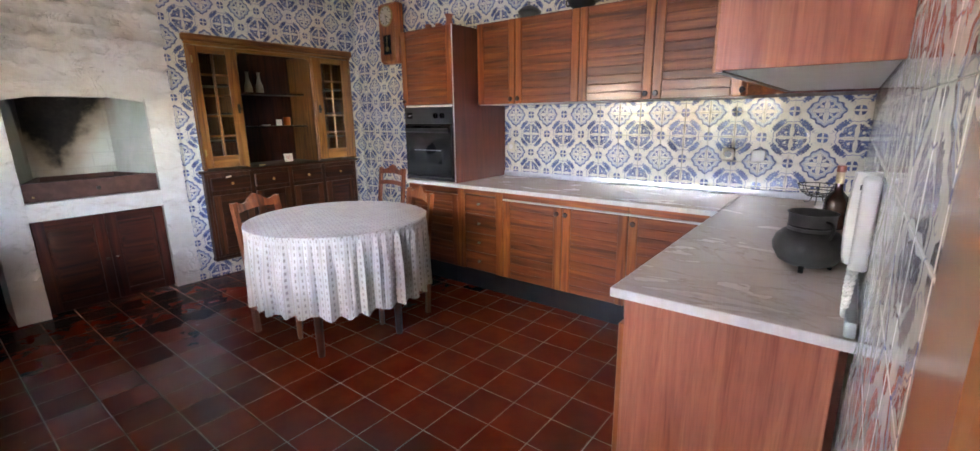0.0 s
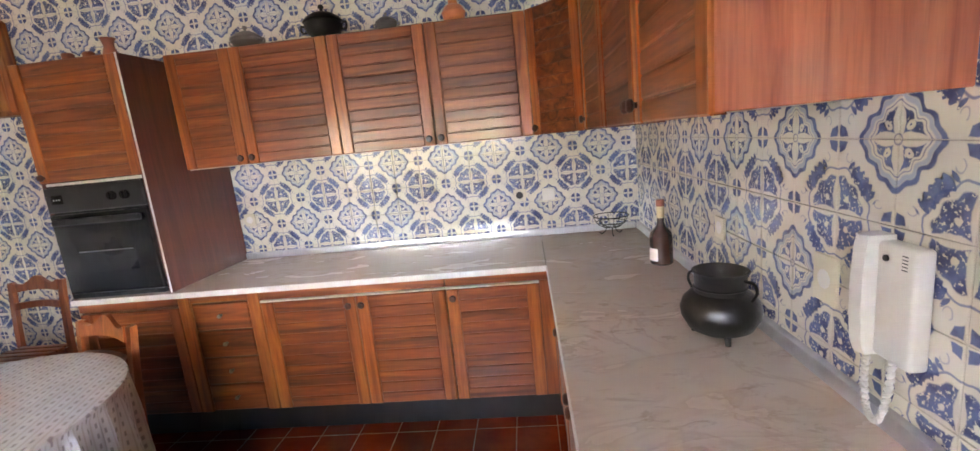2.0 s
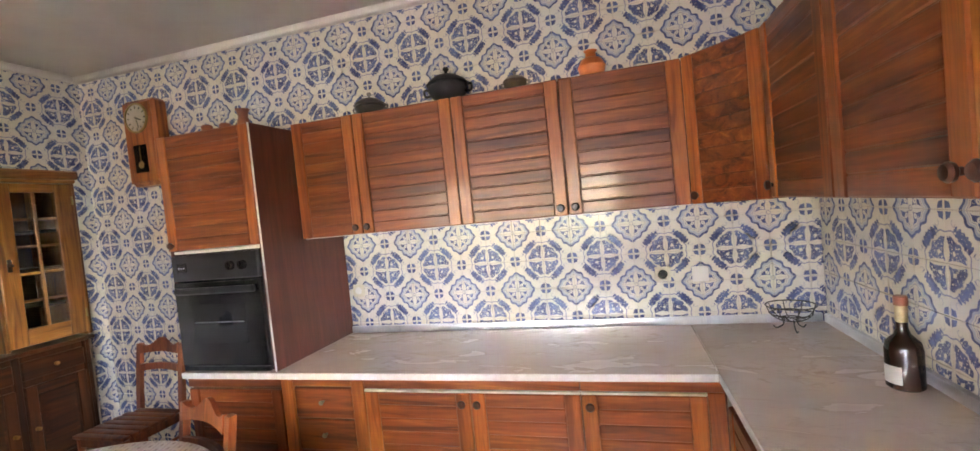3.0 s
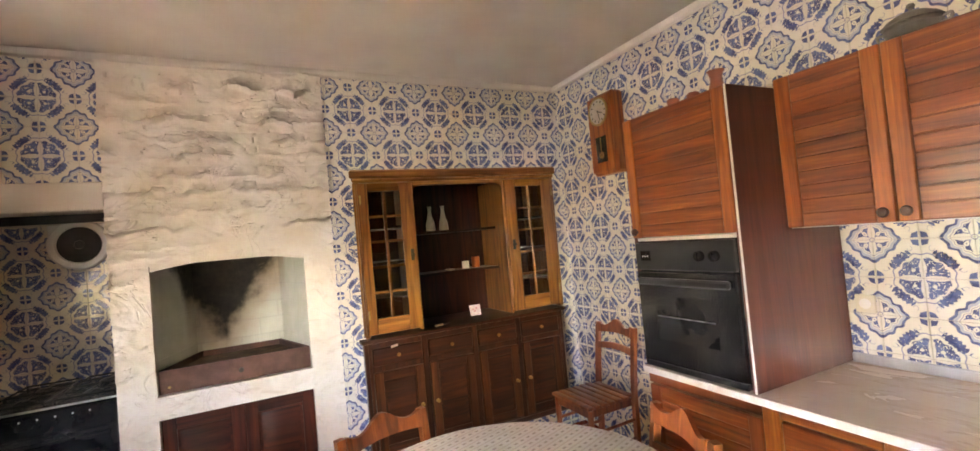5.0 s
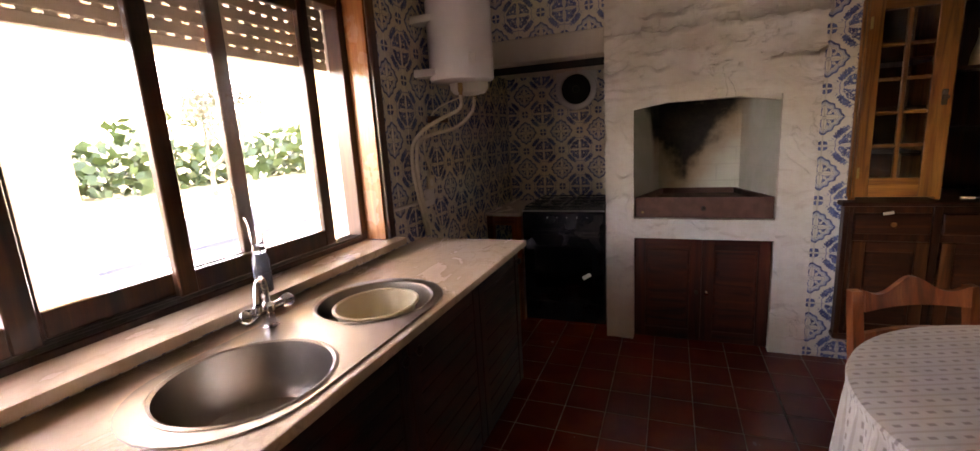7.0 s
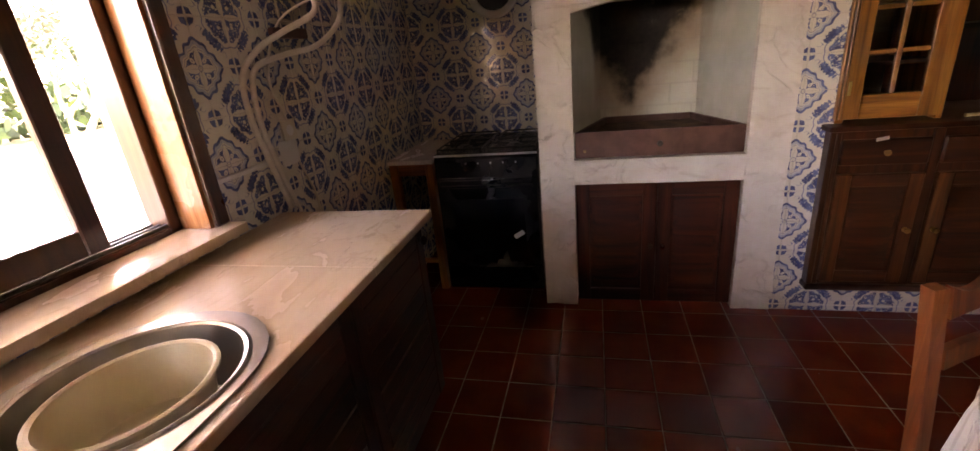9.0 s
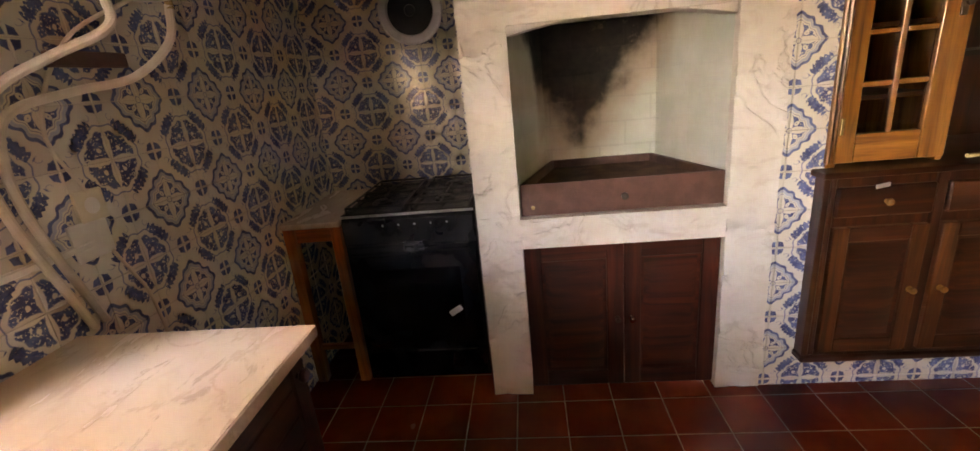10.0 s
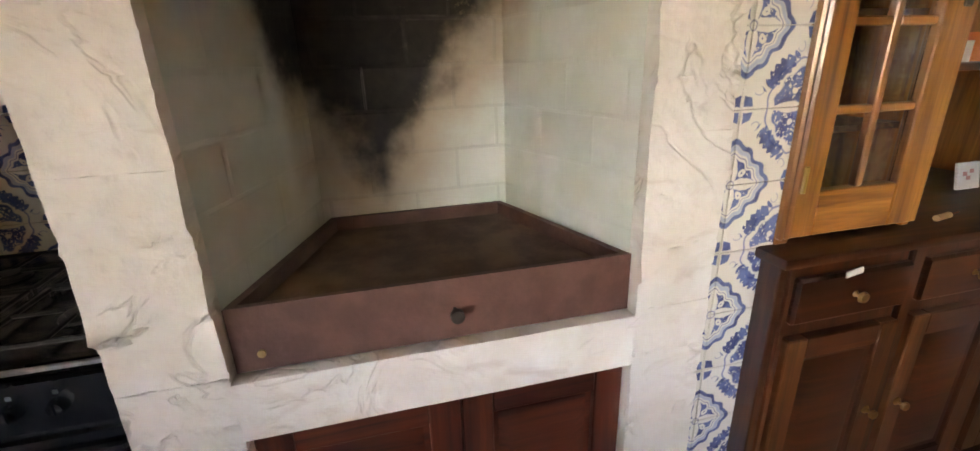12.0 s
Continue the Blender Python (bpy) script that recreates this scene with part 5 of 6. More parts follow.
for k, x in enumerate((-7.4, -4.6)):
    bm = bmesh.new()
    box(bm, (x, -6.42, 0.42), (x + 0.9, -6.08, 0.66), 0.02)
    solo("planter", bm, M["paving"], "grey stone planter on the garden wall", "planter", group="planters")


def tree(x, y, height, spread, leaf, seed, dense, z0=-0.22):
    r = random.Random(seed)
    t = thing("tree", (x, y, z0), "small garden tree with bare twisted branches and sparse leaves", "tree", "garden trees")
    bm, lf = bmesh.new(), bmesh.new()

    def grow(p, d, ln, rad, depth):
        pts, rads = [p], [rad]
        for k in range(4):
            d = (d + Vector((r.uniform(-.3, .3), r.uniform(-.3, .3), r.uniform(-.1, .25)))).normalized()
            p = p + d * ln / 4
            pts.append(p), rads.append(rad * (1 - 0.13 * (k + 1)))
        tube(bm, pts, rads, 6)
        if depth == 0:
            for _ in range(dense):
                c = p + Vector((r.gauss(0, .22), r.gauss(0, .22), r.gauss(0, .18)))
                a = Vector((r.uniform(-1, 1), r.uniform(-1, 1), r.uniform(-.6, .6))).normalized() * r.uniform(.04, .09)
                b = a.cross(Vector((r.uniform(-1, 1), r.uniform(-1, 1), r.uniform(-1, 1)))).normalized() * .03
                lf.faces.new([lf.verts.new(c - a), lf.verts.new(c + b), lf.verts.new(c + a), lf.verts.new(c - b)])
            return
        for _ in range(3):
            nd = (d + Vector((r.uniform(-1, 1) * spread, r.uniform(-1, 1) * spread, r.uniform(-.1, .5)))).normalized()
            grow(p, nd, ln * 0.72, rad * 0.55, depth - 1)
    grow(Vector((x, y, z0)), Vector((0.2, 0, 1)), height * 0.36, height * 0.035, 3)
    part("trunk", bm, M["bark"], t)
    part("crown", lf, leaf, t)


tree(-9.6, -9.2, 3.4, 0.9, M["leaf2"], 3, 34)
tree(-5.6, -9.5, 2.4, 0.9, M["leaf2"], 8, 34)
tree(-11.5, -12.0, 3.2, 0.8, M["leaf"], 5, 60)
tree(-3.2, -11.0, 2.8, 0.8, M["leaf"], 11, 50)
bm = bmesh.new()
r = random.Random(4)
for _ in range(5000):
    x = r.uniform(-40, 12)
    c = Vector((x, -22 + r.gauss(0, 1.2), r.uniform(-0.2, 2.0 + 0.7 * math.sin(x * 0.7) + 0.5 * math.sin(x * 1.9))))
    a = Vector((r.uniform(-1, 1), r.uniform(-1, 1), r.uniform(-1, 1))).normalized() * r.uniform(.2, .42)
    b = a.cross(Vector((r.uniform(-1, 1), r.uniform(-1, 1), r.uniform(-1, 1)))).normalized() * .22
    bm.faces.new([bm.verts.new(c - a), bm.verts.new(c + b), bm.verts.new(c + a), bm.verts.new(c - b)])
solo("hedge", bm, M["leaf"], "green hedge along the far side of the garden", "hedge", "stuff")

# ---- cooking recess ----
stove = thing("stove", (-4.9, 0.335, 0), "black freestanding gas stove with a hob", "stove")
ST0, ST1, STF = 0.042, 0.645, -4.562
boxpart("body", (XA + 0.03, ST0, 0.03), (STF, ST1, 0.868), M["black"], stove, 0.006)
boxpart("hob", (XA + 0.03, ST0, 0.868), (STF + 0.002, ST1, 0.885), M["enamel"], stove, 0.005, "dark brown enamel hob plate")
boxpart("hob_edge", (STF + 0.002, ST0 + 0.002, 0.872), (STF + 0.010, ST1 - 0.002, 0.884), M["alu"], stove, 0.003, "bright metal front edge")
for y in (0.185, 0.490):
    g = bmesh.new()
    for x0, x1 in ((-5.17, -4.90), (-4.88, -4.61)):
        a, b, c, d = x0, x1, y - 0.13, y + 0.13
        tube(g, [(a, c, 0.903), (b, c, 0.903), (b, d, 0.903), (a, d, 0.903), (a, c, 0.903)], 0.006, 6)
        mx = (a + b) / 2
        for p, q in (((a, y), (mx - 0.03, y)), ((mx + 0.03, y), (b, y)), ((mx, c), (mx, y - 0.03)), ((mx, y + 0.03), (mx, d))):
            tube(g, [(*p, 0.904), (*q, 0.904)], 0.005, 6)
        for p in ((a, c), (b, c), (a, d), (b, d)):
            tube(g, [(*p, 0.885), (*p, 0.903)], 0.005, 6)
    part("grate", g, M["iron"], stove)
    for mx in (-5.035, -4.745):
        g = bmesh.new()
        lathe(g, [(0.045, 0.884), (0.045, 0.892), (0.03, 0.896), (0.03, 0.902), (0.002, 0.904)], 20, (mx, y, 0))
        part("burner", g, M["iron"], stove)
cp = boxpart("control_panel", (STF - 0.004, ST0 + 0.004, 0.745), (STF + 0.016, ST1 - 0.004, 0.862), M["black"], stove, 0.006)
for k in range(5):
    y = 0.235 + k * 0.072
    g = bmesh.new()
    lathe(g, [(0.017, STF + 0.014), (0.017, STF + 0.020), (0.013, STF + 0.036), (0.002, STF + 0.038)], 16, (0, y, 0.805), "x")
    box(g, (STF + 0.036, y - 0.002, 0.795), (STF + 0.041, y + 0.002, 0.820), 0.0)
    part("dial", g, M["black"], cp)
    boxpart("mark", (STF + 0.0155, y - 0.004, 0.828), (STF + 0.0175, y + 0.004, 0.836), M["alu"], cp, 0.0)
od = boxpart("oven_door", (STF - 0.004, ST0 + 0.006, 0.20), (STF + 0.014, ST1 - 0.006, 0.735), M["black"], stove, 0.006)
boxpart("window", (STF + 0.013, ST0 + 0.09, 0.30), (STF + 0.016, ST1 - 0.09, 0.62), M["ovenglass"], od, 0.0)
boxpart("handle", (STF + 0.012, ST0 + 0.03, 0.690), (STF + 0.040, ST1 - 0.03, 0.712), M["black"], od, 0.006)
boxpart("lower_drawer", (STF - 0.004, ST0 + 0.006, 0.05), (STF + 0.012, ST1 - 0.006, 0.19), M["black"], stove, 0.006)
bm = bmesh.new()
box(bm, (-0.012, -0.033, -0.014), (0.0, 0.033, 0.014), 0.006, 2)
bm.transform(Matrix.Translation((STF + 0.028, 0.515, 0.400)) @ Matrix.Rotation(radians(32), 4, "X"))
part("sticker", bm, M["card"], od, "small white label on the oven door")

side = thing("side_table", (-4.9, -0.12, 0), "narrow wooden stand with a grey stone top", "table")
SZ = 0.856
bm = bmesh.new()
box(bm, (XA + 0.02, YS + 0.012, SZ - 0.025), (STF - 0.01, 0.026, SZ), 0.004)
part("tabletop", bm, M["table_top"], side, "grey speckled stone slab")
for x in (STF - 0.075, XA + 0.04):
    for y0, y1 in ((YS + 0.014, YS + 0.064), (-0.030, 0.020)):
        boxpart("leg", (x, y0, 0), (x + 0.05, y1, SZ - 0.026), M["org_z"], side, 0.003)
for x in (STF - 0.07, XA + 0.045):
    boxpart("apron", (x, YS + 0.065, SZ - 0.10), (x + 0.03, -0.031, SZ - 0.026), M["org_y"], side, 0.003)
boxpart("stretcher", (STF - 0.06, YS + 0.065, 0.18), (STF - 0.04, -0.031, 0.21), M["org_y"], side, 0.003)

bm = bmesh.new()
box(bm, (XA + 0.006, 0.176, 1.752), (XA + 0.035, 0.508, 1.908), 0.012, 3)
lathe(bm, [(0.165, XA + 0.034), (0.165, XA + 0.06), (0.155, XA + 0.068), (0.125, XA + 0.068), (0.115, XA + 0.045)], 32, (0, 0.342, 1.768), "x")
fan = thing("extractor_fan", (XA + 0.01, 0.325, 1.575), "round white wall extractor fan with a dark opening", "fan")
part("housing", bm, M["white"], fan)
bm = bmesh.new()
lathe(bm, [(0.118, XA + 0.044), (0.118, XA + 0.05), (0.03, XA + 0.05), (0.025, XA + 0.062), (0.002, XA + 0.064)], 28, (0, 0.342, 1.768), "x")
part("opening", bm, M["kick"], fan)

# water heater
boiler = thing("water_heater", (-3.76, -0.05, 1.70), "white cylindrical electric water heater on the wall", "water heater")
bx, by, br = -3.825, -0.045, 0.182
bm = bmesh.new()
lathe(bm, [(0.04, 1.742), (br - 0.02, 1.748), (br - 0.004, 1.756), (br, 1.768), (br, 2.170), (br - 0.004, 2.185), (br - 0.03, 2.200), (br - 0.09, 2.212), (0.02, 2.216)], 48, (bx, by, 0))
part("tank", bm, M["white"], boiler)
bm = bmesh.new()
lathe(bm, [(0.112, 1.748), (0.108, 1.712), (0.090, 1.688), (0.05, 1.678), (0.002, 1.676)], 28, (bx - 0.045, by + 0.02, 0))
part("lower_cap", bm, M["plastic"], boiler)
for z in (1.80, 2.08):
    boxpart("bracket", (bx + 0.05, YS + 0.004, z - 0.02), (bx + 0.16, by - 0.08, z + 0.02), M["white"], boiler, 0.004)
    boxpart("bracket", (bx - 0.16, YS + 0.004, z - 0.02), (bx - 0.05, by - 0.08, z + 0.02), M["white"], boiler, 0.004)
bm = bmesh.new()
box(bm, (-0.02, -0.003, -0.03), (0.02, 0.003, 0.03), 0.002)
bm.transform(Matrix.Translation((bx + br * math.cos(0.75) * 1.002, by + br * math.sin(0.75) * 1.002, 1.85)) @ Matrix.Rotation(0.75 - math.pi / 2, 4, "Z"))
part("label", bm, M["card"], boiler, "small printed rating label")
for k in range(2):
    bm = bmesh.new()
    lathe(bm, [(0.014, 1.735), (0.014, 1.69), (0.010, 1.685), (0.010, 1.66)], 12, (bx + 0.10 - 0.2 * k, by + 0.03, 0))
    part("fitting", bm, M["brass"], boiler)
pw = YS + 0.03
for name, ctrl in (("pipe", [(bx + 0.10, by + 0.03, 1.67), (bx + 0.105, by + 0.02, 1.60), (bx + 0.17, -0.12, 1.545), (bx + 0.24, -0.19, 1.49), (bx + 0.285, pw, 1.40), (bx + 0.285, pw, 1.22), (bx + 0.20, pw, 0.90)]),
                   ("pipe", [(bx - 0.10, by + 0.03, 1.67), (bx - 0.10, by, 1.58), (bx - 0.05, -0.13, 1.50), (bx + 0.06, -0.20, 1.475), (bx + 0.19, pw, 1.44), (bx + 0.245, pw, 1.36), (bx + 0.245, pw, 1.20), (bx + 0.165, pw, 0.90)])):
    bm = bmesh.new()
    tube(bm, curve_pts(ctrl, 8), 0.0108, 10)
    solo(name, bm, M["pipe"], "cream painted water pipe below the heater", "pipe", group="heater pipes")
bm = bmesh.new()
box(bm, (bx - 0.17, YS + 0.010, 1.535), (bx + 0.06, YS + 0.035, 1.575), 0.004)
solo("pipe_bracket", bm, M["rust"], "rusty brown iron bar behind the pipes", "bracket")


def socket(name, m, label, two=True, mat="plastic", w=0.075, h=0.075):
    s = thing(name, m.translation, label, "socket", "wall sockets")
    bm = bmesh.new()
    box(bm, (-w / 2, 0.0, -h / 2), (w / 2, 0.010, h / 2), 0.004, 2)
    bm.transform(m)
    p = part("plate", bm, M[mat], s)
    bm = bmesh.new()
    lathe(bm, [(0.022, 0.0105), (0.021, 0.006), (0.002, 0.006)], 20, (0, 0, 0), "y")
    bm.transform(m)
    part("well", bm, M["charcoal" if two else "plastic"], s)
    if two:
        for u in (-0.009, 0.009):
            bm = bmesh.new()
            lathe(bm, [(0.003, 0.0062), (0.003, 0.0075), (0.001, 0.0075)], 8, (u, 0, 0), "y")
            bm.transform(m)
            part("hole", bm, M["kick"], s)


NF = lambda x, z: frame_at((x, YN - 0.0055, z), (1, 0, 0), (0, -1, 0))
EF = lambda y, z: frame_at((XE - 0.0055, y, z), (0, 1, 0), (-1, 0, 0))
SF = lambda x, z: frame_at((x, YS + 0.0055, z), (1, 0, 0), (0, 1, 0))
socket("socket", NF(-2.36, 1.145), "cream wall socket on the tiles", False, "cream")
socket("socket", NF(-0.628, 1.148), "cream wall socket with a dark centre", True, "cream")
socket("socket", NF(-0.455, 1.140), "white wall socket on the tiles", False)
socket("socket", EF(2.52, 1.126), "cream wall socket beside the iron pot", False, "cream")
socket("socket", EF(1.955, 1.123), "cream wall switch beside the telephone", False, "cream", 0.08, 0.11)
socket("junction_box", SF(-3.75, 1.19), "cream square junction box below the heater", False, "cream", 0.085, 0.085)
socket("socket", SF(-3.72, 1.105), "white wall socket with a plug", False, "plastic", 0.11, 0.10)
for ctrl in ([(bx - 0.02, by + 0.02, 1.685), (bx + 0.0, YS + 0.03, 1.60), (-3.70, YS + 0.016, 1.40), (-3.745, YS + 0.016, 1.23)],
             [(-3.76, YS + 0.016, 1.06), (-3.80, YS + 0.014, 0.97), (-3.83, YS + 0.014, 0.88), (-3.85, YS + 0.014, 0.6)]):
    bm = bmesh.new()
    tube(bm, curve_pts(ctrl, 6), 0.005, 8)
    solo("cable", bm, M["pipe"], "cream electric cable on the tiles", "cable", group="cables")
bm = bmesh.new()
box(bm, (-3.72, YS + 0.006, 1.085), (-3.27, YS + 0.018, 1.103), 0.003)
solo("cable_duct", bm, M["plastic"], "white plastic cable duct on the tiles", "duct")

# ---- table and chairs ----
TC, TR, TZ = Vector((-2.535, 2.04)), 0.545, 0.788
table = thing("round_table", (TC.x, TC.y, 0), "round dark wooden dining table under a cloth", "table")
bm = bmesh.new()
lathe(bm, [(0.002, TZ - 0.03), (TR - 0.02, TZ - 0.03), (TR, TZ - 0.02), (TR, TZ - 0.006), (TR - 0.01, TZ), (0.002, TZ)], 48, (TC.x, TC.y, 0))
part("tabletop", bm, M["drk_x"], table)
for a in (0.5, 2.07, 3.64, 5.21):
    x, y = TC.x + 0.36 * math.cos(a), TC.y + 0.36 * math.sin(a)
    bm = bmesh.new()
    lathe(bm, [(0.018, 0.0), (0.022, 0.03), (0.026, 0.3), (0.022, 0.33), (0.032, 0.36), (0.034, TZ - 0.031)], 14, (x, y, 0))
    part("leg", bm, M["drk_z"], table)
tcl = thing("tablecloth", (TC.x, TC.y, TZ), "pale striped cotton tablecloth with a gathered skirt", "tablecloth")
bm = bmesh.new()
uvl = bm.loops.layers.uv.new("uv")
N = 240
rings = []
R0 = TR + 0.012
rows = [(0.0, 0.006), (R0 * 0.3, 0.006), (R0 * 0.6, 0.006), (R0 * 0.85, 0.006), (R0 - 0.012, 0.006), (R0 - 0.003, 0.003), (R0, -0.006)]
skirt = [0.02, 0.05, 0.10, 0.16, 0.22, 0.28, 0.33, 0.38, 0.42, 0.45]
for rad, h in rows:
    ring = []
    for i in range(N):
        a = 2 * math.pi * i / N
        ring.append(bm.verts.new((TC.x + max(rad, 0.001) * math.cos(a), TC.y + max(rad, 0.001) * math.sin(a), TZ + h)))
    rings.append(ring)
for s in skirt:
    ring = []
    amp = min(1.0, s / 0.22)
    for i in range(N):
        a = 2 * math.pi * i / N
        w = noise.noise(Vector((math.cos(a) * 2.2, math.sin(a) * 2.2, 3.0)))
        ph = a * 30 + 3.0 * w
        f = 0.019 * amp * math.sin(ph) * (0.6 + 0.8 * w * w) + 0.010 * amp * math.sin(a * 47 + 5 * w) + 0.005 * min(1, s / 0.03) * math.sin(a * 75 + 2 * w)
        f += 0.020 * amp * noise.noise(Vector((math.cos(a) * 3.1, math.sin(a) * 3.1, s * 2)))
        hem = 0.018 * noise.noise(Vector((math.cos(a) * 2.0, math.sin(a) * 2.0, 9.0))) + 0.010 * math.sin(ph)
        rad = R0 - 0.006 + 0.006 * s / 0.45 + f
        ring.append(bm.verts.new((TC.x + rad * math.cos(a), TC.y + rad * math.sin(a), TZ - 0.006 - s - hem * (s / 0.45))))
    rings.append(ring)
for j, (p, q) in enumerate(zip(rings, rings[1:])):
    for i in range(N):
        k = (i + 1) % N
        f = bm.faces.new((p[i], p[k], q[k], q[i]))
        for lp in f.loops:
            v = lp.vert.co
            if j < 6:
                c, s_ = math.cos(0.35), math.sin(0.35)
                dx, dy_ = v.x - TC.x, v.y - TC.y
                lp[uvl].uv = (5 + c * dx + s_ * dy_, 5 - s_ * dx + c * dy_)
            else:
                ii = i if lp.vert in (p[i], q[i]) else i + 1
                lp[uvl].uv = (ii / N * 2 * math.pi * R0 * 1.35, v.z)
part("cloth", bm, M["cloth"], tcl)


def chair():
    c = thing("dining_chair", (0, 0, 0), "reddish brown wooden dining chair with a slatted seat", "chair", "dining chairs")
    w, d, sh, bh = 0.40, 0.40, 0.45, 0.90
    m = M["chair"]
    for s in (-1, 1):
        bm = bmesh.new()
        x = s * (w / 2 - 0.018)
        pts = [(x, d / 2 - 0.018 - 0.01, 0), (x, d / 2 - 0.018, 0.22), (x, d / 2 - 0.012, sh), (x, d / 2 + 0.012, 0.68), (x, d / 2 + 0.040, bh - 0.02)]
        pr = curve_pts(pts, 5)
        vs = [[bm.verts.new((p.x + a * 0.017, p.y + b * 0.015, p.z)) for a, b in ((-1, -1), (1, -1), (1, 1), (-1, 1))] for p in pr]
        for p, q in zip(vs, vs[1:]):
            for i in range(4):
                bm.faces.new((p[i], p[(i + 1) % 4], q[(i + 1) % 4], q[i]))
        bm.faces.new(vs[0]), bm.faces.new(vs[-1])
        part("back_post", bm, m, c)
        bm = bmesh.new()
        lathe(bm, [(0.014, 0.0), (0.018, 0.05), (0.020, 0.36), (0.020, sh - 0.02)], 10, (s * (w / 2 - 0.02), -d / 2 + 0.02, 0))
        part("front_leg", bm, m, c)
        for z in (0.16, 0.28):
            bm = bmesh.new()
            tube(bm, [(s * (w / 2 - 0.02), -d / 2 + 0.02, z), (s * (w / 2 - 0.018), d / 2 - 0.02, z + 0.01)], 0.010, 8)
            part("stretcher", bm, m, c)
        bm = bmesh.new()
        box(bm, (s * (w / 2 - 0.034) - 0.012, -d / 2 + 0.03, sh - 0.07), (s * (w / 2 - 0.034) + 0.012, d / 2 - 0.035, sh - 0.015), 0.003)
        part("apron", bm, m, c)
    bm = bmesh.new()
    box(bm, (-w / 2 + 0.03, -d / 2 + 0.008, sh - 0.07), (w / 2 - 0.03, -d / 2 + 0.03, sh - 0.015), 0.003)
    part("apron", bm, m, c)
    for k in range(7):
        y0 = -d / 2 - 0.01 + k * 0.0575
        bm = bmesh.new()
        box(bm, (-w / 2 - 0.004 + (0.03 if k == 6 else 0), y0, sh - 0.014), (w / 2 + 0.004 - (0.03 if k == 6 else 0), y0 + 0.047, sh + 0.006), 0.005, 2)
        part("seat_slat", bm, m, c)
    # crest with a wavy upper edge, and a lower rail
    for zlo, hgt, wave in ((0.815, 0.07, 1), (0.70, 0.045, 0)):
        bm = bmesh.new()
        n = 24
        up = []
        for k in range(n + 1):
            u = k / n
            x = -w / 2 + 0.036 + (w - 0.072) * u
            z = zlo + hgt + (0.018 * math.cos(2 * math.pi * (u - 0.5) * 1.5) + 0.014 * math.exp(-((u - 0.5) / 0.16) ** 2) if wave else 0.006 * math.sin(math.pi * u))
            up.append((x, z))
        lowr = [(x, zlo + 0.010 * math.sin(math.pi * k / n)) for k, (x, z) in enumerate(up)]
        f0, f1 = [], []
        for k in range(n + 1):
            bow = 0.020 * math.sin(math.pi * k / n)
            y = d / 2 + (0.018 if wave else 0.004) + bow
            lean = 0.14
            f0.append([bm.verts.new((up[k][0], y + dy2 + lean * (zz - zlo), zz)) for dy2, zz in ((-0.009, lowr[k][1]), (-0.009, up[k][1]), (0.009, up[k][1]), (0.009, lowr[k][1]))])
        for p, q in zip(f0, f0[1:]):
            for i in range(4):
                bm.faces.new((p[i], p[(i + 1) % 4], q[(i + 1) % 4], q[i]))
        bm.faces.new(f0[0]), bm.faces.new(f0[-1])
        part("crest_rail" if wave else "back_rail", bm, m, c)
    return c


# the back of a chair faces its own +y
ch = chair()
copy_thing(ch, pose(-2.535, 2.46, 0, 0, 0, -18))
copy_thing(ch, pose(-2.915, 1.885, 0, 0, 0, 109))
ch.matrix_basis = pose(-3.85, 3.37, 0, 0, 0, 0)
ch["label"] = "reddish brown wooden chair standing against the tiled wall"


# ---- small things ----
pot = thing("iron_pot", (-0.06, 2.19, CT), "black three-legged cast iron pot on the worktop", "pot")
px, py, ps = -0.064, 2.19, 0.74
bm = bmesh.new()
lathe(bm, [(0.02, 0.016), (0.075, 0.020), (0.115, 0.042), (0.139, 0.085), (0.143, 0.115), (0.132, 0.150), (0.108, 0.174), (0.092, 0.182), (0.090, 0.196), (0.094, 0.200), (0.090, 0.204), (0.092, 0.252), (0.099, 0.262), (0.093, 0.264), (0.084, 0.250), (0.082, 0.190), (0.10, 0.165), (0.12, 0.10), (0.05, 0.034), (0.002, 0.030)], 40, (px, py, CT))
bm.transform(Matrix.Translation((px, py, CT)) @ Matrix.Scale(ps, 4) @ Matrix.Translation((-px, -py, -CT)))
part("body", bm, M["iron"], pot)
for a in (0.4, 2.5, 4.6):
    bm = bmesh.new()
    tube(bm, [(px + 0.085 * math.cos(a), py + 0.085 * math.sin(a), CT + 0.05), (px + 0.098 * math.cos(a), py + 0.098 * math.sin(a), CT)], [0.014, 0.010], 8)
    bm.transform(Matrix.Translation((px, py, CT)) @ Matrix.Scale(ps, 4) @ Matrix.Translation((-px, -py, -CT)))
    part("foot", bm, M["iron"], pot)
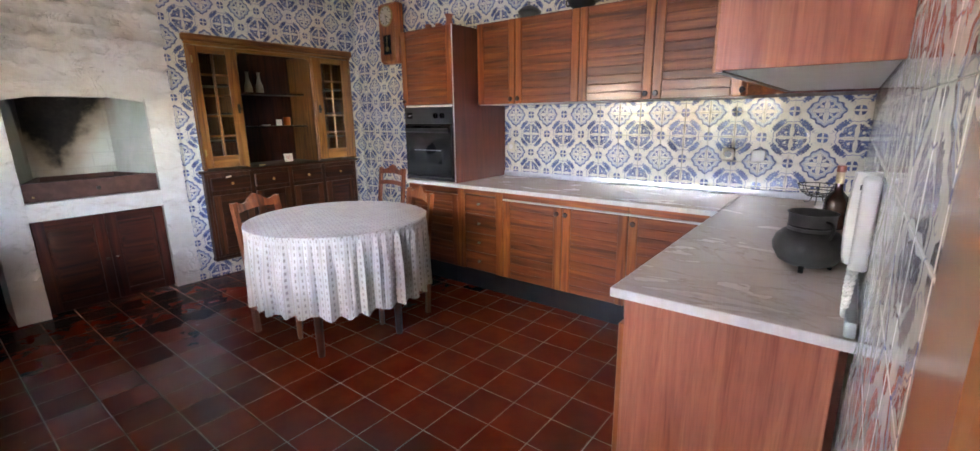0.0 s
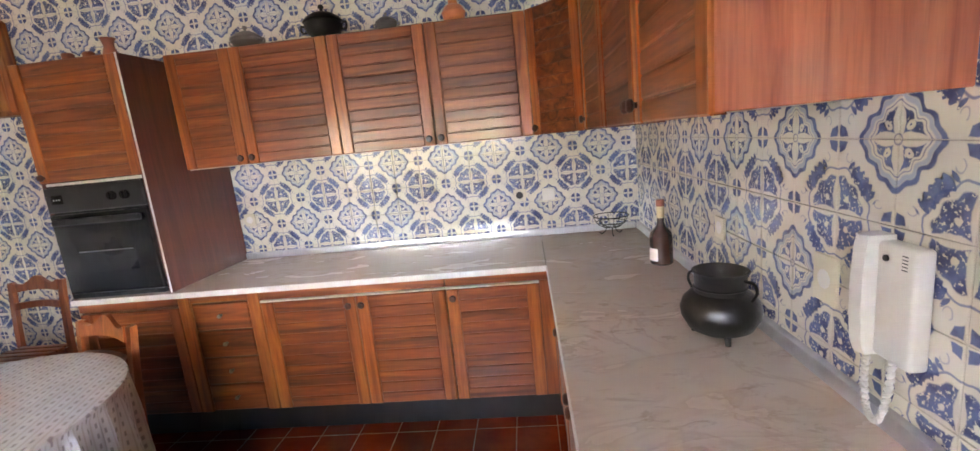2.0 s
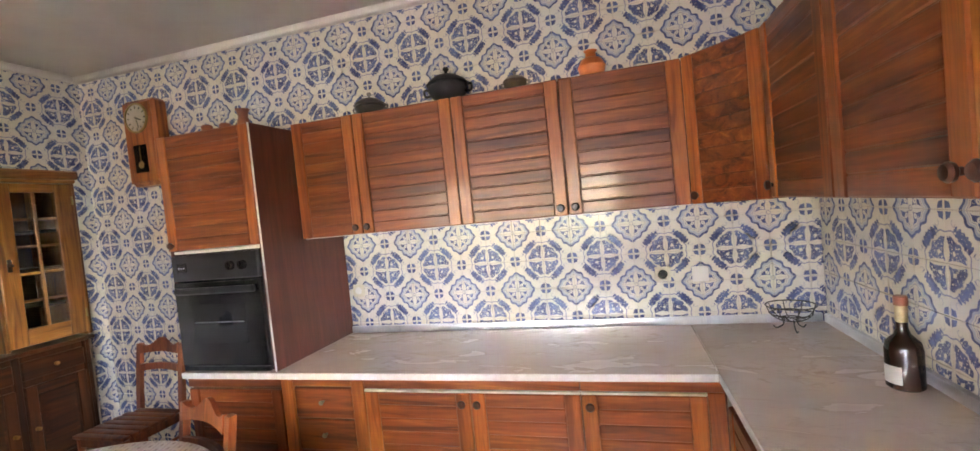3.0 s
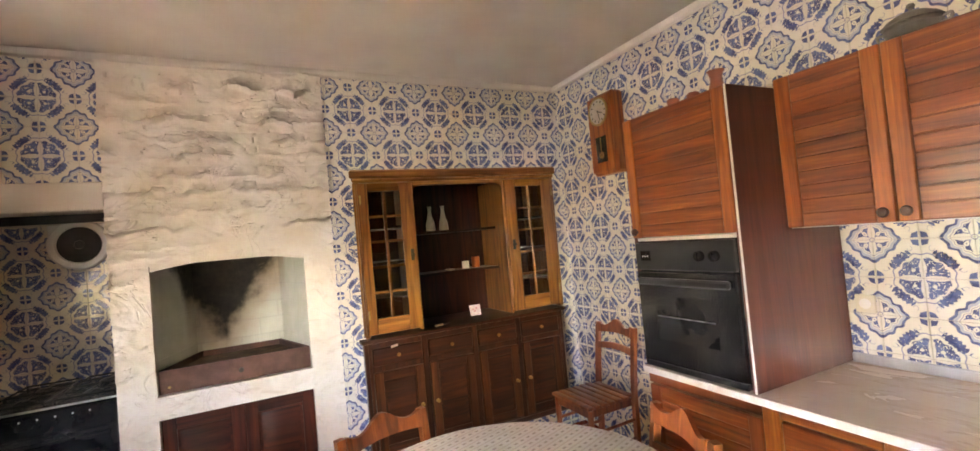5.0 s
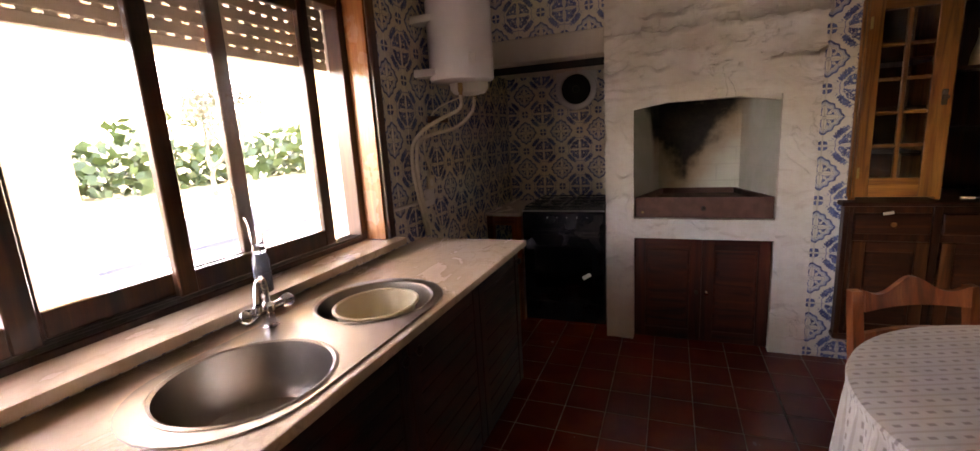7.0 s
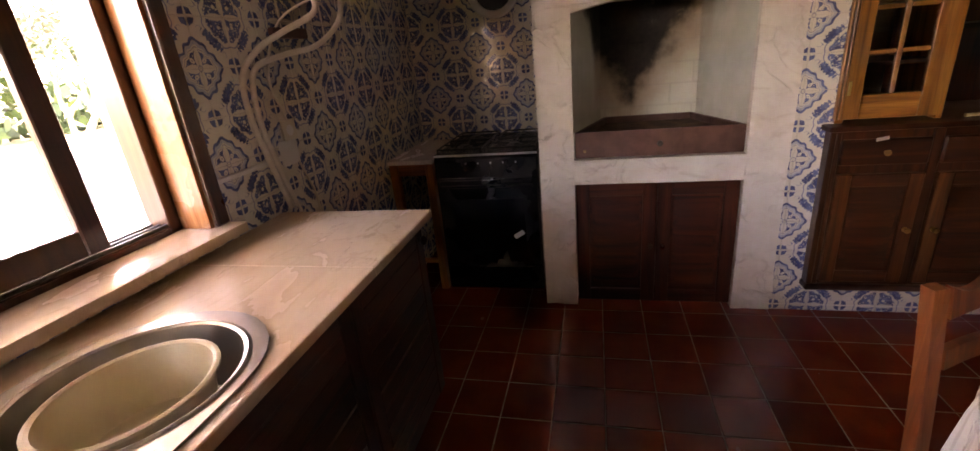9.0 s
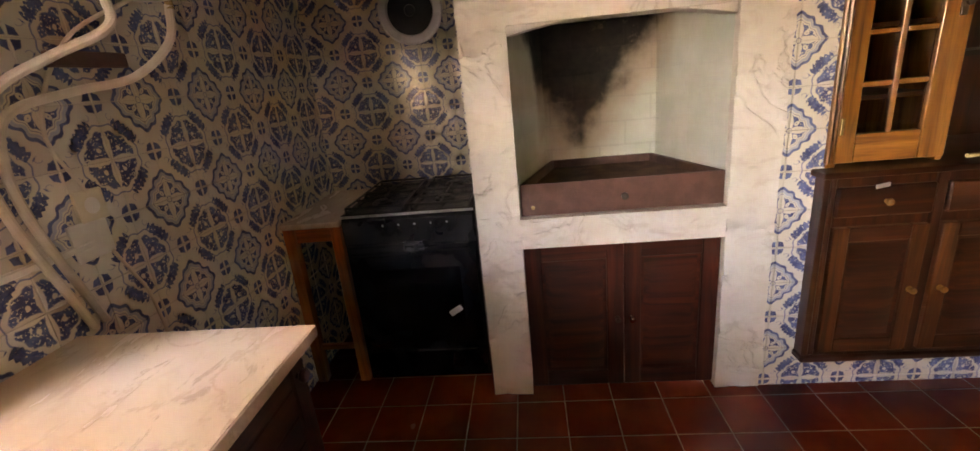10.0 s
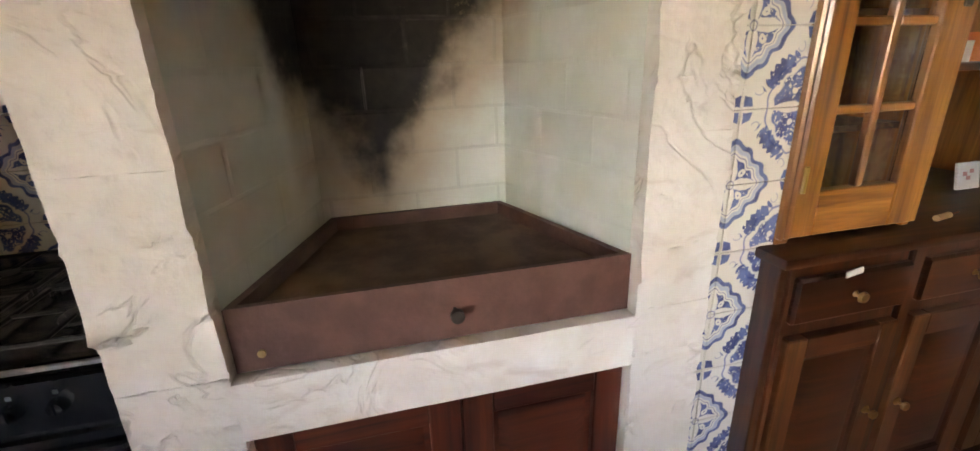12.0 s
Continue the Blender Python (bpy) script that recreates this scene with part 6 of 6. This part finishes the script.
for a in (-0.9, 2.2):
    bm = bmesh.new()
    ca, sa = math.cos(a), math.sin(a)
    tube(bm, curve_pts([(px + 0.09 * ca, py + 0.09 * sa, CT + 0.235), (px + 0.125 * ca, py + 0.125 * sa, CT + 0.230), (px + 0.135 * ca, py + 0.135 * sa, CT + 0.20), (px + 0.118 * ca, py + 0.118 * sa, CT + 0.165)], 5), 0.0055, 8)
    bm.transform(Matrix.Translation((px, py, CT)) @ Matrix.Scale(ps, 4) @ Matrix.Translation((-px, -py, -CT)))
    part("ear", bm, M["iron"], pot)

bot = thing("bottle", (-0.01, 2.93, CT), "dark brown glass liqueur bottle with a gold label", "bottle")
bm = bmesh.new()
bxx, byy = -0.015, 2.93
lathe(bm, [(0.042, 0.0), (0.048, 0.006), (0.048, 0.120), (0.043, 0.143), (0.020, 0.168), (0.015, 0.185), (0.0145, 0.255), (0.017, 0.258), (0.017, 0.27), (0.003, 0.27)], 24, (bxx, byy, CT))
part("glass_body", bm, M["bottle"], bot)
bm = bmesh.new()
lathe(bm, [(0.0155, 0.205), (0.0160, 0.208), (0.0160, 0.255), (0.0155, 0.257)], 20, (bxx, byy, CT), caps=False)
part("neck_label", bm, M["paper"], bot)
bm = bmesh.new()
lathe(bm, [(0.018, 0.256), (0.018, 0.282), (0.015, 0.285), (0.002, 0.285)], 20, (bxx, byy, CT))
part("cap", bm, M["clay"], bot)
bm = bmesh.new()
a0 = math.radians(200)
vs = []
for k in range(9):
    a = a0 + (k - 4) * 0.16
    vs.append([bm.verts.new((bxx + 0.0485 * math.cos(a), byy + 0.0485 * math.sin(a), CT + z)) for z in (0.02, 0.075)])
for p, q in zip(vs, vs[1:]):
    bm.faces.new((p[0], q[0], q[1], p[1]))
part("front_label", bm, M["card"], bot)

bas = thing("wire_basket", (-0.11, 3.57, CT), "small black wrought iron wire bowl on the worktop", "basket")
wx, wy = -0.115, 3.57
for rad, z in ((0.098, 0.112), (0.082, 0.075), (0.05, 0.05)):
    bm = bmesh.new()
    tube(bm, [(wx + rad * math.cos(t), wy + rad * math.sin(t), CT + z) for t in [2 * math.pi * k / 28 for k in range(29)]], 0.003, 6)
    part("hoop", bm, M["iron"], bas)
for k in range(8):
    a = math.pi * k / 4
    bm = bmesh.new()
    tube(bm, curve_pts([(wx + r_ * math.cos(a), wy + r_ * math.sin(a), CT + z) for r_, z in ((0.012, 0.046), (0.05, 0.05), (0.082, 0.075), (0.098, 0.112))], 4), 0.0022, 6)
    part("wire", bm, M["iron"], bas)
for k in range(3):
    a = 0.5 + 2 * math.pi * k / 3
    bm = bmesh.new()
    tube(bm, curve_pts([(wx + r_ * math.cos(a), wy + r_ * math.sin(a), CT + z) for r_, z in ((0.03, 0.047), (0.035, 0.02), (0.06, 0.003), (0.075, 0.012))], 5), 0.003, 6)
    part("foot", bm, M["iron"], bas)

# wall telephone
tel = thing("intercom_phone", (XE, 1.79, 0.9), "white plastic wall intercom telephone with a coiled cord", "telephone")
F = frame_at((XE - 0.006, 1.735, 1.145), (0, 1, 0), (-1, 0, 0))
bm = bmesh.new()
box(bm, (-0.050, 0.0, -0.105), (0.036, 0.034, 0.112), 0.008, 3)
bm.transform(F)
part("base", bm, M["plastic"], tel)
bm = bmesh.new()
prof = curve_pts([(0.058, 0.026, -0.112), (0.058, 0.040, -0.085), (0.058, 0.046, 0.0), (0.058, 0.040, 0.085), (0.058, 0.028, 0.118)], 5)
vs = []
for k, p in enumerate(prof):
    t = k / (len(prof) - 1)
    th = 0.018 + 0.012 * abs(2 * t - 1) ** 2
    vs.append([bm.verts.new((p.x + a * 0.020, p.y + b * th - 0.008, p.z)) for a, b in ((-1, -1), (-0.8, 0.8), (0, 1), (0.8, 0.8), (1, -1))])
for p, q in zip(vs, vs[1:]):
    for i in range(5):
        bm.faces.new((p[i], p[(i + 1) % 5], q[(i + 1) % 5], q[i]))
bm.faces.new(vs[0]), bm.faces.new(vs[-1])
bm.transform(F)
part("handset", bm, M["plastic"], tel)
for k in range(5):
    bm = bmesh.new()
    box(bm, (-0.034, 0.0335, 0.072 + k * 0.006), (-0.022, 0.0346, 0.0738 + k * 0.006))
    bm.transform(F)
    part("slot", bm, M["charcoal"], tel)
bm = bmesh.new()
lathe(bm, [(0.006, 0.033), (0.006, 0.037), (0.001, 0.0375)], 12, (0.012, 0, 0.085), "y")
bm.transform(F)
part("button", bm, M["charcoal"], tel)
bm = bmesh.new()
path = curve_pts([(0.052, 0.03, -0.115), (0.055, 0.03, -0.17), (0.048, 0.028, -0.225), (0.030, 0.026, -0.243), (0.015, 0.025, -0.225), (0.006, 0.022, -0.17), (0.004, 0.018, -0.106)], 26)
coil = []
for k, p in enumerate(path):
    a = k * 1.15
    coil.append(p + Vector((0.0020 * math.cos(a), 0.0020 * math.sin(a), 0.0)))
tube(bm, coil, 0.0058, 8)
bm.transform(F)
part("cord", bm, M["plastic"], tel)

# clock
clock = thing("wall_clock", (-3.775, YN - 0.05, 1.935), "wooden pendulum wall clock with a round white dial", "clock")
CX0, CX1, CY, CZ0, CZ1 = -3.915, -3.655, 3.600, 1.935, 2.500
boxpart("case", (CX0, CY, CZ0), (CX1, YN - 0.006, CZ1), M["org_z"], clock, 0.018)
bm = bmesh.new()
box(bm, (CX0 + 0.014, CY - 0.014, CZ0 + 0.02), (CX1 - 0.014, CY, CZ1 - 0.02), 0.006)
part("door", bm, M["org_z"], clock)
cx, cz = -3.785, 2.375
bm = bmesh.new()
lathe(bm, [(0.098, CY - 0.013), (0.098, CY - 0.022), (0.088, CY - 0.024), (0.086, CY - 0.018)], 36, (cx, 0, cz), "y", caps=False)
part("bezel", bm, M["brass"], clock)
bm = bmesh.new()
lathe(bm, [(0.088, CY - 0.0135), (0.088, CY - 0.017), (0.001, CY - 0.0172)], 36, (cx, 0, cz), "y")
dial = part("dial", bm, M["dialface"], clock)
for k in range(12):
    a = math.pi * k / 6
    bm = bmesh.new()
    box(bm, (-0.003, CY - 0.0185, 0.062), (0.003, CY - 0.0165, 0.078))
    bm.transform(Matrix.Translation((cx, 0, cz)) @ Matrix.Rotation(a, 4, "Y"))
    part("hour_mark", bm, M["kick"], dial)
for a, ln, w in ((1.95, 0.045, 0.003), (2.9, 0.065, 0.002)):
    bm = bmesh.new()
    box(bm, (-w, CY - 0.0205, -0.01), (w, CY - 0.0188, ln))
    bm.transform(Matrix.Translation((cx, 0, cz)) @ Matrix.Rotation(a, 4, "Y"))
    part("pointer", bm, M["kick"], dial)
boxpart("pendulum_window", (cx - 0.055, CY - 0.0165, 2.02), (cx + 0.055, CY - 0.0135, 2.20), M["ovenglass"], clock, 0.001)
bm = bmesh.new()
lathe(bm, [(0.024, CY - 0.0175), (0.02, CY - 0.021), (0.001, CY - 0.022)], 20, (cx, 0, 2.07), "y")
tube(bm, [(cx, CY - 0.018, 2.09), (cx, CY - 0.018, 2.19)], 0.0025, 6)
part("pendulum", bm, M["brass"], clock)

# vessels on top of the wall cabinets
def tureen(name, x, y, z, r, mat, label, tall=1.0, cat="pot"):
    t = thing(name, (x, y, z), label, cat)
    bm = bmesh.new()
    lathe(bm, [(r * 0.5, 0.0), (r * 0.55, r * 0.1), (r * 0.85, r * 0.3 * tall), (r, r * 0.62 * tall), (r * 0.97, r * 0.8 * tall), (r * 1.06, r * 0.84 * tall), (r * 1.04, r * 0.9 * tall)], 28, (x, y, z))
    part("bowl", bm, mat, t)
    bm = bmesh.new()
    h = r * 0.9 * tall
    lathe(bm, [(r * 1.02, h), (r * 0.9, h + r * 0.15), (r * 0.55, h + r * 0.36), (r * 0.2, h + r * 0.46), (r * 0.08, h + r * 0.5), (r * 0.08, h + r * 0.6), (r * 0.16, h + r * 0.68), (r * 0.12, h + r * 0.8), (0.001, h + r * 0.84)], 28, (x, y, z))
    part("lid", bm, mat, t)
    for s in (-1, 1):
        bm = bmesh.new()
        tube(bm, curve_pts([(x + s * r * 0.95, y, z + r * 0.7 * tall), (x + s * r * 1.25, y, z + r * 0.75 * tall), (x + s * r * 1.22, y, z + r * 0.45 * tall), (x + s * r * 0.93, y, z + r * 0.45 * tall)], 5), r * 0.06, 6)
        part("handle", bm, mat, t)


UT = UZ1 + 0.001
tureen("pewter_tureen", -2.003, 3.43, UT, 0.078, M["pewter"], "small pewter tureen on the wall cabinet", 0.8, "tureen")
tureen("iron_casserole", -1.575, 3.44, UT, 0.098, M["iron"], "black lidded casserole on the wall cabinet", 1.1, "casserole")
tureen("pewter_tureen", -1.229, 3.41, UT, 0.054, M["pewter"], "small grey lidded pot on the wall cabinet", 0.95, "pot")
bm = bmesh.new()
lathe(bm, [(0.03, 0.0), (0.055, 0.02), (0.062, 0.05), (0.045, 0.08), (0.025, 0.09), (0.022, 0.11), (0.03, 0.12), (0.002, 0.12)], 22, (-0.876, 3.415, UT))
solo("clay_jar", bm, M["orange"], "orange glazed clay jar on the wall cabinet", "jar")
for x, y, s in ((-2.50, 3.10, 1.0),):
    bm = bmesh.new()
    lathe(bm, [(0.028, 0.0), (0.031, 0.008), (0.022, 0.038), (0.025, 0.066), (0.034, 0.078), (0.031, 0.078), (0.020, 0.045), (0.002, 0.04)], 22, (x, y, 2.071))
    solo("clay_cup", bm, M["clay"], "brown clay beaker on the oven cabinet", "cup", group="clay cups")
for x, y in ((-2.63, 3.12), (-2.72, 3.10)):
    bm = bmesh.new()
    lathe(bm, [(0.018, 0.0), (0.026, 0.011), (0.027, 0.026), (0.022, 0.033), (0.019, 0.03), (0.002, 0.015)], 20, (x, y, 2.071))
    solo("clay_cup", bm, M["clay"], "small brown clay bowl on the oven cabinet", "cup", group="clay cups")

# on the dresser
for y in (2.62, 2.73):
    bm = bmesh.new()
    lathe(bm, [(0.034, 0.0), (0.038, 0.008), (0.034, 0.06), (0.020, 0.11), (0.013, 0.15), (0.014, 0.185), (0.019, 0.195), (0.002, 0.195)], 20, (-4.75, y, 1.661))
    solo("bottle", bm, M["creamware"], "white decorated porcelain bottle on the shelf", "bottle", group="porcelain bottles")
bm = bmesh.new()
lathe(bm, [(0.030, 0.0), (0.033, 0.004), (0.035, 0.085), (0.032, 0.085), (0.030, 0.07), (0.002, 0.07)], 24, (-4.76, 2.985, 1.339))
solo("candle", bm, M["orange"], "orange candle in a glass on the shelf", "candle")
cd = thing("small_card", (-4.74, 2.89, 1.339), "small pale card standing on the shelf", "card")
bm = bmesh.new()
box(bm, (-4.745, 2.855, 1.339), (-4.735, 2.915, 1.40), 0.001)
part("sheet", bm, M["card"], cd)
cd = thing("picture_tile", (-4.64, 2.89, 0.969), "small white picture tile on the dresser ledge", "tile")
bm = bmesh.new()
box(bm, (-0.006, -0.045, 0.0), (0.006, 0.045, 0.082), 0.002)
bm.transform(Matrix.Translation((-4.63, 2.89, 0.9705)) @ Matrix.Rotation(radians(-12), 4, "Y"))
part("plate", bm, M["card"], cd)
for k, (a, b) in enumerate(((-0.02, 0.048), (0.008, 0.055), (-0.006, 0.035))):
    bm = bmesh.new()
    box(bm, (0.0062, a - 0.008, b - 0.006), (0.0075, a + 0.008, b + 0.006))
    bm.transform(Matrix.Translation((-4.63, 2.89, 0.9705)) @ Matrix.Rotation(radians(-12), 4, "Y"))
    part("motif", bm, M["ink"], cd)
bm = bmesh.new()
box(bm, (-4.78, 2.43, 0.969), (-4.765, 2.50, 1.06), 0.002)
solo("photo_frame", bm, M["brass"], "small dull gold frame leaning in the dresser", "frame")
bm = bmesh.new()
lathe(bm, [(0.028, 0.0), (0.040, 0.006), (0.042, 0.012), (0.036, 0.010), (0.002, 0.005)], 22, (-4.72, 2.74, 1.339))
solo("saucer", bm, M["porcelain"], "small white saucer on the shelf", "saucer")
key = thing("corkscrew", (-4.46, 2.52, 0.969), "yellow handled opener lying on the ledge", "opener")
bm = bmesh.new()
tube(bm, [(-4.45, 2.49, 0.977), (-4.46, 2.55, 0.977)], 0.008, 8)
part("grip", bm, M["paper"], key)
bm = bmesh.new()
tube(bm, [(-4.46, 2.55, 0.975), (-4.47, 2.60, 0.975)], 0.003, 6)
part("shaft", bm, M["chrome"], key)
bm = bmesh.new()
box(bm, (-0.002, -0.024, -0.008), (0.002, 0.024, 0.008), 0.001)
bm.transform(Matrix.Translation((LX + 0.0165, 2.17, 0.905)) @ Matrix.Rotation(radians(10), 4, "X"))
solo("paper_tag", bm, M["card"], "white paper tag stuck on the drawer", "tag")

# glass and bottle on the sill
gl = bmesh.new()
sx, sy = -2.47, YS + 0.02
lathe(gl, [(0.028, 0.0), (0.030, 0.004), (0.030, 0.115), (0.022, 0.135), (0.022, 0.14), (0.001, 0.14)], 24, (sx, sy, WZ0 + 0.001))
solo("soap_bottle", gl, M["cloth_blue"], "clear bottle of blue liquid on the sill", "bottle")
gl = bmesh.new()
lathe(gl, [(0.001, 0.0), (0.022, 0.0), (0.022, 0.012), (0.020, 0.02), (0.024, 0.10), (0.033, 0.125), (0.031, 0.125), (0.022, 0.10), (0.018, 0.024), (0.001, 0.022)], 24, (sx, sy, WZ0 + 0.142))
solo("glass_cup", gl, M["clear"], "clear glass upside on the blue bottle", "glass")


# ---- tiles ----
def rect_minus(rects, hole):
    out = []
    for a, b, c, d in rects:
        p, q, r_, s = max(a, hole[0]), min(b, hole[1]), max(c, hole[2]), min(d, hole[3])
        if p >= q or r_ >= s:
            out.append((a, b, c, d))
            continue
        for t in ((a, b, c, r_), (a, b, s, d), (a, p, r_, s), (q, b, r_, s)):
            if t[1] - t[0] > 0.004 and t[3] - t[2] > 0.004:
                out.append(t)
    return out


plates = {}


def plate_data(w, h, axis, sign, thick, chamfer, material):
    """Points and faces of a thin chamfered plate round its middle."""
    a, b, c = w / 2, h / 2, chamfer
    ring = [(-a, -b), (a, -b), (a, b), (-a, b)]
    top_ = [(-a + c, -b + c), (a - c, -b + c), (a - c, b - c), (-a + c, b - c)]
    pts = [(u, v, 0.0) for u, v in ring] + [(u, v, thick - c * 0.6) for u, v in ring] + [(u, v, thick) for u, v in top_]
    faces = [(0, 1, 5, 4), (1, 2, 6, 5), (2, 3, 7, 6), (3, 0, 4, 7), (4, 5, 9, 8), (5, 6, 10, 9), (6, 7, 11, 10), (7, 4, 8, 11), (8, 9, 10, 11)]
    conv = {"x": lambda u, v, t: (sign * t, u, v), "y": lambda u, v, t: (u, sign * t, v), "z": lambda u, v, t: (u, v, sign * t)}[axis]
    flip = (axis == "x" and sign < 0) or (axis == "y" and sign > 0) or (axis == "z" and sign < 0)
    return [conv(*p) for p in pts], [f[::-1] if flip else f for f in faces]


def lay(wall, name, stuff, axis, at, sign, area, holes, pitch, start, gap, thick, chamfer, material, near, limit=290, jitter=0.0):
    cells = []
    u0, u1, v0, v1 = area
    pu, pv = pitch if isinstance(pitch, tuple) else (pitch, pitch)
    i = math.floor((u0 - start[0]) / pu)
    while start[0] + i * pu < u1:
        j = math.floor((v0 - start[1]) / pv)
        while start[1] + j * pv < v1:
            a, c = start[0] + i * pu, start[1] + j * pv
            rs = [(max(a + gap, u0), min(a + pu - gap, u1), max(c + gap, v0), min(c + pv - gap, v1))]
            rs = [r_ for r_ in rs if r_[1] - r_[0] > 0.004 and r_[3] - r_[2] > 0.004]
            for hole in holes:
                rs = rect_minus(rs, hole)
            cells += rs
            j += 1
        i += 1
    cells.sort(key=lambda r_: ((r_[0] + r_[1]) / 2 - near[0]) ** 2 + ((r_[2] + r_[3]) / 2 - near[1]) ** 2)
    pts, faces = [], []
    for n, (a, b, c, d) in enumerate(cells):
        w, h = round(b - a, 4), round(d - c, 4)
        key_ = (w, h, axis, sign, material.name)
        off = thick + jitter * rng.uniform(-1, 1)
        mid = {"x": (at, (a + b) / 2, (c + d) / 2), "y": ((a + b) / 2, at, (c + d) / 2), "z": ((a + b) / 2, (c + d) / 2, at)}[axis]
        if n < limit:
            if key_ not in plates:
                me = bpy.data.meshes.new(name)
                me.from_pydata(*[plate_data(w, h, axis, sign, thick, chamfer, material)[0], [], plate_data(w, h, axis, sign, thick, chamfer, material)[1]])
                me.materials.append(material)
                plates[key_] = me
            ob = new(name, plates[key_])
            ob.parent = wall
            k = {"x": 0, "y": 1, "z": 2}[axis]
            loc = list(mid)
            loc[k] += sign * jitter * rng.uniform(-1, 0)
            ob.location = loc
        else:
            p, f = plate_data(w, h, axis, sign, thick, chamfer, material)
            o = len(pts)
            pts += [tuple(x + y for x, y in zip(q, mid)) for q in p]
            faces += [tuple(x + o for x in q) for q in f]
    if pts:
        me = bpy.data.meshes.new(stuff)
        me.from_pydata(pts, [], faces)
        me.materials.append(material)
        ob = new(stuff, me)
        ob.parent = wall
        tagged(ob, kind="stuff")


G, TH, CH = 0.0009, 0.005, 0.0015
NST, EST, WST = (-1.070, 1.103), (1.784, 1.120), (1.86, 1.120)
lay(wall_north, "tile", "wall_tiles", "y", YN, -1, (XW, XE, 0.0, ZC - 0.045),
    [(TX0 + 0.01, XE, 0.0, CT - 0.01), (TX0 + 0.01, TX1 - 0.01, 0.0, 2.05), (TX1 - 0.01, XE, UZ0 + 0.018, UZ1 - 0.02)], TILE, NST, G, TH, CH, M["tile_ns"], (-1.0, 1.2))
lay(wall_east, "tile", "wall_tiles", "x", XE, -1, (0.73, YN, 0.0, ZC - 0.045),
    [(1.68, YN, 0.0, CT - 0.01), (1.68, YN, UZ0 + 0.04, UZ1 - 0.02)], TILE, EST, G, TH, CH, M["tile_ew"], (1.8, 1.2))
lay(wall_west, "tile", "wall_tiles", "x", XW, 1, (FP1, YN, 0.0, ZC - 0.045), [(2.01, 3.59, 0.17, 2.09)], TILE, WST, G, TH, CH, M["tile_w"], (1.9, 1.0))
lay(wall_west, "tile", "wall_tiles", "x", XA, 1, (YS, FP0, 0.0, 1.91), [(YS, FP0, 0.0, 0.4)], TILE, (0.20, 1.130), G, TH, CH, M["tile_a"], (0.3, 1.2), 100)
lay(wall_west, "tile", "wall_tiles", "x", XW, 1, (YS, FP0, 2.066, ZC - 0.045), [], TILE, (0.262, 1.120), G, TH, CH, M["tile_b"], (0.3, 2.2), 60)
lay(wall_south, "tile", "wall_tiles", "y", YS, 1, (XA, XE - 0.03, 0.0, ZC - 0.045),
    [(WX0 - 0.045, WX1 + 0.045, WZ0 - 0.04, WZ1 + 0.045), (SX0 + 0.02, SX1, 0.0, CT - 0.04)], TILE, (-4.02, 1.135), G, TH, CH, M["tile_s"], (-3.9, 1.3))
FP = (0.2148, 0.2119)
lay(floor, "floor_tile", "floor_tiles", "z", -0.006, 1, (XA, XE, YS, YN), [], FP, (-4.389, 0.7725), 0.0019, 0.006, 0.0022, M["floor"], (-2.4, 1.5), 300, 0.0008)
